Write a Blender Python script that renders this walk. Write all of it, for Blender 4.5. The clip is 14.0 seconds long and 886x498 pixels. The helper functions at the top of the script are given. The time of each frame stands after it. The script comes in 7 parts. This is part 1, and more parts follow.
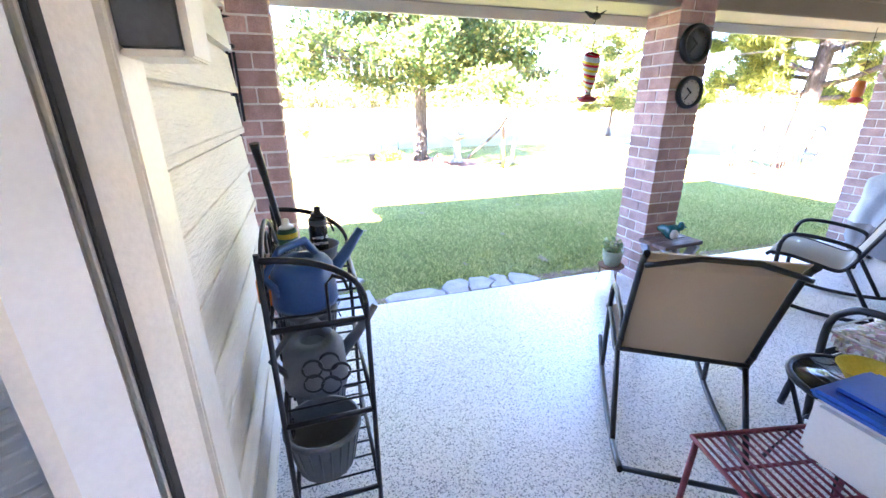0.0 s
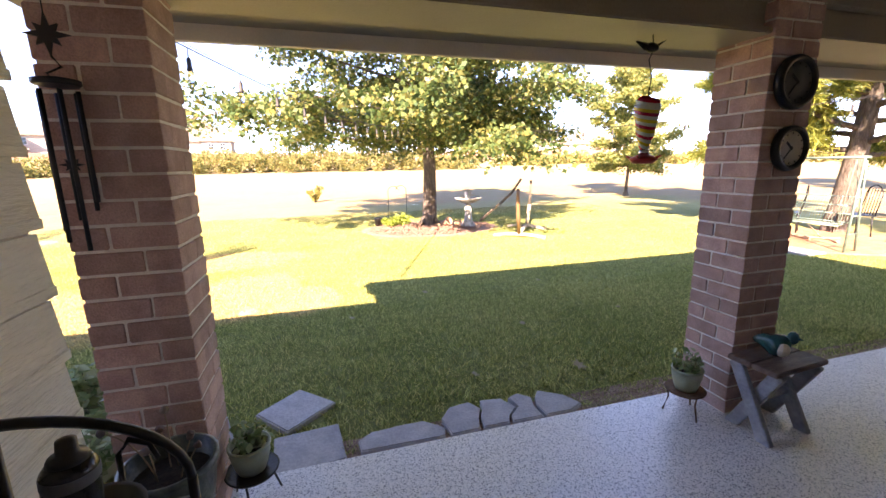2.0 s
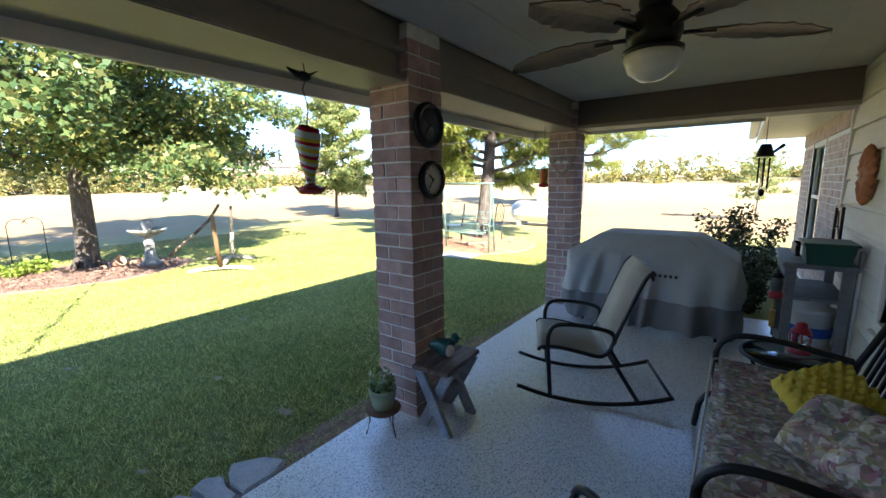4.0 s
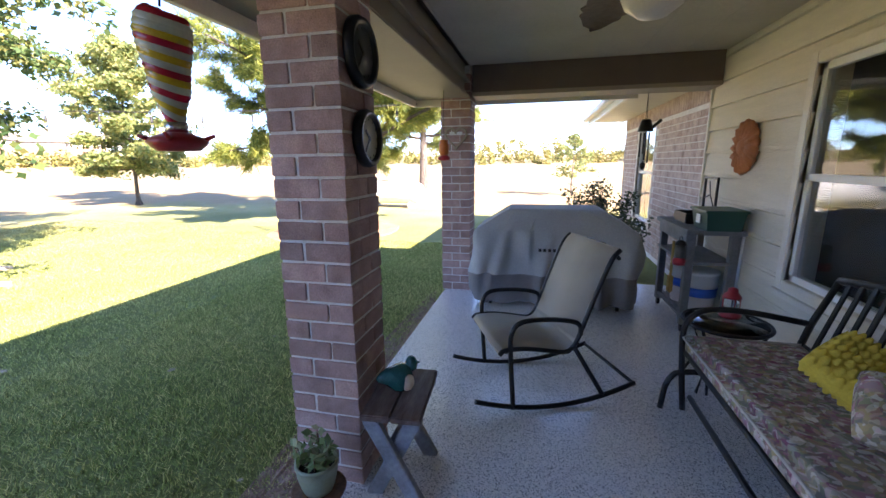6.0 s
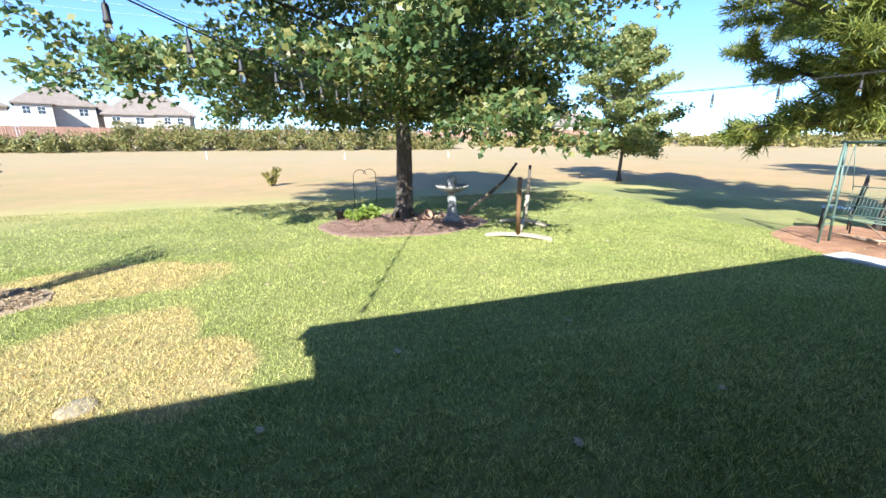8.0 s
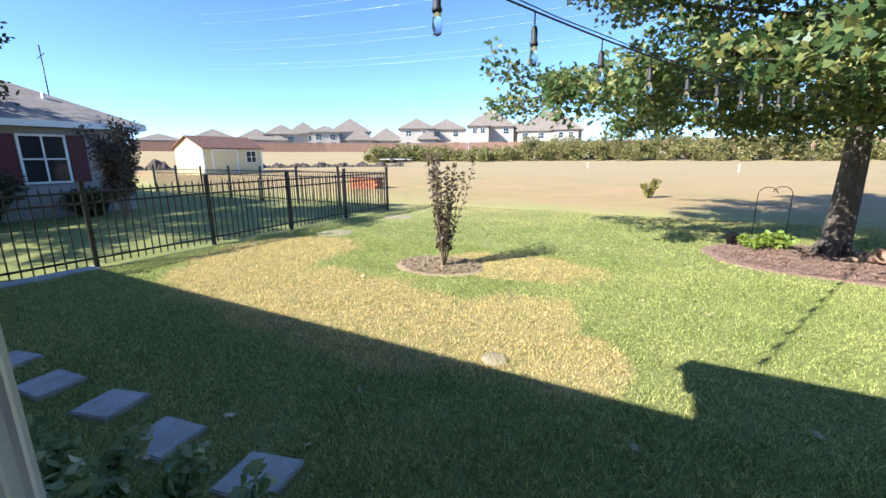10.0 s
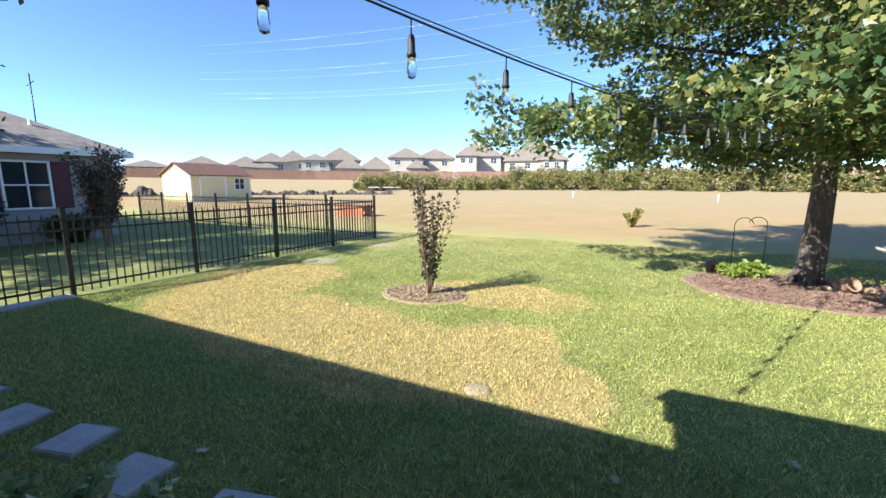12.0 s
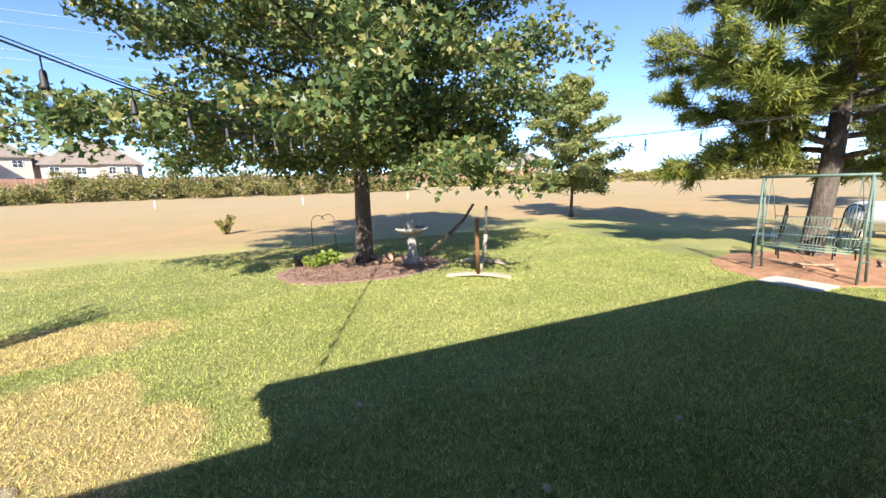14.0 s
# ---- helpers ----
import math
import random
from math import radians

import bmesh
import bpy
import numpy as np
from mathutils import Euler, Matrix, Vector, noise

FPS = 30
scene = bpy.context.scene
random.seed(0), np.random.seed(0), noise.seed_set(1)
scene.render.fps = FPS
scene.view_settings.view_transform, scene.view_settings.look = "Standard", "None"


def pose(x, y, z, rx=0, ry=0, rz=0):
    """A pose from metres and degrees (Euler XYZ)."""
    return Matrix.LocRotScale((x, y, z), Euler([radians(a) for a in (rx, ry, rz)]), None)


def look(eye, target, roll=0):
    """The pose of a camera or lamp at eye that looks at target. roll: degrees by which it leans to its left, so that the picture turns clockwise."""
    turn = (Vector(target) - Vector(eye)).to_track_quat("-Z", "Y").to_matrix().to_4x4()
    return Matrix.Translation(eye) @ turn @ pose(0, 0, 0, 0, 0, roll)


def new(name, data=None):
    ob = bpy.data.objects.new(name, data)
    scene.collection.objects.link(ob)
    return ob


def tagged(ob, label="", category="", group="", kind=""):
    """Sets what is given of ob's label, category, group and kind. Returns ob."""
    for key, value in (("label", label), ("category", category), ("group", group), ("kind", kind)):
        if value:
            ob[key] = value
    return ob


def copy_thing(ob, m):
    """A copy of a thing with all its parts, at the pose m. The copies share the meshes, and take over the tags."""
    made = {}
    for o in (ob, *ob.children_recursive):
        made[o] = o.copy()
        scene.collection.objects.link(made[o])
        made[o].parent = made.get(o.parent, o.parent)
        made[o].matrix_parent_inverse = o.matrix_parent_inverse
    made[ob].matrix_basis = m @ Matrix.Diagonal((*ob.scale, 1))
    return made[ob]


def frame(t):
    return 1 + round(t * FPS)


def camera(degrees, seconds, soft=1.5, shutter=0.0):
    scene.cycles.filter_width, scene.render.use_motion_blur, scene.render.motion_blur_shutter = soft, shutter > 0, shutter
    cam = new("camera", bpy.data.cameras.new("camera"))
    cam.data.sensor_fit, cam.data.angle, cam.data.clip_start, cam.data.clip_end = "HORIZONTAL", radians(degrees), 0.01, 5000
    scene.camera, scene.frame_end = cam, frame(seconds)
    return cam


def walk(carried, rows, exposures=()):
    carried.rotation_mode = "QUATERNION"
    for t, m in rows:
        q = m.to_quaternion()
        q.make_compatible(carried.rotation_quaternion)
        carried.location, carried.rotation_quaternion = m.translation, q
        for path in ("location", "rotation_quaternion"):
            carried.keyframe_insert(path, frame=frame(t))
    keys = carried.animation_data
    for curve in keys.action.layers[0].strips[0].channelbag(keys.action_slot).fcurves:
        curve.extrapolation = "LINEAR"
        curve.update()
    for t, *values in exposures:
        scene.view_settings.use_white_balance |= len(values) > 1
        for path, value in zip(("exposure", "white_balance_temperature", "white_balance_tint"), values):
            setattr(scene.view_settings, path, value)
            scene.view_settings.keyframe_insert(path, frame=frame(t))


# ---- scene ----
cam = camera(94.8, 14.0)
PATH = [
    (0, (-0.193, -0.081, 1.486), (0.386, 1.711, 0.813), -0.3),
    (0.5, (-0.193, 0.24, 1.489), (0.277, 2.082, 0.866), -0.5),
    (1, (-0.066, 0.536, 1.542), (0.498, 2.388, 1.04), -1.0),
    (1.5, (0.106, 0.714, 1.513), (0.635, 2.598, 1.099), -0.8),
    (2, (0.207, 0.854, 1.499), (0.746, 2.737, 1.096), -1.0),
    (2.5, (0.269, 0.934, 1.485), (0.926, 2.78, 1.083), -0.9),
    (3, (0.393, 0.938, 1.499), (1.287, 2.684, 1.107), -1.0),
    (3.5, (0.52, 0.903, 1.526), (1.779, 2.413, 1.159), -0.9),
    (4, (0.531, 0.905, 1.537), (2.129, 2.064, 1.216), -0.8),
    (4.2, (0.518, 0.936, 1.552), (2.22, 1.938, 1.239), -1.0),
    (6.3, (0.992, 1.981, 1.448), (2.897, 2.423, 1.029), -0.5),
    (6.5, (1.006, 2.129, 1.457), (2.872, 2.708, 1.025), -0.7),
    (7, (0.909, 2.47, 1.462), (2.555, 3.519, 1.023), -0.4),
    (7.5, (0.814, 2.689, 1.481), (2.018, 4.218, 1.022), -0.4),
    (8, (0.703, 2.798, 1.493), (1.352, 4.624, 0.998), -0.2),
    (8.5, (0.595, 2.853, 1.521), (0.69, 4.781, 0.996), -0.2),
    (9, (0.505, 2.835, 1.537), (0.134, 4.728, 1.008), -0.2),
    (9.2, (0.472, 2.808, 1.535), (-0.052, 4.667, 1.018), -0.3),
    (11.3, (0.391, 2.715, 1.59), (-0.743, 4.327, 1.253), -0.1),
    (11.5, (0.413, 2.737, 1.567), (-0.681, 4.38, 1.244), -0.1),
    (12, (0.47, 2.733, 1.574), (-0.431, 4.491, 1.264), -0.0),
    (12.5, (0.539, 2.745, 1.593), (-0.041, 4.635, 1.289), -0.4),
    (13, (0.57, 2.808, 1.562), (0.444, 4.783, 1.272), -0.4),
    (13.5, (0.637, 2.821, 1.542), (0.988, 4.77, 1.263), -0.8),
    (14, (0.73, 2.771, 1.548), (1.564, 4.561, 1.238), -1.8),
]
EXPOSURES = [(0, 5.23, 6000, 26), (0.4, 4.63, 6400, 26), (0.8, 4.25, 7200, 24), (1.2, 3.88, 8400, 26), (1.6, 3.6, 8700, 36), (2.2, 2.83, 7400, 30), (3, 2.43, 6500, 20),
             (4, 2.68, 6100, 10), (6.5, 3.05, 6400, 26), (7.2, 2.4, 6500, 14), (8, 1.74, 5600, 8), (9, 1.57, 5650, 8), (11.5, 1.55, 5750, 6), (12.5, 1.55, 6050, 9), (14, 1.55, 6250, 12)]
walk(cam, [(t, look(eye, target, roll)) for t, eye, target, roll in PATH], EXPOSURES)

# ---- world, sun ----
SUN_DIR = Vector((-0.405, -0.722, 0.56)).normalized()   # towards the sun
world = bpy.data.worlds.new("sky")
scene.world = world
world.use_nodes = True
wn = world.node_tree
sky = wn.nodes.new("ShaderNodeTexSky")
sky.sky_type = "NISHITA"
sky.sun_disc = False
sky.sun_elevation = math.asin(SUN_DIR.z)
sky.sun_rotation = math.atan2(SUN_DIR.x, SUN_DIR.y)
sky.altitude = 2000
sky.air_density, sky.dust_density, sky.ozone_density = 0.68, 0.0, 3.2
wn.links.new(sky.outputs[0], wn.nodes["Background"].inputs[0])
wn.nodes["Background"].inputs[1].default_value = 0.12
sun = new("sun", bpy.data.lights.new("sun", "SUN"))
sun.data.energy, sun.data.angle, sun.data.color = 4.4, radians(0.53), (1.0, 0.91, 0.76)
sun.matrix_world = look((0, 0, 30), Vector((0, 0, 30)) - SUN_DIR)


# ---- materials ----
def material(name, color, rough=0.6, metal=0.0, vary=0.15, scale=8.0, bump=0.15, fine=90.0, color2=None, spec=0.5,
             object_random=0.0, stretch=None, bump_dist=0.01):
    """Base colour varied at two scales, with fine relief."""
    m = bpy.data.materials.new(name)
    m.use_nodes = True
    nt = m.node_tree
    b = nt.nodes["Principled BSDF"]
    b.inputs["Roughness"].default_value = rough
    b.inputs["Metallic"].default_value = metal
    b.inputs["Specular IOR Level"].default_value = spec
    geo = nt.nodes.new("ShaderNodeNewGeometry")
    vec = geo.outputs["Position"]
    if stretch:
        mp = nt.nodes.new("ShaderNodeMapping")
        mp.inputs["Scale"].default_value = stretch
        nt.links.new(vec, mp.inputs[0])
        vec = mp.outputs[0]
    n1 = nt.nodes.new("ShaderNodeTexNoise")
    n1.inputs["Scale"].default_value = scale
    n1.inputs["Detail"].default_value = 4
    n2 = nt.nodes.new("ShaderNodeTexNoise")
    n2.inputs["Scale"].default_value = fine
    n2.inputs["Detail"].default_value = 3
    nt.links.new(vec, n1.inputs["Vector"])
    nt.links.new(vec, n2.inputs["Vector"])
    mix = nt.nodes.new("ShaderNodeMix")
    mix.data_type = "RGBA"
    c = Vector(color[:3])
    c2 = Vector(color2[:3]) if color2 else c * (1 - vary * 1.6)
    mix.inputs[6].default_value = (*c, 1)
    mix.inputs[7].default_value = (*c2, 1)
    ramp = nt.nodes.new("ShaderNodeMapRange")
    ramp.inputs[1].default_value, ramp.inputs[2].default_value = 0.35, 0.68
    nt.links.new(n1.outputs[0], ramp.inputs[0])
    nt.links.new(ramp.outputs[0], mix.inputs[0])
    hsv = nt.nodes.new("ShaderNodeHueSaturation")
    val = nt.nodes.new("ShaderNodeMapRange")
    val.inputs[1].default_value, val.inputs[2].default_value = 0.25, 0.75
    val.inputs[3].default_value, val.inputs[4].default_value = 1 - vary, 1 + vary
    nt.links.new(n2.outputs[0], val.inputs[0])
    out = val.outputs[0]
    if object_random:
        info = nt.nodes.new("ShaderNodeObjectInfo")
        r = nt.nodes.new("ShaderNodeMapRange")
        r.inputs[3].default_value, r.inputs[4].default_value = 1 - object_random, 1 + object_random
        nt.links.new(info.outputs["Random"], r.inputs[0])
        mul = nt.nodes.new("ShaderNodeMath")
        mul.operation = "MULTIPLY"
        nt.links.new(out, mul.inputs[0])
        nt.links.new(r.outputs[0], mul.inputs[1])
        out = mul.outputs[0]
    nt.links.new(out, hsv.inputs["Value"])
    nt.links.new(mix.outputs[2], hsv.inputs["Color"])
    nt.links.new(hsv.outputs[0], b.inputs["Base Color"])
    if bump:
        bp = nt.nodes.new("ShaderNodeBump")
        bp.inputs["Strength"].default_value = bump
        bp.inputs["Distance"].default_value = bump_dist
        nt.links.new(n2.outputs[0], bp.inputs["Height"])
        nt.links.new(bp.outputs[0], b.inputs["Normal"])
    return m


def leaf_material(name, a, b_, c_, trans=0.25, rough=0.5):
    """Leaves that vary from leaf to leaf, partly letting light through."""
    m = bpy.data.materials.new(name)
    m.use_nodes = True
    nt = m.node_tree
    b = nt.nodes["Principled BSDF"]
    b.inputs["Roughness"].default_value = rough
    geo = nt.nodes.new("ShaderNodeNewGeometry")
    ramp = nt.nodes.new("ShaderNodeValToRGB")
    ramp.color_ramp.elements[0].color = (*a, 1)
    ramp.color_ramp.elements[1].color = (*c_, 1)
    e = ramp.color_ramp.elements.new(0.6)
    e.color = (*b_, 1)
    nt.links.new(geo.outputs["Random Per Island"], ramp.inputs[0])
    nt.links.new(ramp.outputs[0], b.inputs["Base Color"])
    tr = nt.nodes.new("ShaderNodeBsdfTranslucent")
    nt.links.new(ramp.outputs[0], tr.inputs[0])
    mx = nt.nodes.new("ShaderNodeMixShader")
    mx.inputs[0].default_value = trans
    nt.links.new(b.outputs[0], mx.inputs[1])
    nt.links.new(tr.outputs[0], mx.inputs[2])
    nt.links.new(mx.outputs[0], nt.nodes["Material Output"].inputs[0])
    return m


def glass_material(name, color=(1, 1, 1), rough=0.0):
    m = bpy.data.materials.new(name)
    m.use_nodes = True
    b = m.node_tree.nodes["Principled BSDF"]
    b.inputs["Base Color"].default_value = (*color, 1)
    b.inputs["Roughness"].default_value = rough
    b.inputs["Transmission Weight"].default_value = 1
    b.inputs["IOR"].default_value = 1.45
    return m


def lawn_material(name, blades):
    """Green lawn with straw patches, turning to a dry tan field farther out."""
    m = bpy.data.materials.new(name)
    m.use_nodes = True
    nt = m.node_tree
    L = nt.links.new
    b = nt.nodes["Principled BSDF"]
    b.inputs["Roughness"].default_value = 0.85
    b.inputs["Specular IOR Level"].default_value = 0.15
    geo = nt.nodes.new("ShaderNodeNewGeometry")
    sep = nt.nodes.new("ShaderNodeSeparateXYZ")
    L(geo.outputs["Position"], sep.inputs[0])

    def tex(scale, detail=4):
        n = nt.nodes.new("ShaderNodeTexNoise")
        n.inputs["Scale"].default_value = scale
        n.inputs["Detail"].default_value = detail
        L(geo.outputs["Position"], n.inputs["Vector"])
        return n.outputs[0]

    def calc(op, x, y):
        n = nt.nodes.new("ShaderNodeMath")
        n.operation = op
        for i, v in enumerate((x, y)):
            if isinstance(v, (int, float)):
                n.inputs[i].default_value = v
            else:
                L(v, n.inputs[i])
        return n.outputs[0]

    def span(v, lo, hi):
        n = nt.nodes.new("ShaderNodeMapRange")
        n.inputs[1].default_value, n.inputs[2].default_value = lo, hi
        L(v, n.inputs[0])
        return n.outputs[0]

    def blend(f, x, y):
        n = nt.nodes.new("ShaderNodeMix")
        n.data_type = "RGBA"
        L(f, n.inputs[0])
        for i, v in ((6, x), (7, y)):
            if isinstance(v, tuple):
                n.inputs[i].default_value = (*v, 1)
            else:
                L(v, n.inputs[i])
        return n.outputs[2]

    def spot(x, y, rx, ry):
        """1 inside a ragged oval of dry grass."""
        dx = calc("DIVIDE", calc("SUBTRACT", sep.outputs[0], x), rx)
        dy = calc("DIVIDE", calc("SUBTRACT", sep.outputs[1], y), ry)
        d = calc("ADD", calc("MULTIPLY", dx, dx), calc("MULTIPLY", dy, dy))
        d = calc("ADD", d, calc("MULTIPLY", calc("SUBTRACT", tex(1.6), 0.5), 1.6))
        return span(d, 1.15, 0.75)

    green = blend(span(tex(0.9), 0.35, 0.7), (0.32, 0.37, 0.115), (0.44, 0.455, 0.165))
    green = blend(span(tex(14), 0.5, 0.85), green, (0.20, 0.25, 0.065))
    straw = blend(span(tex(9), 0.35, 0.7), (0.66, 0.51, 0.245), (0.50, 0.43, 0.18))
    dry = spot(-3.6, 6.2, 2.6, 1.0)
    for p in ((-0.95, 6.5, 0.75, 0.85), (-0.15, 5.9, 0.5, 0.55), (-1.5, 8.5, 1.3, 0.75), (-5.6, 7.6, 1.3, 1.5), (-2.2, 5.7, 1.8, 0.7)):
        dry = calc("MAXIMUM", dry, spot(*p))
    dry = calc("MULTIPLY", dry, 0.92)
    col = blend(dry, green, straw)
    out = calc("MAXIMUM", sep.outputs[1], calc("ADD", sep.outputs[0], 2.0))
    far = calc("ADD", out, calc("MULTIPLY", calc("SUBTRACT", tex(0.22), 0.5), 9.0))
    tan = blend(span(tex(0.35), 0.3, 0.7), (0.43, 0.29, 0.15), (0.35, 0.26, 0.13))
    tan = blend(span(tex(0.13), 0.48, 0.7), tan, (0.31, 0.265, 0.115))
    tan = blend(span(tex(1.1, 6), 0.5, 0.72), tan, (0.43, 0.29, 0.15))
    tan = blend(span(tex(3.0), 0.5, 0.8), tan, (0.34, 0.25, 0.13))
    tan = blend(calc("MULTIPLY", span(far, 22.0, 42.0), 0.6), tan, (0.37, 0.30, 0.185))
    col = blend(span(far, 11.8, 18.5), col, tan)
    if blades:
        tint = nt.nodes.new("ShaderNodeHueSaturation")
        rnd = nt.nodes.new("ShaderNodeMapRange")
        rnd.inputs[3].default_value, rnd.inputs[4].default_value = 0.36, 1.85
        L(geo.outputs["Random Per Island"], rnd.inputs[0])
        L(rnd.outputs[0], tint.inputs["Value"])
        fleck = span(geo.outputs["Random Per Island"], 0.74, 0.78)
        brown = calc("ADD", calc("MULTIPLY", span(sep.outputs[1], 7.0, 4.5), 0.35), 0.18)
        col = blend(calc("MULTIPLY", fleck, brown), col, straw)
        L(col, tint.inputs["Color"])
        col = tint.outputs[0]
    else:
        # soil tone plus painted shade: ground under the blades is mixed darker
        shaded_thatch = blend(span(tex(60, 3), 0.4, 0.65), (0.07, 0.06, 0.03), (0.19, 0.18, 0.07))
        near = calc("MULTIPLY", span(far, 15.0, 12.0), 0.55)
        col = blend(near, col, shaded_thatch)
        bp = nt.nodes.new("ShaderNodeBump")
        bp.inputs["Strength"].default_value = 0.7
        bp.inputs["Distance"].default_value = 0.03
        L(tex(45, 5), bp.inputs["Height"])
        L(bp.outputs[0], b.inputs["Normal"])
    L(col, b.inputs["Base Color"])
    if blades:
        tr = nt.nodes.new("ShaderNodeBsdfTranslucent")
        L(col, tr.inputs[0])
        mx = nt.nodes.new("ShaderNodeMixShader")
        mx.inputs[0].default_value = 0.42
        L(b.outputs[0], mx.inputs[1])
        L(tr.outputs[0], mx.inputs[2])
        L(mx.outputs[0], nt.nodes["Material Output"].inputs[0])
    return m


def speckle_material(name):
    """Epoxy flake floor: pale grey-blue coat with dark and light chips, semi-gloss."""
    m = bpy.data.materials.new(name)
    m.use_nodes = True
    nt = m.node_tree
    L = nt.links.new
    b = nt.nodes["Principled BSDF"]
    geo = nt.nodes.new("ShaderNodeNewGeometry")
    b.inputs["Coat Weight"].default_value = 0.9
    b.inputs["Coat Roughness"].default_value = 0.16
    vor = nt.nodes.new("ShaderNodeTexVoronoi")
    vor.inputs["Scale"].default_value = 190
    L(geo.outputs["Position"], vor.inputs["Vector"])
    sepc = nt.nodes.new("ShaderNodeSeparateColor")
    L(vor.outputs["Color"], sepc.inputs[0])
    ramp = nt.nodes.new("ShaderNodeValToRGB")
    ramp.color_ramp.interpolation = "CONSTANT"
    els = ramp.color_ramp.elements
    els[0].color = (0.26, 0.27, 0.28, 1)
    els[1].position = 0.13
    els[1].color = (0.80, 0.79, 0.77, 1)
    for p, c in ((0.36, (0.90, 0.89, 0.87, 1)), (0.62, (0.62, 0.63, 0.64, 1)), (0.8, (0.92, 0.91, 0.89, 1))):
        e = els.new(p)
        e.color = c
    L(sepc.outputs[0], ramp.inputs[0])
    n = nt.nodes.new("ShaderNodeTexNoise")
    n.inputs["Scale"].default_value = 1.3
    L(geo.outputs["Position"], n.inputs["Vector"])
    mx = nt.nodes.new("ShaderNodeMapRange")
    mx.inputs[3].default_value, mx.inputs[4].default_value = 0.24, 0.38
    L(n.outputs[0], mx.inputs[0])
    L(mx.outputs[0], b.inputs["Roughness"])
    L(ramp.outputs[0], b.inputs["Base Color"])
    bp = nt.nodes.new("ShaderNodeBump")
    bp.inputs["Strength"].default_value = 0.12
    bp.inputs["Distance"].default_value = 0.004
    L(vor.outputs["Distance"], bp.inputs["Height"])
    L(bp.outputs[0], b.inputs["Normal"])
    return m


M_BRICK = material("brick", (0.51, 0.345, 0.30), 0.85, vary=0.22, scale=11, bump=0.5, fine=160, color2=(0.37, 0.235, 0.205), object_random=0.22)
M_BRICK_FAR = material("brick_pale", (0.60, 0.48, 0.41), 0.85, vary=0.2, scale=7, bump=0.4, fine=60, color2=(0.40, 0.28, 0.23))
M_MORTAR = material("mortar", (0.82, 0.79, 0.74), 0.9, vary=0.1, scale=20, bump=0.4, fine=200)
M_SIDING = material("siding", (0.80, 0.74, 0.62), 0.55, vary=0.05, scale=3, bump=0.6, fine=22, stretch=(1, 1.0, 8), bump_dist=0.02)
M_SIDING_X = material("siding_long", (0.80, 0.74, 0.62), 0.55, vary=0.05, scale=3, bump=0.6, fine=22, stretch=(1.0, 1, 8), bump_dist=0.02)
M_TRIM = material("trim_cream", (0.80, 0.75, 0.65), 0.5, vary=0.05, scale=4, bump=0.1)
M_BEAM = material("beam_taupe", (0.32, 0.28, 0.225), 0.55, vary=0.06, scale=3, bump=0.12)
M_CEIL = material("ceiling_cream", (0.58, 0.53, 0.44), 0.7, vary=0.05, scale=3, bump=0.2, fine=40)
M_WHITE = material("white_paint", (0.82, 0.82, 0.80), 0.4, vary=0.03, scale=4, bump=0.05)
M_BLACK = material("black_metal", (0.018, 0.018, 0.02), 0.38, metal=0.3, vary=0.2, scale=20, bump=0.15)
M_GASKET = material("black_rubber", (0.03, 0.028, 0.027), 0.6, vary=0.1)
M_FLOOR = speckle_material("epoxy_flake")
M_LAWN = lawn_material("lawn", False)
M_BLADE = lawn_material("lawn_blades", True)
M_MULCH = material("mulch", (0.27, 0.16, 0.115), 0.95, vary=0.35, scale=22, bump=1.0, fine=70, color2=(0.40, 0.27, 0.21), bump_dist=0.03)
M_STONE = material("flagstone", (0.47, 0.45, 0.43), 0.85, vary=0.14, scale=9, bump=0.5, fine=60, color2=(0.36, 0.345, 0.34))
M_CONCRETE = material("concrete", (0.50, 0.48, 0.44), 0.9, vary=0.12, scale=7, bump=0.4, fine=90)
M_SHINGLE = material("shingles", (0.30, 0.26, 0.235), 0.9, vary=0.2, scale=3, bump=0.5, fine=14, stretch=(1, 1, 5))
M_BARK = material("bark", (0.095, 0.075, 0.06), 0.95, vary=0.35, scale=9, bump=1.0, fine=28, stretch=(2, 2, 0.5), color2=(0.18, 0.15, 0.125), bump_dist=0.05)
M_GLASS = glass_material("window_glass", (0.9, 0.95, 0.95))


# ---- mesh helpers ----
def box(bm, x0, x1, y0, y1, z0, z1, bevel=0.0, m=None):
    r = bmesh.ops.create_cube(bm, size=1)
    vs = r["verts"]
    bmesh.ops.scale(bm, vec=(x1 - x0, y1 - y0, z1 - z0), verts=vs)
    bmesh.ops.translate(bm, vec=((x0 + x1) / 2, (y0 + y1) / 2, (z0 + z1) / 2), verts=vs)
    if bevel:
        es = {e for v in vs for e in v.link_edges}
        r2 = bmesh.ops.bevel(bm, geom=list(es), offset=bevel, segments=2, affect="EDGES", clamp_overlap=True)
        vs = list({v for f in r2["faces"] for v in f.verts} | {v for v in vs if v.is_valid})
    if m is not None:
        bmesh.ops.transform(bm, matrix=m, verts=vs)
    return vs


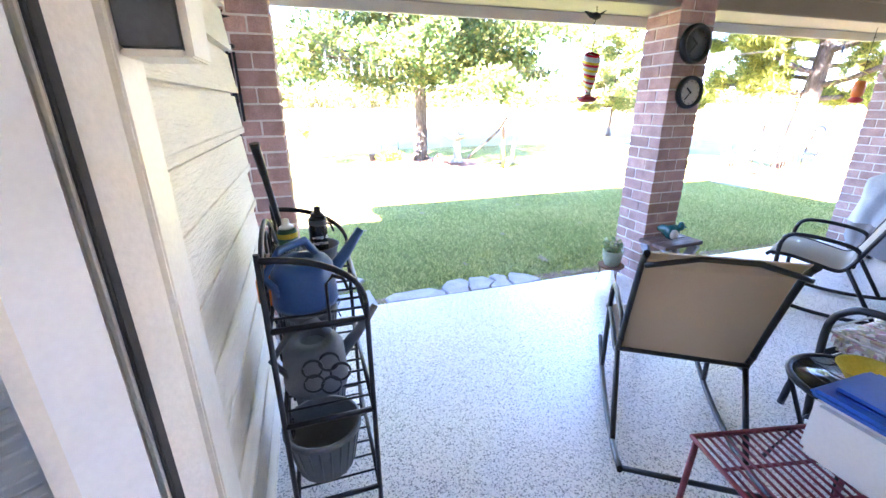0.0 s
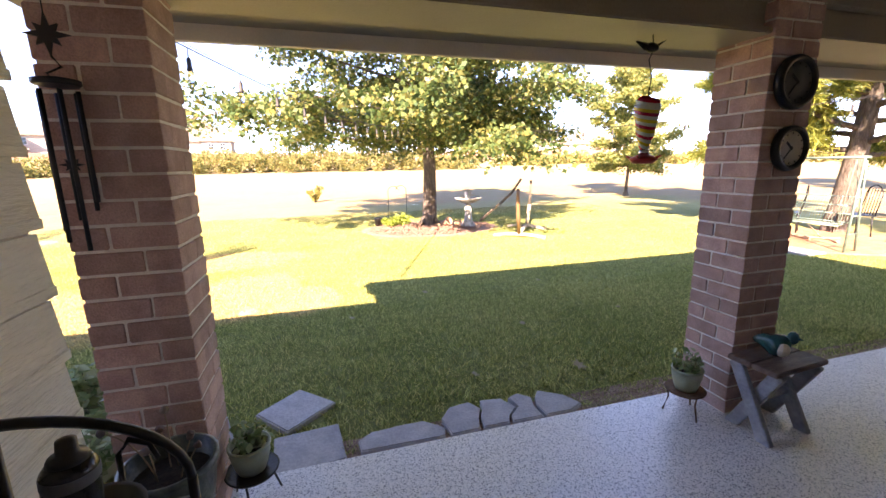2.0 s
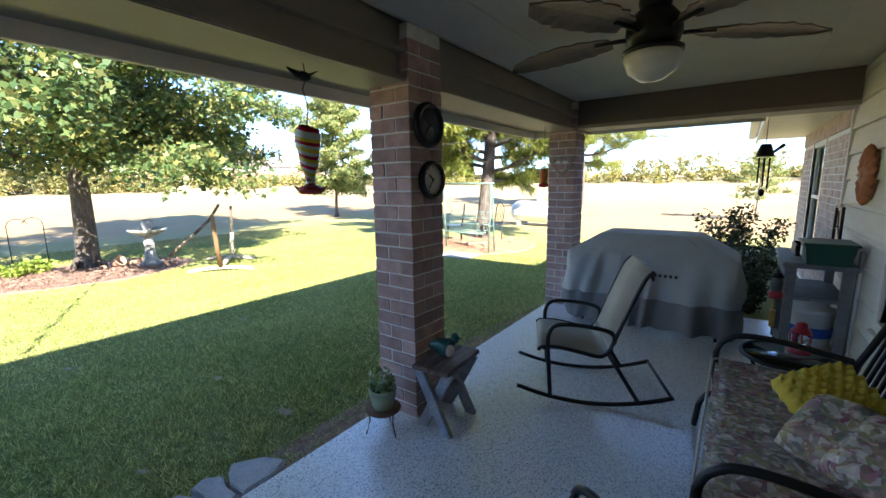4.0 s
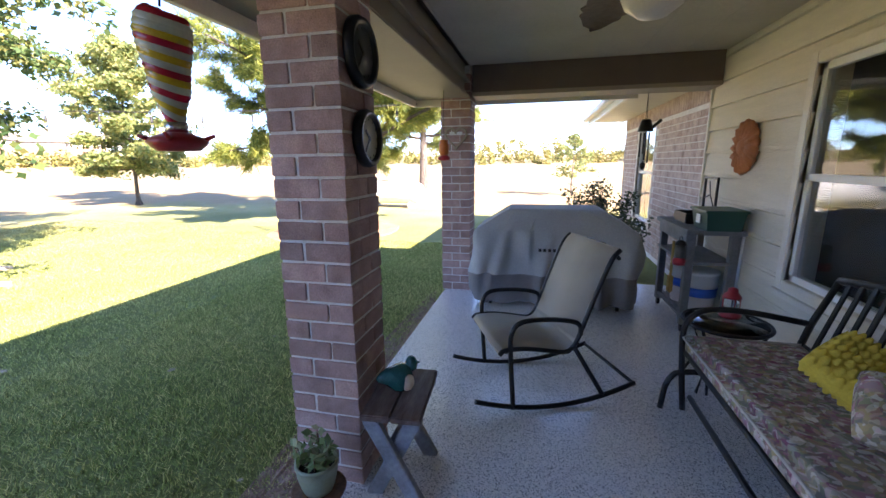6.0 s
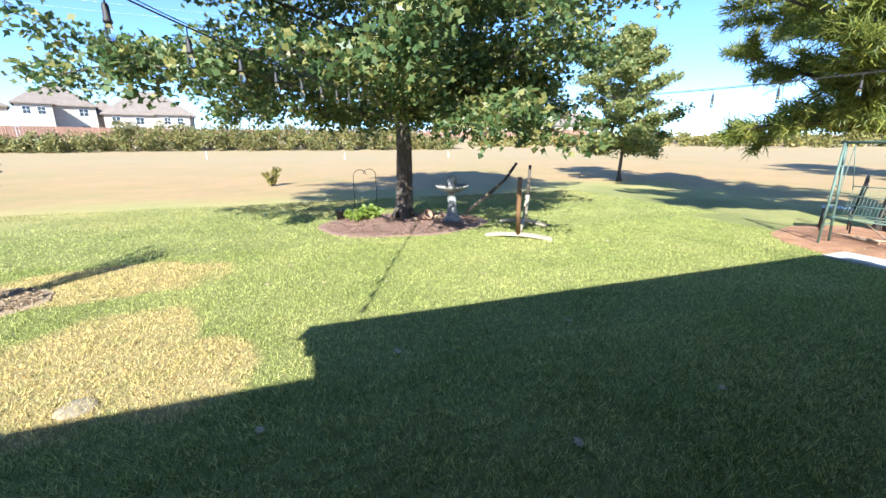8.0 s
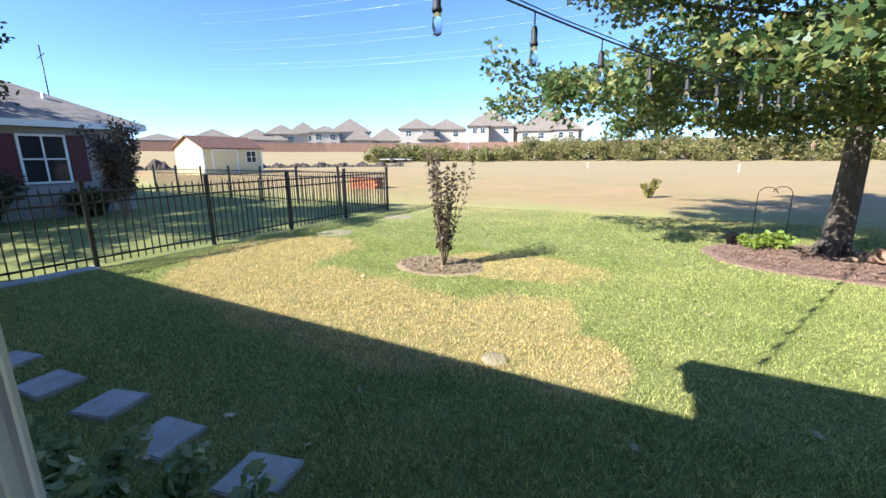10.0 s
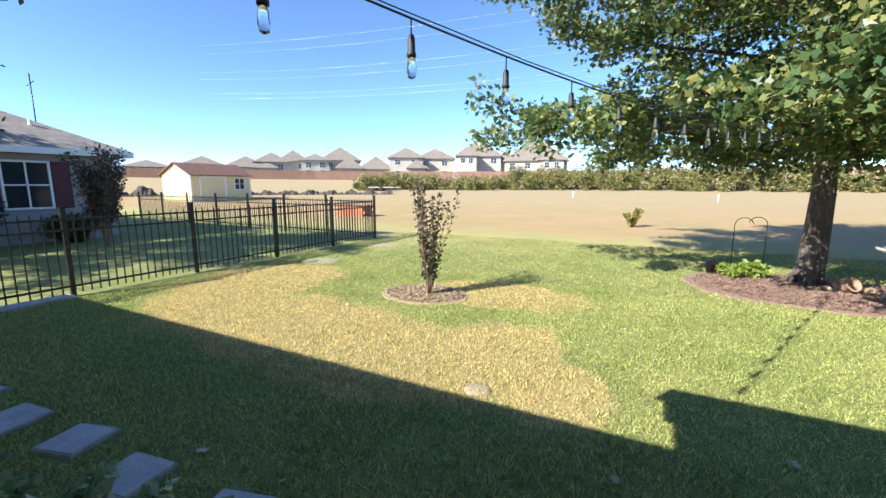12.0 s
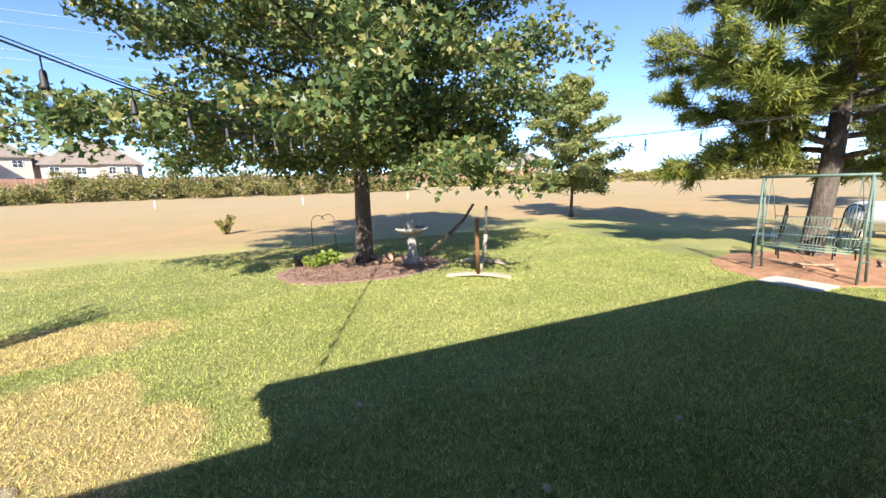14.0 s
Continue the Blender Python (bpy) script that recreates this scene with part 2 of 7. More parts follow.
def tube(bm, pts, r, segs=8, r_end=None, cap=True):
    """A round bar along points."""
    pts = [Vector(p) for p in pts]
    n = len(pts)
    rings = []
    up = Vector((0, 0, 1))
    for i, p in enumerate(pts):
        d = (pts[min(i + 1, n - 1)] - pts[max(i - 1, 0)])
        d = d.normalized() if d.length > 1e-9 else Vector((0, 0, 1))
        ref = up if abs(d.z) < 0.95 else Vector((1, 0, 0))
        a = d.cross(ref).normalized()
        b = d.cross(a).normalized()
        rad = r if r_end is None else r + (r_end - r) * i / max(n - 1, 1)
        rings.append([bm.verts.new(p + (a * math.cos(t) + b * math.sin(t)) * rad)
                      for t in (2 * math.pi * k / segs for k in range(segs))])
    for q0, q1 in zip(rings, rings[1:]):
        for k in range(segs):
            f = bm.faces.new((q0[k], q0[(k + 1) % segs], q1[(k + 1) % segs], q1[k]))
            f.smooth = True
    if cap:
        bm.faces.new(rings[0][::-1])
        bm.faces.new(rings[-1])


def bend(pts, n=5):
    """More points along a smooth curve through the given ones."""
    p = [Vector(q) for q in pts]
    p = [p[0] * 2 - p[1]] + p + [p[-1] * 2 - p[-2]]
    out = []
    for a, b, c, d in zip(p, p[1:], p[2:], p[3:]):
        for k in range(n):
            t = k / n
            out.append(0.5 * (2 * b + (c - a) * t + (2 * a - 5 * b + 4 * c - d) * t * t + (3 * b - a - 3 * c + d) * t ** 3))
    return out + [p[-2]]


def lathe(bm, profile, c=(0, 0, 0), segs=24, smooth=True):
    """A turned body from (radius, z) pairs, bottom to top."""
    rings = []
    for r, z in profile:
        rings.append([bm.verts.new((c[0] + r * math.cos(2 * math.pi * k / segs), c[1] + r * math.sin(2 * math.pi * k / segs), c[2] + z))
                      for k in range(segs)])
    for q0, q1 in zip(rings, rings[1:]):
        for k in range(segs):
            f = bm.faces.new((q0[k], q0[(k + 1) % segs], q1[(k + 1) % segs], q1[k]))
            f.smooth = smooth
    bm.faces.new(rings[0][::-1])
    bm.faces.new(rings[-1])


def arc(c, r, a0, a1, n=10, plane="xz"):
    """Points on a circular arc, degrees."""
    out = []
    for i in range(n + 1):
        t = radians(a0 + (a1 - a0) * i / n)
        u, v = r * math.cos(t), r * math.sin(t)
        out.append({"xz": (c[0] + u, c[1], c[2] + v), "yz": (c[0], c[1] + u, c[2] + v), "xy": (c[0] + u, c[1] + v, c[2])}[plane])
    return out


def prism(bm, outline, z0, z1):
    """A flat slab from a plan outline (counter-clockwise)."""
    lo = [bm.verts.new((x, y, z0)) for x, y in outline]
    hi = [bm.verts.new((x, y, z1)) for x, y in outline]
    n = len(lo)
    bm.faces.new(lo[::-1])
    bm.faces.new(hi)
    for i in range(n):
        bm.faces.new((lo[i], lo[(i + 1) % n], hi[(i + 1) % n], hi[i]))


def mesh_of(name, bm, mat):
    me = bpy.data.meshes.new(name)
    bmesh.ops.recalc_face_normals(bm, faces=bm.faces)
    bm.to_mesh(me)
    bm.free()
    me.materials.append(mat)
    return me


def part(name, bm, mat, parent=None, label=""):
    ob = new(name, mesh_of(name, bm, mat))
    if parent is not None:
        ob.parent = parent
    if label:
        ob["label"] = label
    return ob


def thing(name, label, category, m=None, group="", kind=""):
    """An Empty at a thing's base, for parts built in its own space."""
    ob = new(name)
    ob.empty_display_size = 0.1
    if m is not None:
        ob.matrix_basis = m
    return tagged(ob, label, category, group, kind)


def solid(name, bm, mat, label, category="", kind="", group=""):
    return tagged(part(name, bm, mat), label, category, group, kind)


def BM():
    return bmesh.new()


def arrays_mesh(name, verts, faces, mat):
    """A mesh from numpy arrays: verts (n, 3), faces (m, k)."""
    me = bpy.data.meshes.new(name)
    k = faces.shape[1]
    me.vertices.add(len(verts))
    me.vertices.foreach_set("co", verts.astype(np.float32).ravel())
    me.loops.add(faces.size)
    me.loops.foreach_set("vertex_index", faces.astype(np.int32).ravel())
    me.polygons.add(len(faces))
    me.polygons.foreach_set("loop_start", np.arange(0, faces.size, k, dtype=np.int32))
    me.update(calc_edges=True)
    me.validate()
    me.materials.append(mat)
    return me


rng = np.random.default_rng(7)


def ground_z(x, y):
    """The lawn is level; the land rises gently far out."""
    r = math.hypot(x, y)
    z = -0.08
    for r0, slope in ((22, 0.02), (70, 0.045), (105, -0.065)):
        if r > r0:
            z += (r - r0) * slope
    return z


# ---- ground ----
PX0, PX1, PY1 = -0.66, 6.05, 2.80    # patio slab
bm = BM()
radii = [0.0] + [1.22 ** i * 0.9 for i in range(0, 42)]
SEG = 96
prev = None
for i, r in enumerate(radii):
    if r > 3000:
        break
    if i == 0:
        ring = [bm.verts.new((2, 6, -0.08))]
    else:
        ring = []
        for k in range(SEG):
            a = 2 * math.pi * k / SEG
            x, y = 2 + r * math.cos(a), 6 + r * math.sin(a)
            ring.append(bm.verts.new((x, y, ground_z(x, y) + (0.02 * noise.noise((x * 0.25, y * 0.25, 0)) if r > 9 else 0))))
    if i == 1:
        for k in range(SEG):
            bm.faces.new((prev[0], ring[k], ring[(k + 1) % SEG]))
    elif i > 1:
        for k in range(SEG):
            bm.faces.new((prev[k], ring[k], ring[(k + 1) % SEG], prev[(k + 1) % SEG])).smooth = True
    prev = ring
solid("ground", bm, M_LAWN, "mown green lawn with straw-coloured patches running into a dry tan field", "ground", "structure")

bm = BM()
prism(bm, [(-0.66, -2.4), (6.05, -2.4), (6.05, PY1), (PX0, PY1)], -0.16, 0.0)
solid("floor_patio", bm, M_FLOOR, "pale grey-blue flake-coated concrete patio slab with a satin sheen", "floor", "structure")


# ---- house shell ----
def lap_wall(name, x0, x1, y0, y1, z0, z1, facing, mat, label, pitch=0.215, openings=()):
    """A wall with lapped boards on the face that looks along +x or +y. openings: (a0, a1, z0, z1) along the wall."""
    long_x = facing == "y"
    a0, a1 = (x0, x1) if long_x else (y0, y1)
    cuts = sorted({a0, a1, *[o[0] for o in openings], *[o[1] for o in openings]})
    core = BM()
    boards = []
    for c0, c1 in zip(cuts, cuts[1:]):
        spans = [(z0, z1)]
        for o in openings:
            if o[0] <= c0 and c1 <= o[1]:
                spans = [(z0, o[2]), (o[3], z1)]
        for s0, s1 in spans:
            if s1 - s0 < 0.01:
                continue
            if long_x:
                box(core, c0, c1, y0, y1 - 0.012, s0, s1)
            else:
                box(core, x0, x1 - 0.012, c0, c1, s0, s1)
            z = z0
            while z < s1 - 0.01:
                b0, b1 = max(z, s0), min(z + pitch, s1)
                if b1 - b0 > 0.02:
                    boards.append((c0, c1, b0, b1))
                z += pitch
    wall = solid(name, core, mat, label, "wall", "structure")
    for c0, c1, b0, b1 in boards:
        bm = BM()
        face = y1 if long_x else x1
        lip = 0.021
        top = 0.003
        b0 += 0.011
        zs = [(b0, face - 0.014), (b0, face + lip), (b0 + 0.024, face + lip), (b0 + 0.026, face + lip - 0.005), (b0 + 0.030, face + lip - 0.005), (b1 - 0.002, face + top), (b1 - 0.002, face - 0.014)]
        ra = [bm.verts.new((c0, d, z) if long_x else (d, c0, z)) for z, d in zs]
        rb = [bm.verts.new((c1, d, z) if long_x else (d, c1, z)) for z, d in zs]
        n = len(zs)
        for i in range(n):
            bm.faces.new((ra[i], ra[(i + 1) % n], rb[(i + 1) % n], rb[i]))
        bm.faces.new(ra)
        bm.faces.new(rb[::-1])
        part("siding_board", bm, mat, wall)
    return wall


CEIL = 2.44
wall_w = lap_wall("wall_west", -0.63, -0.485, 0.87, 2.085, -0.02, CEIL, "x", M_SIDING, "cream lap-siding wall with embossed wood grain beside the patio", pitch=0.1715)
bm = BM()
box(bm, -0.63, -0.462, 0.745, 0.868, 0.0, CEIL - 0.003, 0.004)
solid("trim", bm, M_TRIM, "cream casing board where the siding begins", "trim", "structure")
WIN = [(1.62, 2.55, 0.66, 2.02), (2.95, 4.02, 0.66, 2.02)]
wall_s = lap_wall("wall_south", 0.60, 5.62, -0.05, 0.13, 0.0, CEIL, "y", M_SIDING_X, "cream lap-siding house wall behind the bench", openings=WIN)

# angled wall with the doorway
A45 = pose(-0.28, 0.55, 0, 0, 0, -43)    # its x runs along the wall, y outwards
bm = BM()
box(bm, -0.42, -0.272, -0.13, 0.0, 0, CEIL, m=A45)
box(bm, -0.185, 1.08, -0.13, 0.0, 2.06, CEIL, m=A45)
wall_d = solid("wall_door", bm, M_TRIM, "cream siding wall round the open doorway", "wall", "structure")
# unseen interior shell behind the doorway; gap in its back wall added for daylight
bm = BM()
box(bm, -1.6, -1.5, -2.4, 0.95, -0.1, CEIL)
box(bm, -1.5, -0.9, -2.5, -2.4, -0.1, CEIL)
box(bm, 0.9, 1.6, -2.5, -2.4, -0.1, CEIL)
box(bm, -0.9, 0.9, -2.5, -2.4, -0.1, 1.0)
box(bm, -0.9, 0.9, -2.5, -2.4, 1.9, CEIL)
box(bm, 1.5, 1.6, -2.4, -0.05, -0.1, CEIL)
box(bm, -1.5, -0.64, 0.95, 1.05, -0.1, CEIL)
solid("wall_interior", bm, M_WHITE, "plain white unseen inside walls behind the doorway, with a gap added for daylight", "wall", "structure")
bm = BM()
box(bm, -1.5, -0.66, -2.4, 0.95, -0.12, -0.002)
solid("floor_interior", bm, M_CONCRETE, "plain floor inside the doorway", "floor", "structure")
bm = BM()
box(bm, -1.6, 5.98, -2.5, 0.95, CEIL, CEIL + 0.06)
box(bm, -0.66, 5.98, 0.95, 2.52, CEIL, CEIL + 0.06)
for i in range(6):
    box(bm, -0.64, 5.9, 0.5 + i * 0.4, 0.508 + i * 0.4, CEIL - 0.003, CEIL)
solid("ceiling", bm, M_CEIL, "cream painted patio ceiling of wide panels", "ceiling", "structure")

# beams
bm = BM()
box(bm, -0.65, 6.05, 2.57, 2.83, 2.15, CEIL + 0.02)
solid("beam_north", bm, M_BEAM, "taupe painted boxed beam over the brick columns", "beam", "structure")
for nm, z0, z1, y0 in (("trim", 2.12, 2.15, 2.52), ("trim", 2.275, 2.30, 2.515)):
    bm = BM()
    box(bm, -0.65, 6.05, y0, 2.86 if z0 < 2.2 else 2.568, z0, z1, 0.006)
    solid(nm, bm, M_BEAM, "taupe painted trim board along the patio beam", "trim", "structure")
M_BROWN = material("dark_brown_paint", (0.13, 0.10, 0.085), 0.5, vary=0.08, scale=4, bump=0.1)
bm = BM()
box(bm, 5.42, 5.74, 0.15, 2.49, 2.17, CEIL - 0.002)
solid("beam_east", bm, M_BROWN, "dark brown painted cross beam at the end of the patio", "beam", "structure")
bm = BM()
box(bm, 5.405, 5.755, 0.15, 2.49, 2.13, 2.169, 0.004)
solid("trim", bm, M_BEAM, "taupe trim board under the cross beam", "trim", "structure")

# roof over the patio and the house
bm = BM()
box(bm, -1.0, 6.0, 2.862, 3.28, 2.20, 2.225)
solid("soffit", bm, M_BEAM, "taupe painted soffit board outside the patio beam", "soffit", "structure")
bm = BM()
box(bm, -1.0, 6.02, 3.28, 3.32, 2.12, 2.29, 0.004)
box(bm, 6.0, 6.04, 0.75, 3.28, 2.12, 2.29)
solid("fascia", bm, M_TRIM, "cream painted fascia board along the patio eave", "fascia", "structure")


def roof(name, x0, x1, y0, y1, z0, ridge, hip0, hip1, mat, label, thick=0.06):
    """A hip or gable roof with its ridge along x."""
    bm = BM()
    ym = (y0 + y1) / 2
    lo = [(x0, y0), (x1, y0), (x1, y1), (x0, y1)]
    v = [bm.verts.new((x, y, z0)) for x, y in lo]
    r0 = bm.verts.new((x0 + hip0, ym, ridge))
    r1 = bm.verts.new((x1 - hip1, ym, ridge))
    bm.faces.new((v[0], v[1], r1, r0))
    bm.faces.new((v[2], v[3], r0, r1))
    bm.faces.new((v[1], v[2], r1))
    bm.faces.new((v[3], v[0], r0))
    w = [bm.verts.new((x, y, z0 - thick)) for x, y in lo]
    for i in range(4):
        bm.faces.new((v[i], v[(i + 1) % 4], w[(i + 1) % 4], w[i]))
    return solid(name, bm, mat, label, "roof", "structure")


roof("roof_patio", -1.0, 6.0, -3.6, 3.3, 2.28, 3.9, 1.8, 2.2, M_SHINGLE, "brown shingled roof over the patio", thick=0.01)


# ---- brick columns ----
COURSE, BL, BH = 0.0875, 0.205, 0.0755


def brick_mesh(name, lx, ly, lz):
    bm = BM()
    box(bm, -lx / 2, lx / 2, -ly / 2, ly / 2, 0, lz)
    bmesh.ops.bevel(bm, geom=list(bm.edges), offset=0.004, segments=1, affect="EDGES")
    for v in bm.verts:
        v.co += Vector((random.uniform(-1, 1), random.uniform(-1, 1), random.uniform(-1, 1))) * 0.0016
    return mesh_of(name, bm, M_BRICK)


BRICKS = [brick_mesh("brick", BL, 0.11, BH) for _ in range(3)]


def brick_column(name, x0, y0, w, label, d=None):
    d = d or w
    bm = BM()
    box(bm, x0 + 0.007, x0 + w - 0.007, y0 + 0.007, y0 + d - 0.007, 0.0, 2.438)
    col = solid(name, bm, M_MORTAR, label, "column", "structure")
    for i in range(27):
        z = 0.006 + i * COURSE
        flip = i % 2
        # four bricks laid pinwheel fashion, turned the other way every second course
        spots = []
        hl, hw = BL / 2, 0.055
        if flip:
            spots = [(x0 + hl, y0 + hw, 0), (x0 + w - hw, y0 + hl, 90), (x0 + w - hl, y0 + d - hw, 0), (x0 + hw, y0 + d - hl, 90)]
        else:
            spots = [(x0 + w - hl, y0 + hw, 0), (x0 + w - hw, y0 + d - hl, 90), (x0 + hl, y0 + d - hw, 0), (x0 + hw, y0 + hl, 90)]
        for x, y, a in spots:
            ob = new("brick", random.choice(BRICKS))
            ob.matrix_basis = pose(x + random.uniform(-1, 1) * 0.0015, y + random.uniform(-1, 1) * 0.0015, z, 0, 0, a + random.choice((0, 180)))
            ob.parent = col
    return col


brick_column("column_1", -0.635, 2.51, 0.325, "square red-brown brick column at the end of the siding wall", 0.30)
brick_column("column_2", 2.42, 2.505, 0.325, "square red-brown brick column with two round clocks on it")
brick_column("column_3", 5.41, 2.505, 0.325, "square red-brown brick column with a heart ornament on it")


# ---- east wing: brick wall, window, eave ----
EY = 0.02
bm = BM()
wx0, wx1, wz0, wz1 = 8.15, 9.25, 0.42, 2.08
for a, b, c, d in ((5.66, wx0, 0, 2.3), (wx1, 10.5, 0, 2.3), (wx0, wx1, 0, wz0), (wx0, wx1, wz1, 2.3)):
    box(bm, a, b, EY - 0.2, EY - 0.008, c - 0.1, d)
box(bm, 10.3, 10.5, -5, EY - 0.2, -0.1, 2.3)
wall_e = solid("wall_east", bm, M_MORTAR, "pale pinkish brick wall of the east wing with a soldier course under the eave", "wall", "structure")
bm = BM()
c = 0
z = 0.0
while z < 2.0:
    x = 5.66 - (0.15 if c % 2 else 0.0)
    while x < 10.5:
        a, b = max(x, 5.66), min(x + 0.195, 10.5)
        if not (b > wx0 - 0.01 and a < wx1 + 0.01 and wz0 - 0.06 < z < wz1 - 0.02) and b - a > 0.03:
            box(bm, a, b, EY - 0.03, EY + random.uniform(0, 0.003), z, z + BH)
        x += BL
    z += COURSE
    c += 1
x = 5.66
while x < 10.45:
    box(bm, x, x + 0.075, EY - 0.03, EY + 0.012, 2.06, 2.27)
    x += COURSE
bw = part("brickwork", bm, M_BRICK_FAR, wall_e)
bw["kind"] = "stuff"


def window(name, x0, x1, z0, z1, y, label, rails=1):
    """A sash window in a wall that faces +y."""
    bm = BM()
    t = 0.045
    for a, b, c, d in ((x0 - 0.07, x0, z0 - 0.07, z1 + 0.07), (x1, x1 + 0.07, z0 - 0.07, z1 + 0.07), (x0, x1, z1, z1 + 0.07), (x0, x1, z0 - 0.07, z0)):
        box(bm, a, b, y - 0.06, y + 0.032, c, d, 0.005)
    w = solid(name, bm, M_TRIM, label, "window", "structure")
    bm = BM()
    zm = (z0 + z1) / 2
    for a, b, c, d in ((x0, x0 + t, z0, z1), (x1 - t, x1, z0, z1), (x0, x1, z1 - t, z1), (x0, x1, z0, z0 + t), (x0, x1, zm - t / 2, zm + t / 2)):
        box(bm, a, b, y - 0.055, y - 0.005, c, d, 0.004)
    part("sash", bm, M_WHITE, w)
    for c, d in ((z0 + t, zm - t / 2), (zm + t / 2, z1 - t)):
        bm = BM()
        box(bm, x0 + t, x1 - t, y - 0.036, y - 0.030, c, d)
        part("pane", bm, M_GLASS, w)
    bm = BM()
    box(bm, x0 - 0.09, x1 + 0.09, y + 0.001, y + 0.055, z0 - 0.11, z0 - 0.071, 0.006)
    part("sill", bm, M_TRIM, w)
    # near-black sheet behind the panes; its colour stands in for an unlit room
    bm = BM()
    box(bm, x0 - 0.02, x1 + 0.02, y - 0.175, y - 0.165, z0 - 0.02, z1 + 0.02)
    part("room_shade_sheet", bm, M_ROOM_SHADE, w)
    return w


M_ROOM_SHADE = material("painted_room_shade", (0.035, 0.035, 0.036), 0.8, vary=0.1, scale=2, bump=0)
window("window_1", *WIN[0], 0.13, "cream-framed sash window in the siding wall")
window("window_2", *WIN[1], 0.13, "cream-framed sash window with dark glass beside the wall ornament")
window("window_3", wx0, wx1, wz0, wz1, EY - 0.03, "white sash window in the pale brick wall")

bm = BM()
box(bm, 5.62, 5.66, 0.0, 0.16, 0.0, 2.13, 0.005)
solid("trim", bm, M_TRIM, "cream corner board where siding meets brick", "trim", "structure")
bm = BM()
box(bm, 6.06, 10.9, 0.0, 0.70, 2.28, 2.30)
solid("soffit", bm, M_TRIM, "cream soffit under the east wing eave", "soffit", "structure")
bm = BM()
box(bm, 6.06, 11.0, 0.70, 0.74, 2.22, 2.40, 0.004)
box(bm, 6.06, 11.0, 0.745, 0.86, 2.30, 2.40, 0.02)
solid("gutter", bm, M_WHITE, "white gutter along the east wing eave", "gutter", "structure")
roof("roof_east", 6.05, 11.0, -7.5, 0.72, 2.46, 4.9, 0.2, 4.1, M_SHINGLE, "brown shingled hip roof over the east wing", thick=0.14)
roof("roof_west", -9.0, -1.02, -5, 2.48, 2.26, 4.6, 3, 0.1, M_SHINGLE, "brown shingled roof over the west wing", thick=0.14)
bm = BM()
box(bm, -9.0, -0.64, 1.8, 2.0, -0.1, 2.3)
box(bm, -9.0, -8.8, -5, 1.8, -0.1, 2.3)
box(bm, -9.0, 10.3, -5.2, -5.0, -0.1, 2.3)
solid("wall_back", bm, M_BRICK_FAR, "plain brick outer walls of the house", "wall", "structure")

# downspout on the end column
bm = BM()
w, d = 0.085, 0.06
outl = []
for i in range(13):
    outl.append((-w / 2 + w * i / 12, -(0.006 if i % 4 == 2 else 0.0)))
loop = [(x, y) for x, y in outl] + [(w / 2, d), (-w / 2, d)]
prism(bm, loop, 0.02, 2.2)
ds = solid("downspout", bm, M_WHITE, "ribbed white metal downspout beside the brick column", "downspout", "structure")
ds.matrix_basis = pose(-0.37, 2.862, 0, 0, 0, 100)


# ---- trees ----
def leaf_cloud(name, centres, radii, per, size, mat, parent, flat=0.75, aspect=0.55, label="", lobed=False):
    """Many small leaves scattered round twig ends; lobed ones have a tip and two side lobes."""
    n = len(centres) * per
    c = np.repeat(np.asarray(centres), per, axis=0)
    rr = np.repeat(np.asarray(radii), per)[:, None]
    d = rng.normal(size=(n, 3))
    d /= np.linalg.norm(d, axis=1)[:, None]
    p = c + d * rr * (rng.random((n, 1)) ** 0.45) * np.array([1, 1, flat])
    u = rng.normal(size=(n, 3))
    u[:, 2] *= 0.7
    u /= np.linalg.norm(u, axis=1)[:, None]
    w = np.cross(u, rng.normal(size=(n, 3)))
    w /= np.linalg.norm(w, axis=1)[:, None]
    s = size * rng.uniform(0.6, 1.25, (n, 1))
    if lobed:
        k = 6
        ring = []
        for deg, q in ((0, 0.62), (42, 0.2), (88, 0.40), (180, 0.5), (272, 0.36), (318, 0.2)):
            a = radians(deg)
            ring.append(p + (u * math.cos(a) + w * math.sin(a)) * s * q)
        v = np.stack(ring, axis=1).reshape(-1, 3)
    else:
        k = 4
        v = np.stack([p - u * s * 0.5, p + w * s * aspect * 0.5, p + u * s * 0.5, p - w * s * aspect * 0.5], axis=1).reshape(-1, 3)
    f = np.arange(n * k).reshape(-1, k)
    ob = new(name, arrays_mesh(name, v, f, mat))
    ob.parent = parent
    if label:
        ob["label"] = label
    return ob


def limb_points(a, d, length, n=6, sag=0.0, wob=0.08):
    pts = [Vector(a)]
    d = Vector(d).normalized()
    for i in range(n):
        d = (d + Vector((random.uniform(-wob, wob), random.uniform(-wob, wob), random.uniform(-wob, wob) + sag))).normalized()
        pts.append(pts[-1] + d * (length / n))
    return pts


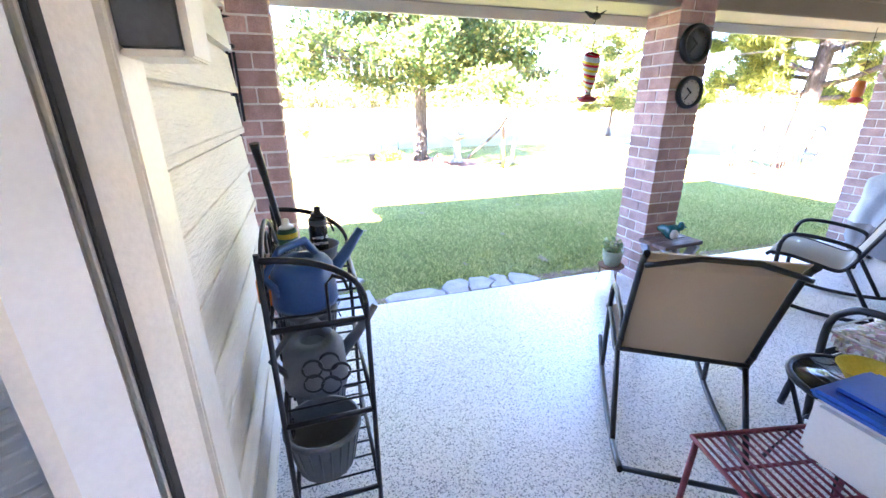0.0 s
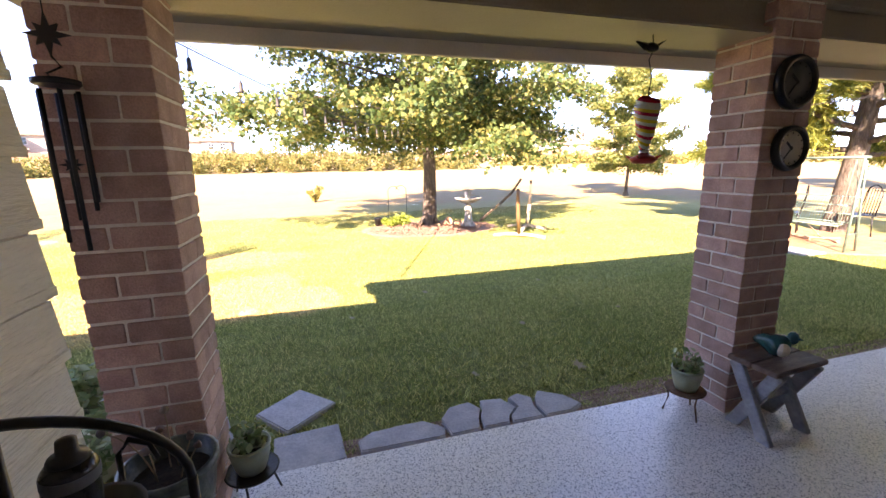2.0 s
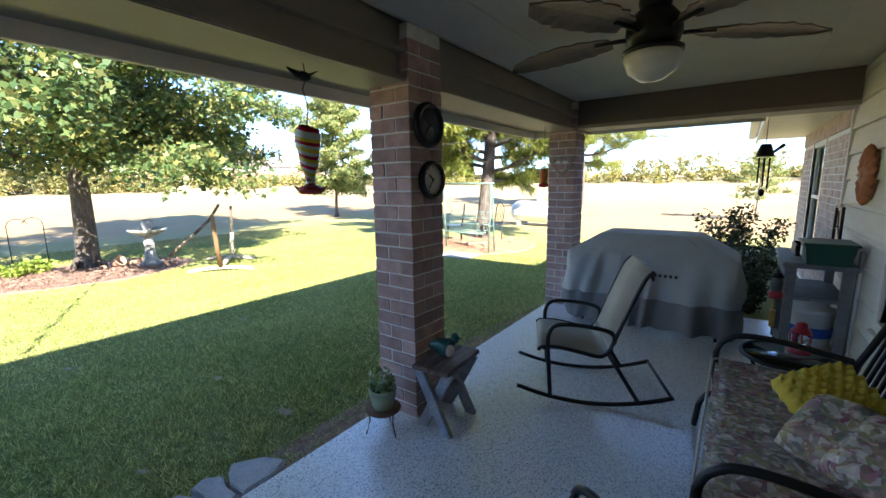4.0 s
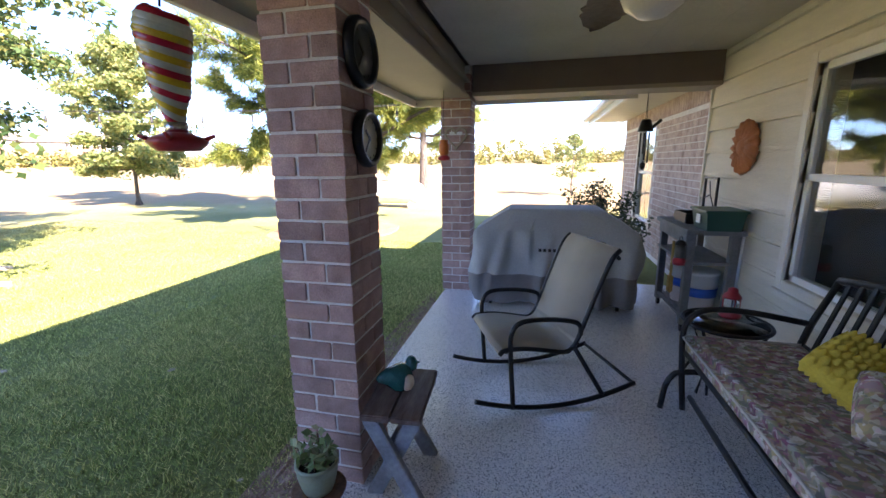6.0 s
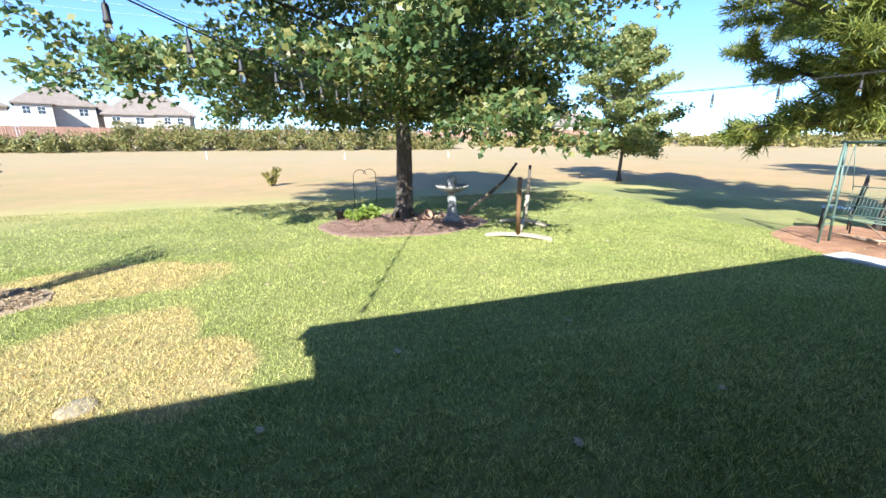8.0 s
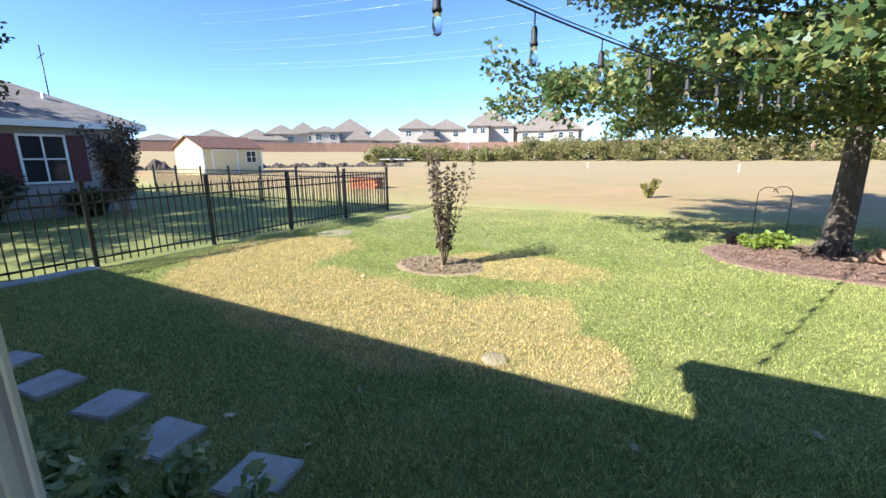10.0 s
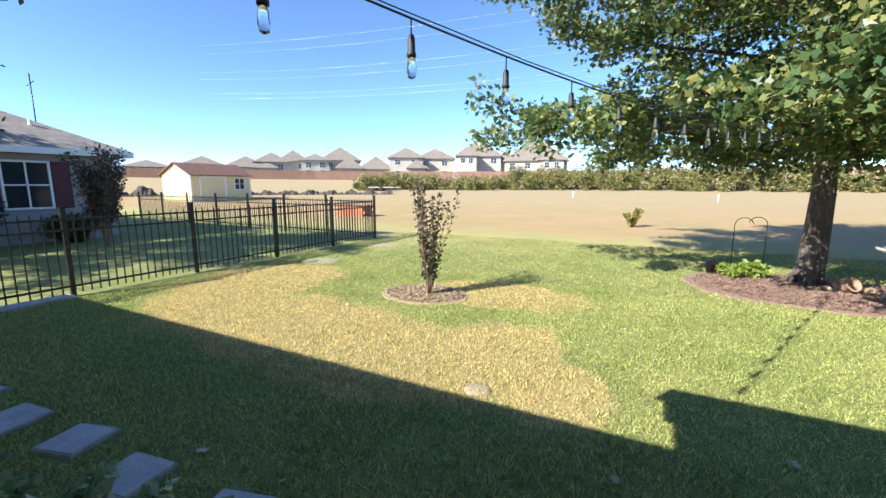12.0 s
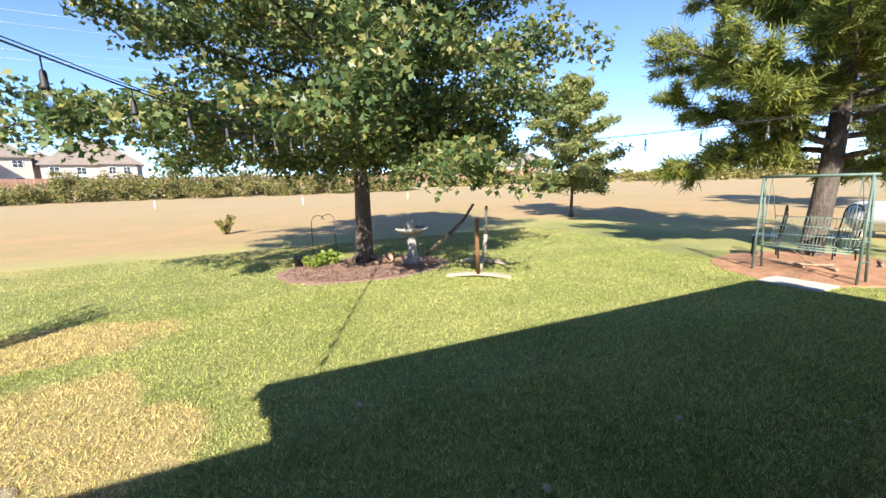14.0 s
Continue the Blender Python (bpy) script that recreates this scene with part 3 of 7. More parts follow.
def broadleaf(name, base, height, reach, trunk_r, first, mat_leaf, label, limbs=26, per=60, size=0.13, clump=0.34, lean=(0, 0), peak=0.25, subs=7, skew=0.0, lobed=False):
    """A tree with a central trunk, spreading limbs, side twigs and leaf clumps at the twigs."""
    t = thing(name, label, "tree", pose(*base))
    bm = BM()
    top = height * 0.96
    tp = [(0, 0, -0.15)]
    n = 12
    for i in range(1, n + 1):
        z = top * i / n
        tp.append((lean[0] * z + 0.05 * math.sin(z * 1.3), lean[1] * z + 0.05 * math.cos(z), z))
    rings = [trunk_r * (1 - 0.93 * (i / n) ** 0.8) for i in range(n + 1)]
    for i in range(n):
        tube(bm, [tp[i], tp[i + 1]], rings[i], 10, rings[i + 1], cap=False)
    for k in range(6):      # root flare
        a = k * 1.05 + 0.3
        tube(bm, [(math.cos(a) * trunk_r * 1.7, math.sin(a) * trunk_r * 1.7, -0.1), (math.cos(a) * trunk_r * 0.6, math.sin(a) * trunk_r * 0.6, 0.28)], trunk_r * 0.28, 6, trunk_r * 0.25)
    part("trunk", bm, M_BARK, t)
    centres, rad = [], []
    for i in range(limbs):
        bm = BM()
        f = (i + 0.5) / limbs
        z = first + (top - first) * f ** 1.15
        a = i * 2.39996 + random.uniform(-0.3, 0.3)
        prof = (1 - max(0.0, f - peak) / (1 - peak)) ** 0.8 if f > peak else 0.82 + 0.18 * f / peak
        L = reach * max(prof, 0.12) * random.uniform(0.82, 1.12) * (1 - skew * math.cos(a))
        up = 0.1 + 0.75 * f
        o = (lean[0] * z, lean[1] * z, z)
        pts = limb_points(o, (math.cos(a), math.sin(a), up), L, 6, sag=-0.045 if f < 0.3 else -0.02)
        r0 = trunk_r * (0.28 - 0.2 * f)
        tube(bm, pts, r0, 6, 0.012)
        for s in range(subs):
            q = 0.22 + 0.78 * (s + random.random()) / subs
            k = min(int(q * 6), 5)
            p = pts[k].lerp(pts[k + 1], q * 6 - k)
            sd = (pts[k + 1] - pts[k]).normalized()
            side = sd.cross(Vector((0, 0, 1))) * random.choice((-1, 1))
            d = sd * 0.6 + side * random.uniform(0.3, 1.0) + Vector((0, 0, random.uniform(-0.35, 0.4)))
            l2 = L * 0.26 * random.uniform(0.5, 1.2)
            tw = limb_points(p, d, l2, 3, wob=0.2)
            tube(bm, tw, 0.010, 4, 0.004, cap=False)
            for w in tw[1:]:
                if w.z < first - 0.4:
                    continue
                centres.append(tuple(w))
                rad.append(clump * random.uniform(0.6, 1.15))
        centres.append(tuple(pts[-1]))
        rad.append(clump * 0.8)
        for q in (0.1, 0.2, 0.3, 0.42):     # leafy shoots close to the trunk
            if L * q < 0.25:
                continue
            k = int(q * 6)
            p = pts[k].lerp(pts[k + 1], q * 6 - k)
            centres.append((p.x + random.uniform(-0.2, 0.2), p.y + random.uniform(-0.2, 0.2), p.z + random.uniform(-0.2, 0.15)))
            rad.append(clump * random.uniform(0.8, 1.15))
        part("limb", bm, M_BARK, t)
    leaf_cloud("crown", centres, rad, per, size, mat_leaf, t, lobed=lobed)
    return t


L_OAK = leaf_material("oak_leaf", (0.05, 0.10, 0.034), (0.13, 0.185, 0.06), (0.34, 0.31, 0.10), 0.36, 0.42)
L_OAK2 = leaf_material("young_oak_leaf", (0.14, 0.20, 0.065), (0.29, 0.33, 0.115), (0.50, 0.45, 0.17), 0.5)
L_PINE = leaf_material("pine_needle", (0.11, 0.155, 0.04), (0.27, 0.31, 0.065), (0.48, 0.46, 0.10), 0.45)
L_BUSH = leaf_material("scrub_leaf", (0.09, 0.11, 0.03), (0.20, 0.20, 0.06), (0.36, 0.28, 0.10), 0.25)
L_YELLOW = leaf_material("yellow_leaf", (0.13, 0.14, 0.04), (0.24, 0.22, 0.06), (0.38, 0.30, 0.09), 0.2)
L_DARK = leaf_material("dark_leaf", (0.02, 0.035, 0.012), (0.04, 0.06, 0.02), (0.07, 0.085, 0.03), 0.15)
L_CREPE = leaf_material("crepe_leaf", (0.045, 0.033, 0.026), (0.09, 0.06, 0.042), (0.15, 0.115, 0.06), 0.2)

random.seed(3)
broadleaf("oak_tree", (2.88, 11.5, -0.08), 9.6, 4.75, 0.205, 2.05, L_OAK, "tall oak with a wide green and yellow crown", limbs=72, per=76, size=0.116, clump=0.44, peak=0.42, subs=11, skew=0.16, lobed=True)
random.seed(5)
broadleaf("young_tree", (13.9, 17.1, -0.08), 6.2, 2.0, 0.085, 1.25, L_OAK2, "slender young tree with a pale green crown in the field", limbs=36, per=34, size=0.15, clump=0.36, subs=7, peak=0.55, lobed=True)


def pine(name, base, height, reach, trunk_r, first, label, lean=(0, 0), limbs=26, tufts=9, needles=26, length=0.30):
    t = thing(name, label, "tree", pose(*base))
    bm = BM()
    n = 10
    pt = lambda z: Vector((lean[0] * z + 0.12 * math.sin(z * 0.8), lean[1] * z, z))
    for i in range(n):
        z0, z1 = height * i / n - 0.15, height * (i + 1) / n - 0.15
        tube(bm, [pt(z0), pt(z1)], trunk_r * (1 - 0.9 * i / n), 10, trunk_r * (1 - 0.9 * (i + 1) / n), cap=False)
    part("trunk", bm, M_BARK, t)
    cen, dirs = [], []
    for i in range(limbs):
        bm = BM()
        f = (i + 0.5) / limbs
        z = first + (height * 0.97 - first) * f
        a = i * 2.39996 + random.uniform(-0.4, 0.4)
        L = reach * (1 - 0.75 * f ** 1.3) * (0.72 + 0.28 * min(1.0, f / 0.15)) * random.uniform(0.7, 1.1)
        pts = limb_points(pt(z), (math.cos(a), math.sin(a), 0.02 + 0.6 * f), L, 6, sag=0.02, wob=0.16)
        tube(bm, pts, trunk_r * (0.34 - 0.22 * f), 6, 0.015)
        for s in range(tufts):
            q = 0.12 + 0.88 * (s + random.random()) / tufts
            k = min(int(q * 6), 5)
            p = pts[k].lerp(pts[k + 1], q * 6 - k)
            d = (pts[k + 1] - pts[k]).normalized()
            side = d.cross(Vector((0, 0, 1))) * random.choice((-1, 1))
            tw = limb_points(p, d * 0.5 + side * random.uniform(0.3, 1) + Vector((0, 0, random.uniform(-0.2, 0.5))), 0.28 * L * random.uniform(0.5, 1.1), 4, wob=0.25)
            tube(bm, tw, 0.014, 4, 0.006, cap=False)
            for j in range(1, 5):
                cen.append(tw[j])
                dirs.append((tw[j] - tw[j - 1]).normalized())
        part("limb", bm, M_BARK, t)
    m = len(cen) * needles
    c = np.repeat(np.array([tuple(v) for v in cen]), needles, axis=0) + rng.normal(size=(m, 3)) * 0.06
    d = np.repeat(np.array([tuple(v) for v in dirs]), needles, axis=0) * 0.6 + rng.normal(size=(m, 3)) * 0.75
    d /= np.linalg.norm(d, axis=1)[:, None]
    w = np.cross(d, rng.normal(size=(m, 3)))
    w /= np.linalg.norm(w, axis=1)[:, None]
    s = length * rng.uniform(0.6, 1.2, (m, 1))
    v = np.stack([c - w * 0.010, c + w * 0.010, c + d * s + w * 0.005, c + d * s - w * 0.005], axis=1).reshape(-1, 3)
    ob = new("needles", arrays_mesh("needles", v, np.arange(m * 4).reshape(-1, 4), L_PINE))
    ob.parent = t
    return t


random.seed(11)
pine("pine_tree", (10.8, 6.95, -0.08), 9.5, 4.2, 0.22, 1.55, "large pine with yellow-green needles and a dark leaning trunk", lean=(0.035, -0.06), limbs=56, tufts=13, needles=82, length=0.22)
random.seed(12)
pine("pine_tree", (24.0, 8.3, -0.08), 9.0, 4.4, 0.28, 2.6, "farther pine with yellow-green needles behind the gas tank", limbs=36, tufts=11, needles=44, length=0.34)

# scrub belt and farther trees along the field's end
cen, rad = [], []
for i in range(150):
    a = radians(-37 + 58 * i / 150 + random.uniform(-0.3, 0.3))
    r = random.uniform(64, 72)
    x, y = r * math.sin(a), r * math.cos(a)
    h = random.uniform(2.2, 3.9) if -0.31 < a < 0.26 else random.uniform(0.9, 2.6)
    for k in range(5):
        cen.append((x + random.uniform(-1.2, 1.2), y + random.uniform(-1, 1), ground_z(x, y) + h * (0.15 + 0.17 * k)))
        rad.append(random.uniform(0.6, 1.1))
g = tagged(new("scrub_belt"), "belt of olive and straw-coloured scrub at the field's far edge", "scrub", "", "stuff")
leaf_cloud("scrub", cen, rad, 95, 0.30, L_BUSH, g, flat=0.9, aspect=0.6)
cen, rad = [], []
for i in range(140):
    a = radians(24 + 92 * i / 140 + random.uniform(-0.3, 0.3))
    r = random.uniform(70, 85)
    x, y = r * math.sin(a), r * math.cos(a)
    h = random.uniform(0.8, 2.2) + (random.uniform(1.5, 3.2) if random.random() < 0.6 and a > 1.2 else 0)
    for k in range(4):
        cen.append((x + random.uniform(-1.4, 1.4), y + random.uniform(-1, 1), ground_z(x, y) + h * (0.15 + 0.22 * k)))
        rad.append(random.uniform(0.7, 1.3))
g = tagged(new("scrub_belt"), "low yellow-green scrub and small trees beyond the dry field", "scrub", "", "stuff")
leaf_cloud("scrub", cen, rad, 60, 0.45, L_YELLOW, g, flat=0.9, aspect=0.7)


# ---- neighbouring buildings ----
M_STUCCO = material("grey_stucco", (0.36, 0.345, 0.33), 0.85, vary=0.06, scale=3, bump=0.2, fine=30)
M_SHUTTER = material("maroon_shutter", (0.10, 0.02, 0.025), 0.6, vary=0.1, scale=6)
M_SHED = material("yellow_shed_siding", (0.72, 0.60, 0.33), 0.7, vary=0.05, scale=3, bump=0.2, fine=12, stretch=(4, 4, 0.3))
M_SHEDROOF = material("red_brown_shingles", (0.20, 0.10, 0.075), 0.9, vary=0.2, scale=4, bump=0.4, fine=14)
M_PALE = material("pale_brick", (0.47, 0.42, 0.37), 0.85, vary=0.1, scale=1.5, bump=0.2, fine=9, stretch=(1, 1, 3))
M_ROOFGREY = material("grey_brown_shingles", (0.23, 0.19, 0.16), 0.9, vary=0.12, scale=1, bump=0.2, fine=5)
M_WIN = material("dark_pane", (0.03, 0.035, 0.04), 0.08, vary=0.05, bump=0)


def hip_bm(x0, x1, y0, y1, z0, rise, over=0.4, thick=0.18):
    bm = BM()
    x0, x1, y0, y1 = x0 - over, x1 + over, y0 - over, y1 + over
    w, d = x1 - x0, y1 - y0
    h = min(w, d) / 2
    v = [bm.verts.new(p) for p in ((x0, y0, z0), (x1, y0, z0), (x1, y1, z0), (x0, y1, z0))]
    u = [bm.verts.new((q.co.x, q.co.y, z0 - thick)) for q in v]
    if w >= d:
        a, b = bm.verts.new((x0 + h, (y0 + y1) / 2, z0 + rise)), bm.verts.new((x1 - h + 0.01, (y0 + y1) / 2, z0 + rise))
        fs = ((v[0], v[1], b, a), (v[2], v[3], a, b), (v[1], v[2], b), (v[3], v[0], a))
    else:
        a, b = bm.verts.new(((x0 + x1) / 2, y0 + h, z0 + rise)), bm.verts.new(((x0 + x1) / 2, y1 - h + 0.01, z0 + rise))
        fs = ((v[1], v[2], b, a), (v[3], v[0], a, b), (v[0], v[1], a), (v[2], v[3], b))
    for f in fs:
        bm.faces.new(f)
    for i in range(4):
        bm.faces.new((u[i], u[(i + 1) % 4], v[(i + 1) % 4], v[i]))
    bm.faces.new(u[::-1])
    return bm


def wall_window(parent, x, y, z, w, h, ry, shutters=None):
    """A window on a wall; ry turns it about z (0 looks along -y)."""
    m = pose(x, y, z, 0, 0, ry)
    bm = BM()
    for a, b, c, d in ((-w / 2 - 0.06, -w / 2, -0.06, h + 0.06), (w / 2, w / 2 + 0.06, -0.06, h + 0.06), (-w / 2, w / 2, h, h + 0.06), (-w / 2, w / 2, -0.06, 0), (-w / 2, w / 2, h / 2 - 0.02, h / 2 + 0.02), (-0.02, 0.02, 0, h)):
        box(bm, a, b, -0.06, 0.02, c, d, m=m)
    wo = part("window", bm, M_WHITE, parent)
    bm = BM()
    box(bm, -w / 2, w / 2, -0.02, 0.01, 0, h, m=m)
    part("pane", bm, M_WIN, wo)
    if shutters:
        for s in (-1, 1):
            bm = BM()
            box(bm, s * (w / 2 + 0.30) - 0.21, s * (w / 2 + 0.30) + 0.21, -0.05, 0.01, -0.05, h + 0.05, m=m)
            part("shutter", bm, shutters, wo)


# grey neighbour house
nh = thing("neighbour_house", "single-storey grey house with maroon shutters and a brown hip roof", "house")
bm = BM()
box(bm, -27, -15.2, -4.5, 9.8, -0.2, 2.5)
part("wall", bm, M_STUCCO, nh)
part("roof", hip_bm(-27, -15.2, -4.5, 9.8, 2.62, 3.2, 0.45), M_SHINGLE, nh)
bm = BM()
box(bm, -14.9, -14.74, -5, 10.25, 2.44, 2.62)
part("gutter", bm, M_WHITE, nh)
wall_window(nh, -15.18, 7.7, 0.95, 0.95, 1.25, 90, M_SHUTTER)
bm = BM()
tube(bm, [(-19, 9.4, 2.6), (-19, 9.4, 5.4)], 0.02, 6)
tube(bm, [(-19.3, 9.4, 5.0), (-18.7, 9.4, 5.1)], 0.012, 5)
part("antenna", bm, M_BLACK, nh)
bm = BM()
tube(bm, [(-16.2, 8.3, 2.9), (-16.2, 8.3, 3.5)], 0.05, 8)
part("vent_pipe", bm, M_WHITE, nh)

# yellow shed
sh = thing("garden_shed", "pale yellow shed with a red-brown roof and white trim", "shed", pose(-33.8, 25.15, ground_z(-33.8, 25.15), 0, 0, 90))
bm = BM()
box(bm, -2.65, 2.65, -1.9, 1.9, -0.3, 2.1)
v = [bm.verts.new(p) for p in ((-2.65, -1.9, 2.1), (-2.65, 1.9, 2.1), (-2.65, 0, 2.95), (2.65, -1.9, 2.1), (2.65, 1.9, 2.1), (2.65, 0, 2.95))]
bm.faces.new(v[:3])
bm.faces.new(v[3:])
part("wall", bm, M_SHED, sh)
bm = BM()
for s in (-1, 1):
    pp = [bm.verts.new(p) for p in ((-2.85, s * 2.15, 2.0), (2.85, s * 2.15, 2.0), (2.85, 0, 3.0), (-2.85, 0, 3.0), (-2.85, s * 2.15, 2.07), (2.85, s * 2.15, 2.07), (2.85, 0, 3.07), (-2.85, 0, 3.07))]
    for q in ((0, 1, 2, 3), (4, 5, 6, 7), (0, 1, 5, 4), (1, 2, 6, 5), (3, 0, 4, 7)):
        bm.faces.new([pp[i] for i in q])
part("roof", bm, M_SHEDROOF, sh)
for x in (-2.65, 2.65):
    bm = BM()
    box(bm, x - 0.06, x + 0.06, -1.96, -1.84, -0.2, 2.1)
    part("corner_board", bm, M_WHITE, sh)
bm = BM()
for x in (-1.9, 0.3):
    box(bm, x - 0.06, x + 0.06, -1.94, -1.88, -0.2, 1.9)
box(bm, -1.9, 0.3, -1.94, -1.88, 1.85, 1.95)
part("trim", bm, M_WHITE, sh)
wall_window(sh, 1.6, -1.92, 0.9, 0.9, 0.9, 0)
bm = BM()
box(bm, -1.83, 0.23, -1.93, -1.905, -0.1, 1.84)
part("door", bm, M_SHED, sh, "double yellow shed door")


def far_house(az, dist, w, d, eave, rise, wing=None):
    """A house beyond the field, facing the lawn; wing: (x0, x1, out, eave, rise)."""
    x, y = 0.5 + dist * math.sin(radians(az)), 2.7 + dist * math.cos(radians(az))
    t = thing("far_house", "pale brick two-storey house with a grey-brown hip roof" if eave > 3.4 else "low house with a large grey-brown hip roof", "house",
              pose(x, y, ground_z(x, y), 0, 0, -az), "houses beyond the field")
    bm = BM()
    box(bm, -w / 2, w / 2, -d / 2, d / 2, -1, eave)
    part("wall", bm, M_PALE, t)
    part("roof", hip_bm(-w / 2, w / 2, -d / 2, d / 2, eave + 0.1, rise, 0.5), M_ROOFGREY, t)
    if wing:
        a, b, c, hh, rr = wing
        bm = BM()
        box(bm, a, b, -d / 2 - c, -d / 2 + 0.5, -1, hh)
        part("wing", bm, M_PALE, t)
        part("wing_roof", hip_bm(a, b, -d / 2 - c, 0, hh + 0.1, rr, 0.5), M_ROOFGREY, t)
    n = max(2, int(w // 3.6))
    for s in range(2 if eave > 3.4 else 1):
        for i in range(n):
            wx = -w / 2 + w * (i + 0.5) / n
            wz = 0.8 if s == 0 else eave - 1.75
            if wing and wing[0] - 0.8 < wx < wing[1] + 0.8 and wz < wing[3]:
                continue
            wall_window(t, wx, -d / 2 - 0.02, wz, 1.3, 1.25, 0)
    if wing and wing[3] > 3.4:
        for wx in (wing[0] * 0.7 + wing[1] * 0.3, wing[0] * 0.3 + wing[1] * 0.7):
            wall_window(t, wx, -d / 2 - wing[2] - 0.02, wing[3] - 1.75, 1.0, 1.2, 0)
    bm = BM()
    tube(bm, [(w * 0.2, 0.8, eave), (w * 0.2, 0.8, eave + rise * 0.95)], 0.09, 6)
    part("vent_pipe", bm, M_ROOFGREY, t)
    return t


for p in ((-62.6, 114, 9, 10, 2.2, 1.7, None), (-57.2, 113, 9, 10, 2.7, 2.4, None), (-52.5, 112, 9, 10, 2.5, 2.8, None),
          (-49.5, 113, 7.5, 9, 3.9, 2.5, (-3.2, 1.0, 2, 2.4, 1.4)), (-46.9, 114, 7, 10, 4.2, 2.9, None), (-44.2, 110, 6.5, 7, 4.4, 1.7, None),
          (-41.0, 114, 9.5, 11, 4.6, 3.6, (-1.0, 5.2, 3, 2.5, 3.0)), (-36.3, 112, 8.5, 10, 2.4, 3.4, None), (-32.2, 111, 8.5, 9, 5.3, 2.8, (0.5, 4.6, 3, 2.6, 2.2)),
          (-28.2, 114, 9.5, 11, 5.2, 2.9, (-6.5, -2.0, 2, 2.4, 2.6)), (-22.2, 111, 11, 10, 5.6, 4.4, (-5.4, -0.6, 3, 5.6, 2.4)), (-18.6, 113, 7, 9, 4.2, 3.0, None),
          (-14.6, 110, 15, 11, 4.3, 4.9, (1.0, 6.5, 3, 4.3, 3.0)), (27.0, 112, 20, 11, 3.4, 3.9, (2, 9, 3, 3.0, 2.6)), (36.0, 114, 17, 11, 2.8, 3.2, (-7, -1, 3, 2.8, 2.4))):
    far_house(*p)

# bank of dark turned soil before the fenced plots
M_SOIL = material("turned_soil", (0.055, 0.043, 0.035), 0.95, vary=0.3, scale=3, bump=1.0, fine=12, color2=(0.11, 0.085, 0.06), bump_dist=0.05)
bm = BM()
random.seed(57)
prev = None
for i in range(121):
    az = radians(-66 + 34 * i / 120)
    h = (0.35 + 0.25 * math.sin(i * 0.7) * random.uniform(0.4, 1) + random.uniform(-0.08, 0.12)) * (1.9 if i < 26 else 1.0)
    ring = []
    for dr, z in ((-1.1, -0.1), (-0.5, h * 0.75), (0.1, h), (0.6, h * 0.6), (1.2, -0.1)):
        r = 51 + dr + random.uniform(-0.2, 0.2)
        x, y = r * math.sin(az), r * math.cos(az)
        ring.append(bm.verts.new((x, y, ground_z(x, y) + z + random.uniform(-0.05, 0.05))))
    if prev:
        for k in range(4):
            bm.faces.new((prev[k], ring[k], ring[k + 1], prev[k + 1]))
    prev = ring
solid("soil_bank", bm, M_SOIL, "low bank of dark turned soil across the field", "soil", "structure")

# tall board fence before the far houses
M_FENCE = material("reddish_board_fence", (0.27, 0.15, 0.105), 0.85, vary=0.15, scale=0.6, bump=0.2, fine=6, stretch=(5, 5, 0.4))
bm = BM()
P = [(-96, 48), (-84, 62), (-70, 75), (-54, 86), (-38, 94), (-18, 100), (10, 101), (40, 92), (62, 80)]
for (xa, ya), (xb, yb) in zip(P, P[1:]):
    n = 44
    for i in range(n):
        f = i / n
        x, y = xa + (xb - xa) * f, ya + (yb - ya) * f
        ang = math.degrees(math.atan2(yb - ya, xb - xa))
        g0 = ground_z(x, y)
        box(bm, 0, math.hypot(xb - xa, yb - ya) / n - 0.03, -0.03, 0.03, -0.4, 1.85 + random.uniform(-0.04, 0.04), m=pose(x, y, g0, 0, 0, ang))
tagged(part("board_fence", bm, M_FENCE), "long reddish-brown board fence before the far houses", "fence", "", "stuff")


# ---- things of the yard ----
M_WOOD = material("weathered_wood", (0.30, 0.20, 0.12), 0.8, vary=0.2, scale=5, bump=0.4, fine=40, stretch=(3, 3, 0.6), color2=(0.42, 0.33, 0.24))
M_WOODRED = material("red_brown_wood", (0.34, 0.185, 0.095), 0.75, vary=0.2, scale=6, bump=0.3, fine=40)
M_BOARD = material("bleached_board", (0.46, 0.39, 0.29), 0.85, vary=0.15, scale=6, bump=0.3, fine=50)
M_GREENMETAL = material("pale_green_metal", (0.14, 0.21, 0.175), 0.55, metal=0.1, vary=0.2, scale=8, bump=0.2)
M_DIRT = material("orange_dirt", (0.42, 0.22, 0.12), 0.95, vary=0.2, scale=3, bump=0.8, fine=30, bump_dist=0.03)
M_TERRA = material("terracotta", (0.46, 0.17, 0.07), 0.7, vary=0.15, scale=10, bump=0.2)


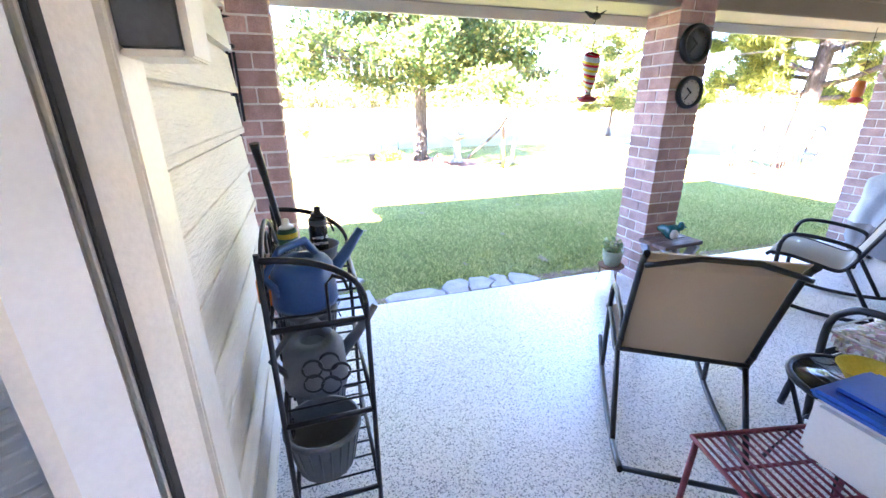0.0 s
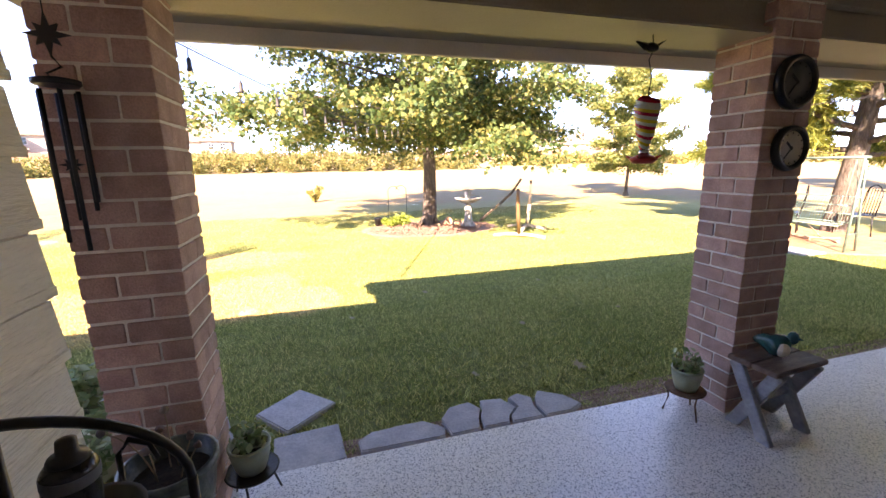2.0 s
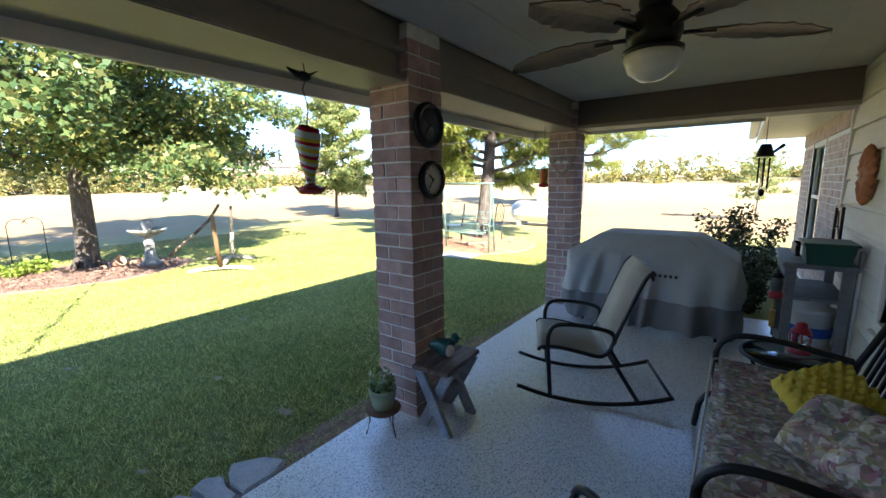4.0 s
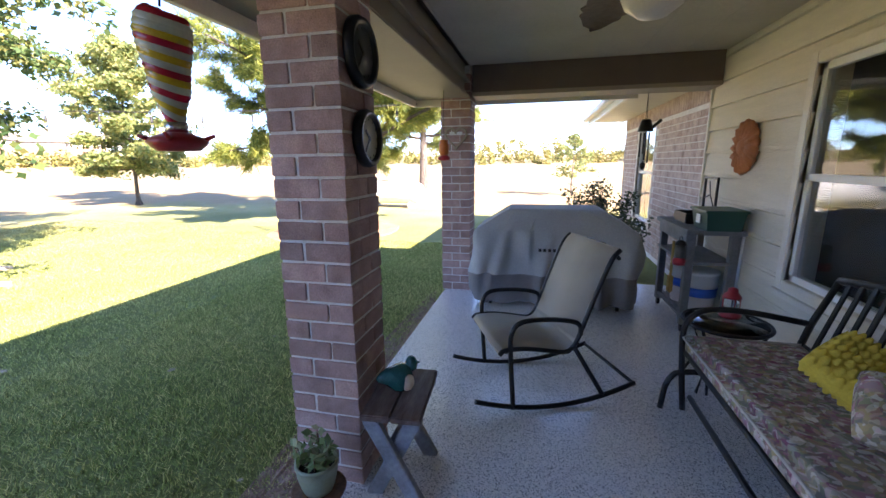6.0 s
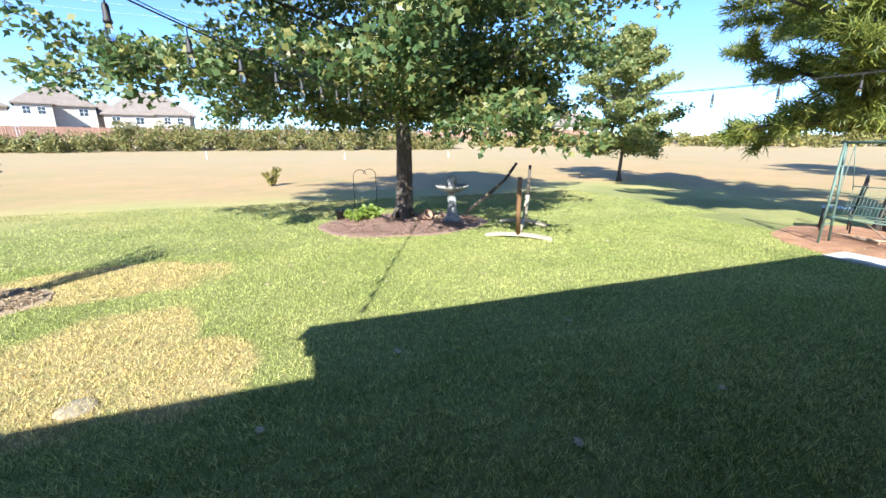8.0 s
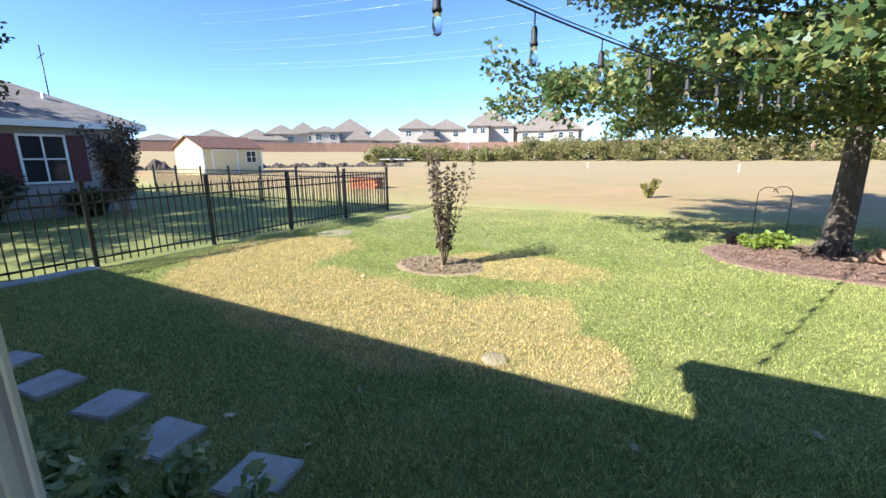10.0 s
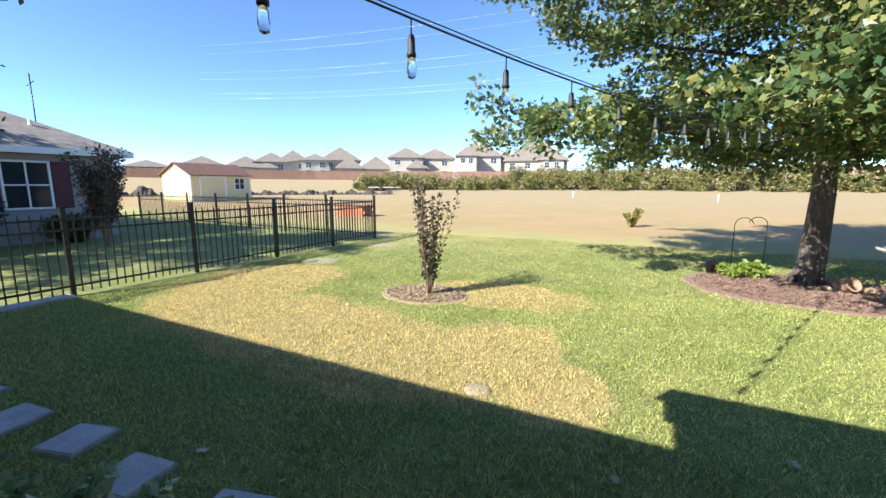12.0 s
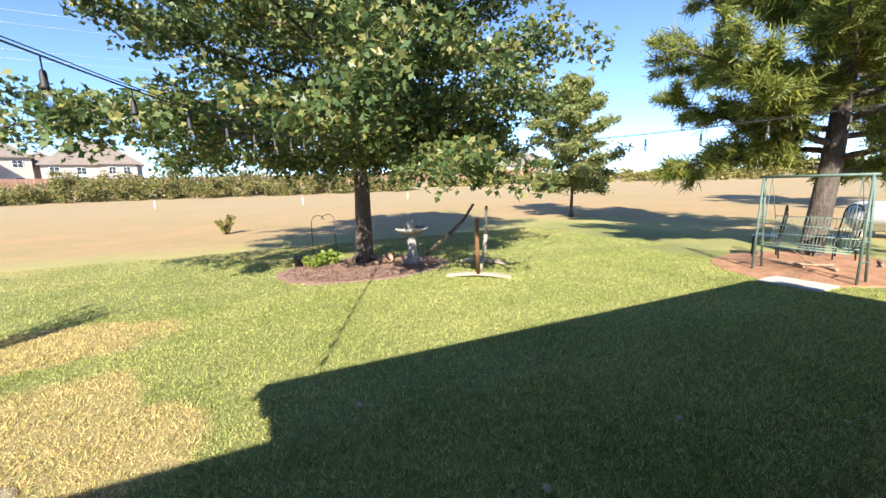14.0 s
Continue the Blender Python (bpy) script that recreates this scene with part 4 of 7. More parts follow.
def blob_patch(name, cx, cy, rx, ry, h, mat, label, category, seed=0, n=40, wob=0.1):
    """A low ragged mound lying on the lawn."""
    bm = BM()
    random.seed(seed)
    rings = []
    for k, (f, z) in enumerate(((1.0, -0.01), (0.97, h * 0.7), (0.7, h), (0.35, h * 1.25))):
        ring = []
        for i in range(n):
            a = 2 * math.pi * i / n
            w = 1 + wob * noise.noise((math.cos(a) * 2 + seed, math.sin(a) * 2, 0))
            x, y = cx + rx * f * w * math.cos(a), cy + ry * f * w * math.sin(a)
            ring.append(bm.verts.new((x, y, -0.08 + z + (random.uniform(-0.008, 0.008) if k > 1 else 0))))
        rings.append(ring)
    for q0, q1 in zip(rings, rings[1:]):
        for i in range(n):
            bm.faces.new((q0[i], q0[(i + 1) % n], q1[(i + 1) % n], q1[i]))
    bm.faces.new(rings[-1])
    return solid(name, bm, mat, label, category, "structure")


blob_patch("mulch_bed", 2.75, 10.9, 1.75, 1.3, 0.018, M_MULCH, "reddish mulch bed round the oak", "mulch bed", 1)
M_DRYMULCH = material("dry_mulch", (0.36, 0.25, 0.16), 0.95, vary=0.3, scale=18, bump=1.0, fine=70, color2=(0.48, 0.37, 0.23), bump_dist=0.03)
blob_patch("mulch_bed", -2.55, 8.0, 0.72, 0.55, 0.02, M_DRYMULCH, "round mulch bed under the crepe myrtle", "mulch bed", 2)
blob_patch("dirt_patch", 9.6, 6.4, 1.7, 1.5, 0.03, M_DIRT, "bare orange dirt under the swing frame", "dirt", 3)
blob_patch("dirt_strip", 2.3, 2.93, 3.3, 0.16, 0.012, M_MULCH, "narrow strip of bare soil along the slab", "dirt", 4, wob=0.05)

# scattered chips over the mulch
def chips(name, cx, cy, rx, ry, n, mat, label):
    a = rng.random(n) * 2 * np.pi
    r = np.sqrt(rng.random(n)) * 0.93
    p = np.stack([cx + rx * r * np.cos(a), cy + ry * r * np.sin(a), np.full(n, -0.08) + 0.03 + rng.random(n) * 0.015], axis=1)
    u = rng.normal(size=(n, 3)) * np.array([1, 1, 0.35])
    u /= np.linalg.norm(u, axis=1)[:, None]
    w = np.cross(u, np.array([0, 0, 1.0]) + rng.normal(size=(n, 3)) * 0.3)
    w /= np.linalg.norm(w, axis=1)[:, None]
    s = rng.uniform(0.012, 0.032, (n, 1))
    v = np.stack([p - u * s - w * s * 0.3, p + u * s - w * s * 0.3, p + u * s + w * s * 0.3, p - u * s + w * s * 0.3], axis=1).reshape(-1, 3)
    tagged(new(name, arrays_mesh(name, v, np.arange(n * 4).reshape(-1, 4), mat)), label, "mulch", "", "stuff")


chips("mulch_chips", 2.75, 10.9, 1.7, 1.25, 5200, M_MULCH, "loose bark chips on the oak's bed")
chips("mulch_chips", -2.55, 8.0, 0.68, 0.52, 1700, M_DRYMULCH, "loose bark chips under the crepe myrtle")


# bird bath
bb = thing("bird_bath", "pale grey concrete bird bath with a round basin", "bird bath", pose(3.73, 10.74, -0.07))
M_BATH = material("pale_concrete", (0.44, 0.44, 0.42), 0.85, vary=0.3, scale=11, bump=0.5, color2=(0.20, 0.195, 0.18))
bm = BM()
lathe(bm, [(0.19, 0), (0.20, 0.05), (0.14, 0.10), (0.10, 0.2), (0.085, 0.34), (0.10, 0.48), (0.075, 0.56), (0.13, 0.62)], segs=16)
part("pedestal", bm, M_BATH, bb)
bm = BM()
lathe(bm, [(0.10, 0.60), (0.24, 0.66), (0.34, 0.72), (0.35, 0.76), (0.32, 0.76), (0.2, 0.70), (0.02, 0.68)], segs=24)
part("basin", bm, M_BATH, bb)
bm = BM()
lathe(bm, [(0.05, 0.68), (0.09, 0.78), (0.11, 0.86), (0.07, 0.94), (0.02, 0.96)], segs=12)
part("fountain_ball", bm, M_STONE, bb)

# wooden stand with two poles and arched feet
ws = thing("pole_stand", "rustic wooden stand of two poles on bleached arched feet", "wooden stand", pose(4.6, 9.4, -0.08))


def arch_board(bm, y, L, w=0.10, t=0.05, rise=0.05):
    n = 10
    prev = None
    for i in range(n + 1):
        f = -1 + 2 * i / n
        x, z = f * L / 2, rise * (1 - f * f)
        ring = [bm.verts.new((x, y - w / 2, z)), bm.verts.new((x, y + w / 2, z)), bm.verts.new((x, y + w / 2, z + t)), bm.verts.new((x, y - w / 2, z + t))]
        if prev:
            for k in range(4):
                bm.faces.new((prev[k], prev[(k + 1) % 4], ring[(k + 1) % 4], ring[k]))
        else:
            bm.faces.new(ring)
        prev = ring
    bm.faces.new(prev[::-1])


for x, y, a, L in ((-0.36, -0.54, -40, 1.14), (0.38, 0.54, -52, 1.02)):
    bm = BM()
    arch_board(bm, 0, L)
    bmesh.ops.transform(bm, matrix=pose(x, y, 0, 0, 0, a), verts=bm.verts)
    part("foot", bm, M_BOARD, ws)
for pts, r, mt in (([(-0.36, -0.54, 0.06), (-0.5, -0.75, 0.5), (-0.6, -0.93, 0.8), (-0.63, -0.99, 1.08)], 0.042, M_WOODRED), ([(0.38, 0.52, 0.06), (0.44, 0.53, 0.6)], 0.05, M_BOARD), ([(0.44, 0.53, 0.58), (0.48, 0.55, 1.18)], 0.034, M_BARK),
                   ([(-0.31, 1.94, 0.06), (0.1, 1.54, 0.55)], 0.038, M_WOOD), ([(0.1, 1.54, 0.54), (0.34, 1.3, 0.85), (0.51, 1.14, 1.2)], 0.036, M_BARK)):
    bm = BM()
    tube(bm, pts, r, 8, r * 0.85)
    part("pole", bm, mt, ws)
bm = BM()
tube(bm, [(-0.34, -0.5, 0.09), (0.38, 0.54, 0.09)], 0.05, 6)
part("brace", bm, M_BOARD, ws)

# shepherd hooks with hanging pots near the oak
for x, y, s in ((2.0, 12.9, 1), (2.6, 13.2, -1)):
    t = thing("shepherd_hook", "black iron shepherd hook beside the oak", "hook", pose(x, y, -0.09))
    bm = BM()
    tube(bm, [(0, 0, 0), (0, 0, 0.85)] + arc((s * 0.16, 0, 0.85), 0.16, 180 if s > 0 else 0, 15 if s > 0 else 165, 10), 0.008, 6)
    part("rod", bm, M_BLACK, t)
bp = thing("nursery_pot", "black plastic pot standing by the hook", "pot", pose(1.55, 11.75, -0.06))
bm = BM()
lathe(bm, [(0.09, 0), (0.12, 0.2), (0.125, 0.21), (0.10, 0.2), (0.02, 0.16)], segs=16)
part("body", bm, M_BLACK, bp)
random.seed(21)


def leafy(name, label, category, base, stems, spread, height, mat, per, size, stem_r=0.006, stem_mat=None, clump=0.08, start=0.25):
    """A small plant: stems with leaves along them."""
    t = thing(name, label, category, pose(*base))
    c, r = [], []
    for i in range(stems):
        bm = BM()
        a = i * 2.4 + random.uniform(-0.3, 0.3)
        rr = spread * random.uniform(0.3, 1)
        pts = limb_points((0.02 * math.cos(a), 0.02 * math.sin(a), 0), (math.cos(a) * rr, math.sin(a) * rr, height), height * random.uniform(0.75, 1.1), 7, wob=0.09)
        tube(bm, pts, stem_r, 5, stem_r * 0.4, cap=False)
        for k in range(1, 8):
            if k / 7 > start:
                c.append(tuple(pts[k]))
                r.append(clump * random.uniform(0.7, 1.2))
                c.append(tuple(pts[k].lerp(pts[k - 1], 0.5)))
                r.append(clump)
        part("stem", bm, stem_mat or M_BARK, t)
    leaf_cloud("foliage", c, r, per, size, mat, t)
    return t


L_LIME = leaf_material("lime_leaf", (0.16, 0.24, 0.03), (0.24, 0.32, 0.05), (0.34, 0.38, 0.10), 0.3)
L_HOSTA = leaf_material("grey_green_leaf", (0.16, 0.25, 0.09), (0.28, 0.36, 0.16), (0.50, 0.52, 0.34), 0.3)
M_STEM = material("pale_stem", (0.25, 0.19, 0.12), 0.8, vary=0.15, scale=20, bump=0.2)
leafy("lime_plant", "low lime-green leafy plant in the oak's bed", "plant", (2.15, 11.6, -0.05), 8, 0.45, 0.30, L_LIME, 7, 0.10)
leafy("lime_plant", "low lime-green leafy plant in the oak's bed", "plant", (1.85, 11.5, -0.05), 6, 0.45, 0.24, L_LIME, 7, 0.10)
leafy("crepe_myrtle", "young crepe myrtle with many bare stems and dark purple leaves", "shrub", (-2.45, 7.95, -0.08), 22, 0.44, 1.64, L_CREPE, 6, 0.06, 0.009, M_STEM, 0.06, 0.2)
leafy("small_shrub", "small yellow-green shrub alone in the field", "shrub", (-0.23, 20.5, -0.1), 9, 0.45, 0.75, L_YELLOW, 12, 0.09)
t = thing("tipped_planter", "broken terracotta planter lying with grey stones by the oak", "planter", pose(3.2, 10.92, -0.045, 0, 0, 20))
bm = BM()
lathe(bm, [(0.07, -0.1), (0.085, -0.02), (0.105, 0.08), (0.115, 0.085), (0.115, 0.11), (0.095, 0.11), (0.075, 0.0), (0.004, -0.06)], segs=20)
bmesh.ops.transform(bm, matrix=pose(0, 0, 0.095, 62, 0, 10), verts=bm.verts)
part("shell", bm, material("faded_terracotta", (0.42, 0.27, 0.185), 0.9, vary=0.25, scale=12, bump=0.3), t)
for x, y, r in ((0.2, 0.12, 0.09), (0.34, 0.02, 0.07), (-0.2, 0.1, 0.06)):
    bm = BM()
    bmesh.ops.create_icosphere(bm, subdivisions=2, radius=r)
    for v in bm.verts:
        v.co *= 1 + 0.3 * noise.noise(v.co * 9 + Vector((x, y, 0)))
        v.co.z = max(v.co.z * 0.8, -r * 0.4)
    bmesh.ops.translate(bm, vec=(x, y, r * 0.4), verts=bm.verts)
    part("stone", bm, M_DRYMULCH, t)

# swing frame
sf = thing("swing_frame", "rusty pale-green metal swing frame with a mesh seat", "swing frame")
YA, YB, SX = 6.78, 5.42, 8.65
for y in (YA, YB):
    for dx in (-0.14, 0.14):
        bm = BM()
        tube(bm, [(SX + dx, y, -0.08), (SX + dx * 0.15, y, 1.50)], 0.019, 8)
        part("leg", bm, M_GREENMETAL, sf)
    for z in (0.25, 0.55, 0.85, 1.15):
        k = 1 - (z + 0.08) / 1.58 * 0.85
        bm = BM()
        tube(bm, [(SX - 0.14 * k, y, z), (SX + 0.14 * k, y, z)], 0.014, 6)
        part("rung", bm, M_GREENMETAL, sf)
bm = BM()
tube(bm, [(SX, YA + 0.06, 1.51), (SX, YB - 0.06, 1.51)], 0.022, 8)
part("top_bar", bm, M_GREENMETAL, sf)
M_MESH = material("green_mesh", (0.24, 0.36, 0.30), 0.6, vary=0.2, scale=10, bump=0.1)
bm = BM()
tube(bm, [(SX + 0.22, YB + 0.1, 0.85), (SX + 0.22, YA - 0.1, 0.85)], 0.008, 5)
seat = part("swing_seat", bm, M_MESH, sf, "pale green wire mesh swing seat")
for i in range(26):
    y = YB + 0.12 + (YA - YB - 0.24) * i / 25
    bm = BM()
    tube(bm, [(SX + 0.22, y, 0.85), (SX + 0.1, y, 0.42), (SX - 0.2, y, 0.38)], 0.0045, 4)
    part("wire", bm, M_MESH, seat)
for z, x in ((0.7, 0.18), (0.56, 0.14), (0.42, 0.1), (0.40, -0.05), (0.38, -0.2)):
    bm = BM()
    tube(bm, [(SX + x, YB + 0.1, z), (SX + x, YA - 0.1, z)], 0.008, 5)
    part("cross_wire", bm, M_MESH, seat)
for y in (YA - 0.12, YB + 0.12):
    for x, z in ((0.2, 0.8), (-0.18, 0.4)):
        bm = BM()
        tube(bm, [(SX, y, 1.49), (SX + x, y, z)], 0.006, 5)
        part("chain", bm, M_GREENMETAL, sf)
bm = BM()
box(bm, 7.7, 8.25, 5.5, 6.3, -0.085, -0.05, 0.01)
solid("paving_slab", bm, M_CONCRETE, "pale concrete slab lying before the swing frame", "slab")
# iron garden chairs behind the frame
for x, y, a in ((9.9, 7.3, 30), (10.6, 6.5, 60)):
    t = thing("garden_chair", "dark iron garden chair on the bare dirt", "chair", pose(x, y, -0.06, 0, 0, a), "iron garden chairs")
    for dx in (-0.22, 0.22):
        for dy in (-0.2, 0.2):
            bm = BM()
            tube(bm, [(dx, dy, 0), (dx * 0.9, dy * 0.9, 0.42)], 0.014, 6)
            part("leg", bm, M_BLACK, t)
    bm = BM()
    for i in range(9):
        box(bm, -0.23, 0.23, -0.22 + i * 0.05, -0.185 + i * 0.05, 0.42, 0.435)
    part("seat", bm, M_BLACK, t)
    bm = BM()
    tube(bm, [(-0.22, -0.21, 0.43), (-0.22, -0.27, 0.8)] + arc((0, -0.28, 0.8), 0.22, 180, 0, 10) + [(0.22, -0.21, 0.43)], 0.013, 6)
    for i in range(5):
        tube(bm, [(-0.15 + i * 0.075, -0.21, 0.43), (-0.15 + i * 0.075, -0.28, 0.96)], 0.007, 5)
    part("backrest", bm, M_BLACK, t)
# dead branches on the dirt
for i, (x, y, a, L) in enumerate(((9.2, 5.9, 35, 1.3), (9.6, 6.1, 120, 1.0), (9.1, 6.3, 75, 0.8), (10.2, 5.7, 10, 0.9))):
    random.seed(40 + i)
    bm = BM()
    pts = limb_points((x, y, 0.0), (math.cos(radians(a)), math.sin(radians(a)), 0.05), L, 5, wob=0.2)
    pts = [Vector((p.x, p.y, max(p.z, -0.03))) for p in pts]
    tube(bm, pts, 0.025, 6, 0.008)
    solid("dead_branch", bm, M_WOOD, "dry fallen branch on the bare dirt", "branch", group="dead branches")

# gas tank
gt = thing("gas_tank", "white horizontal propane tank on short feet", "gas tank", pose(14.75, 6.8, -0.08, 0, 0, -8))
M_TANK = material("white_tank_paint", (0.85, 0.85, 0.84), 0.35, vary=0.03, scale=2, bump=0.03)
bm = BM()
n, R = 24, 0.38
prof = [(0.02, -1.18), (0.17, -1.16), (0.29, -1.08), (0.36, -0.96), (R, -0.82), (R, 0.82), (0.36, 0.96), (0.29, 1.08), (0.17, 1.16), (0.02, 1.18)]
lathe(bm, prof, segs=n)
bmesh.ops.transform(bm, matrix=pose(0, 0, 0.52, 90), verts=bm.verts)
part("tank_body", bm, M_TANK, gt)
for y in (-0.75, 0.75):
    bm = BM()
    box(bm, -0.3, 0.3, y - 0.06, y + 0.06, 0, 0.20, 0.01)
    part("foot", bm, M_CONCRETE, gt)
bm = BM()
lathe(bm, [(0.13, 0.86), (0.13, 0.97), (0.11, 1.01), (0.03, 1.02)], segs=16)
part("valve_dome", bm, M_TANK, gt)

# lids in the lawn
M_LID = material("sandy_concrete", (0.36, 0.30, 0.215), 0.95, vary=0.25, scale=9, bump=0.5, fine=70, color2=(0.27, 0.225, 0.15))
for x, y, r in ((-0.70, 5.63, 0.11), (-5.95, 9.35, 0.40), (-6.1, 12.0, 0.40)):
    bm = BM()
    lathe(bm, [(r, -0.03), (r, 0.004), (r * 0.96, 0.010), (r * 0.5, 0.011), (0.02, 0.011)], (x, y, -0.08), 28)
    solid("access_lid", bm, M_LID, "round tan concrete access lid set in the grass", "lid", group="lids in the lawn")

# flagstones along the slab, and stepping stones
def stone(name, cx, cy, rx, ry, a, label, group, square=False, seed=0, top=0.0):
    random.seed(seed)
    bm = BM()
    n = 4 if square else 7
    out = []
    for i in range(n):
        t = 2 * math.pi * (i + 0.5) / n
        q = 1.25 if square else random.uniform(0.86, 1.14)
        out.append((rx * q * math.cos(t) + random.uniform(-0.012, 0.012), ry * q * math.sin(t) + random.uniform(-0.012, 0.012)))
    prism(bm, out, -0.04, 0.022)
    bmesh.ops.bevel(bm, geom=[e for e in bm.edges if all(v.co.z > 0 for v in e.verts)], offset=0.008, segments=2, affect="EDGES")
    ob = solid(name, bm, M_STONE, label, "stone", group=group)
    ob.matrix_basis = pose(cx, cy, -0.07 + top, 0, 0, a)
    return ob


FLAGS = (((0.30, 2.87), (0.78, 2.87), (0.80, 2.95), (0.69, 3.05), (0.52, 3.045), (0.46, 3.02), (0.37, 3.03), (0.29, 2.97)),
         ((0.82, 2.87), (1.0, 2.87), (1.02, 2.98), (1.07, 3.06), (1.02, 3.15), (0.88, 3.13), (0.80, 3.03)),
         ((1.02, 2.87), (1.19, 2.87), (1.21, 2.94), (1.30, 3.0), (1.24, 3.13), (1.10, 3.15), (1.09, 3.06), (1.04, 2.98)),
         ((1.21, 2.87), (1.42, 2.87), (1.40, 2.98), (1.44, 3.08), (1.37, 3.15), (1.29, 3.12), (1.32, 3.0), (1.23, 2.94)),
         ((1.44, 2.87), (1.62, 2.87), (1.72, 2.92), (1.66, 3.04), (1.52, 3.14), (1.47, 3.08), (1.43, 2.98)))
for out in FLAGS:
    cx, cy = sum(p[0] for p in out) / len(out), sum(p[1] for p in out) / len(out)
    bm = BM()
    prism(bm, [(x - cx, y - cy) for x, y in out], -0.05, 0.022)
    bmesh.ops.bevel(bm, geom=[e for e in bm.edges if all(v.co.z > 0 for v in e.verts)], offset=0.007, segments=2, affect="EDGES")
    ob = solid("flagstone", bm, M_STONE, "irregular grey flagstone laid against the patio slab", "stone", group="flagstones along the slab")
    ob.matrix_basis = pose(cx, cy, -0.055, random.uniform(-1.2, 1.2), random.uniform(-1.2, 1.2), 0)
for i, (x, y, a) in enumerate(((0.015, 3.0, 6), (-0.075, 3.44, 42), (-0.62, 3.28, 20), (-1.31, 3.85, 12), (-2.06, 3.78, 10), (-2.75, 3.80, 14), (-3.45, 3.72, 9), (-4.2, 3.7, 12))):
    stone("stepping_stone", x, y, 0.185 if i > 2 else 0.205, 0.17 if i > 2 else 0.19, a, "square grey stepping stone set in the grass", "stepping stones", True, 20 + i, 0.005)

# metal fence with spear pickets
def iron_fence(x0, y0, x1, y1, posts, label):
    t = thing("metal_fence", label, "fence")
    L = math.hypot(x1 - x0, y1 - y0)
    a = math.degrees(math.atan2(y1 - y0, x1 - x0))
    t.matrix_basis = pose(x0, y0, -0.08, 0, 0, a)
    for z in (0.14, 0.98, 1.14):
        bm = BM()
        box(bm, 0, L, -0.014, 0.014, z, z + 0.03)
        part("rail", bm, M_BLACK, t)
    bm = BM()
    box(bm, -0.03, 0.03, -0.03, 0.03, -0.1, 1.32, 0.004)
    box(bm, -0.036, 0.036, -0.036, 0.036, 1.32, 1.345, 0.006)
    me = mesh_of("post", bm, M_BLACK)
    for i in range(posts + 1):
        ob = new("post", me)
        ob.parent = t
        ob.location = (L * i / posts, 0, 0)
    bm = BM()
    box(bm, -0.008, 0.008, -0.008, 0.008, 0.05, 1.19)
    v = [bm.verts.new(p) for p in ((-0.012, 0, 1.19), (0, -0.006, 1.19), (0.012, 0, 1.19), (0, 0.006, 1.19), (0, 0, 1.26))]
    for k in range(4):
        bm.faces.new((v[k], v[(k + 1) % 4], v[4]))
    me = mesh_of("picket", bm, M_BLACK)
    n = int(L / 0.115)
    for i in range(1, n):
        ob = new("picket", me)
        ob.parent = t
        ob.location = (L * i / n, 0, 0)
    return t


iron_fence(-7.2, 4.05, -7.2, 5.5, 1, "black metal gate panel with spear-topped pickets")
iron_fence(-7.2, 5.5, -7.2, 13.03, 4, "black metal picket fence along the lawn")
iron_fence(-7.2, 13.03, -21.5, 13.6, 7, "black metal picket fence behind the neighbour's yard")
bm = BM()
box(bm, -7.35, -7.05, 4.0, 5.5, -0.1, -0.055, 0.01)
solid("curb", bm, M_CONCRETE, "low concrete strip under the gate panel", "curb", "structure")

random.seed(61)
leafy("evergreen_bush", "dense dark green bush against the grey house", "bush", (-14.3, 5.9, -0.08), 22, 1.2, 1.3, L_DARK, 30, 0.12, 0.012, None, 0.3, 0.1)
leafy("evergreen_bush", "small dark bush under the neighbour's window", "bush", (-14.5, 8.3, -0.08), 14, 0.9, 0.8, L_DARK, 24, 0.1, 0.012, None, 0.22, 0.1)
leafy("purple_shrub", "tall purple-leaved shrub in the neighbour's yard", "shrub", (-12.6, 8.3, -0.08), 20, 0.55, 2.5, L_CREPE, 26, 0.10, 0.014, M_STEM, 0.24, 0.35)
random.seed(62)
broadleaf("yard_tree", (-14.4, 2.6, -0.08), 8.6, 4.4, 0.16, 2.7, L_DARK, "dark leafy tree at the corner of the grey house", limbs=40, per=26, size=0.17, clump=0.45, subs=8, peak=0.3)
# brick pile, trailer and stakes in the field
bm = BM()
for k in range(4):
    for i in range(5):
        box(bm, -14.6 + i * 0.36 + (k % 2) * 0.15, -14.27 + i * 0.36 + (k % 2) * 0.15, 19.6, 20.3, -0.06 + k * 0.15, 0.08 + k * 0.15, 0.01)
solid("brick_pile", bm, M_TERRA, "low square fire pit of stacked red blocks", "fire pit")
tr = thing("trailer", "small flat utility trailer parked across the field", "trailer", pose(-34.4, 51.5, ground_z(-34.4, 51.5), 0, 0, 25))
bm = BM()
box(bm, -1.8, 1.8, -0.8, 0.8, 0.45, 0.6, 0.02)
tube(bm, [(1.8, 0, 0.5), (3, 0, 0.45)], 0.05, 6)
part("bed", bm, M_CONCRETE, tr)
for y in (-0.85, 0.85):
    bm = BM()
    lathe(bm, [(0.12, -0.09), (0.3, -0.09), (0.33, -0.05), (0.33, 0.05), (0.3, 0.09), (0.12, 0.09)], segs=16)
    bmesh.ops.transform(bm, matrix=pose(0, y, 0.33, 90), verts=bm.verts)
    part("wheel", bm, M_GASKET, tr)
for x, y in ((4.8, 39.5), (-6.5, 44.0), (14.5, 40)):
    bm = BM()
    box(bm, x - 0.03, x + 0.03, y - 0.02, y + 0.02, ground_z(x, y) - 0.1, ground_z(x, y) + 0.6, 0.004)
    solid("survey_stake", bm, M_WHITE, "thin white wooden stake standing in the field", "stake", group="stakes in the field")
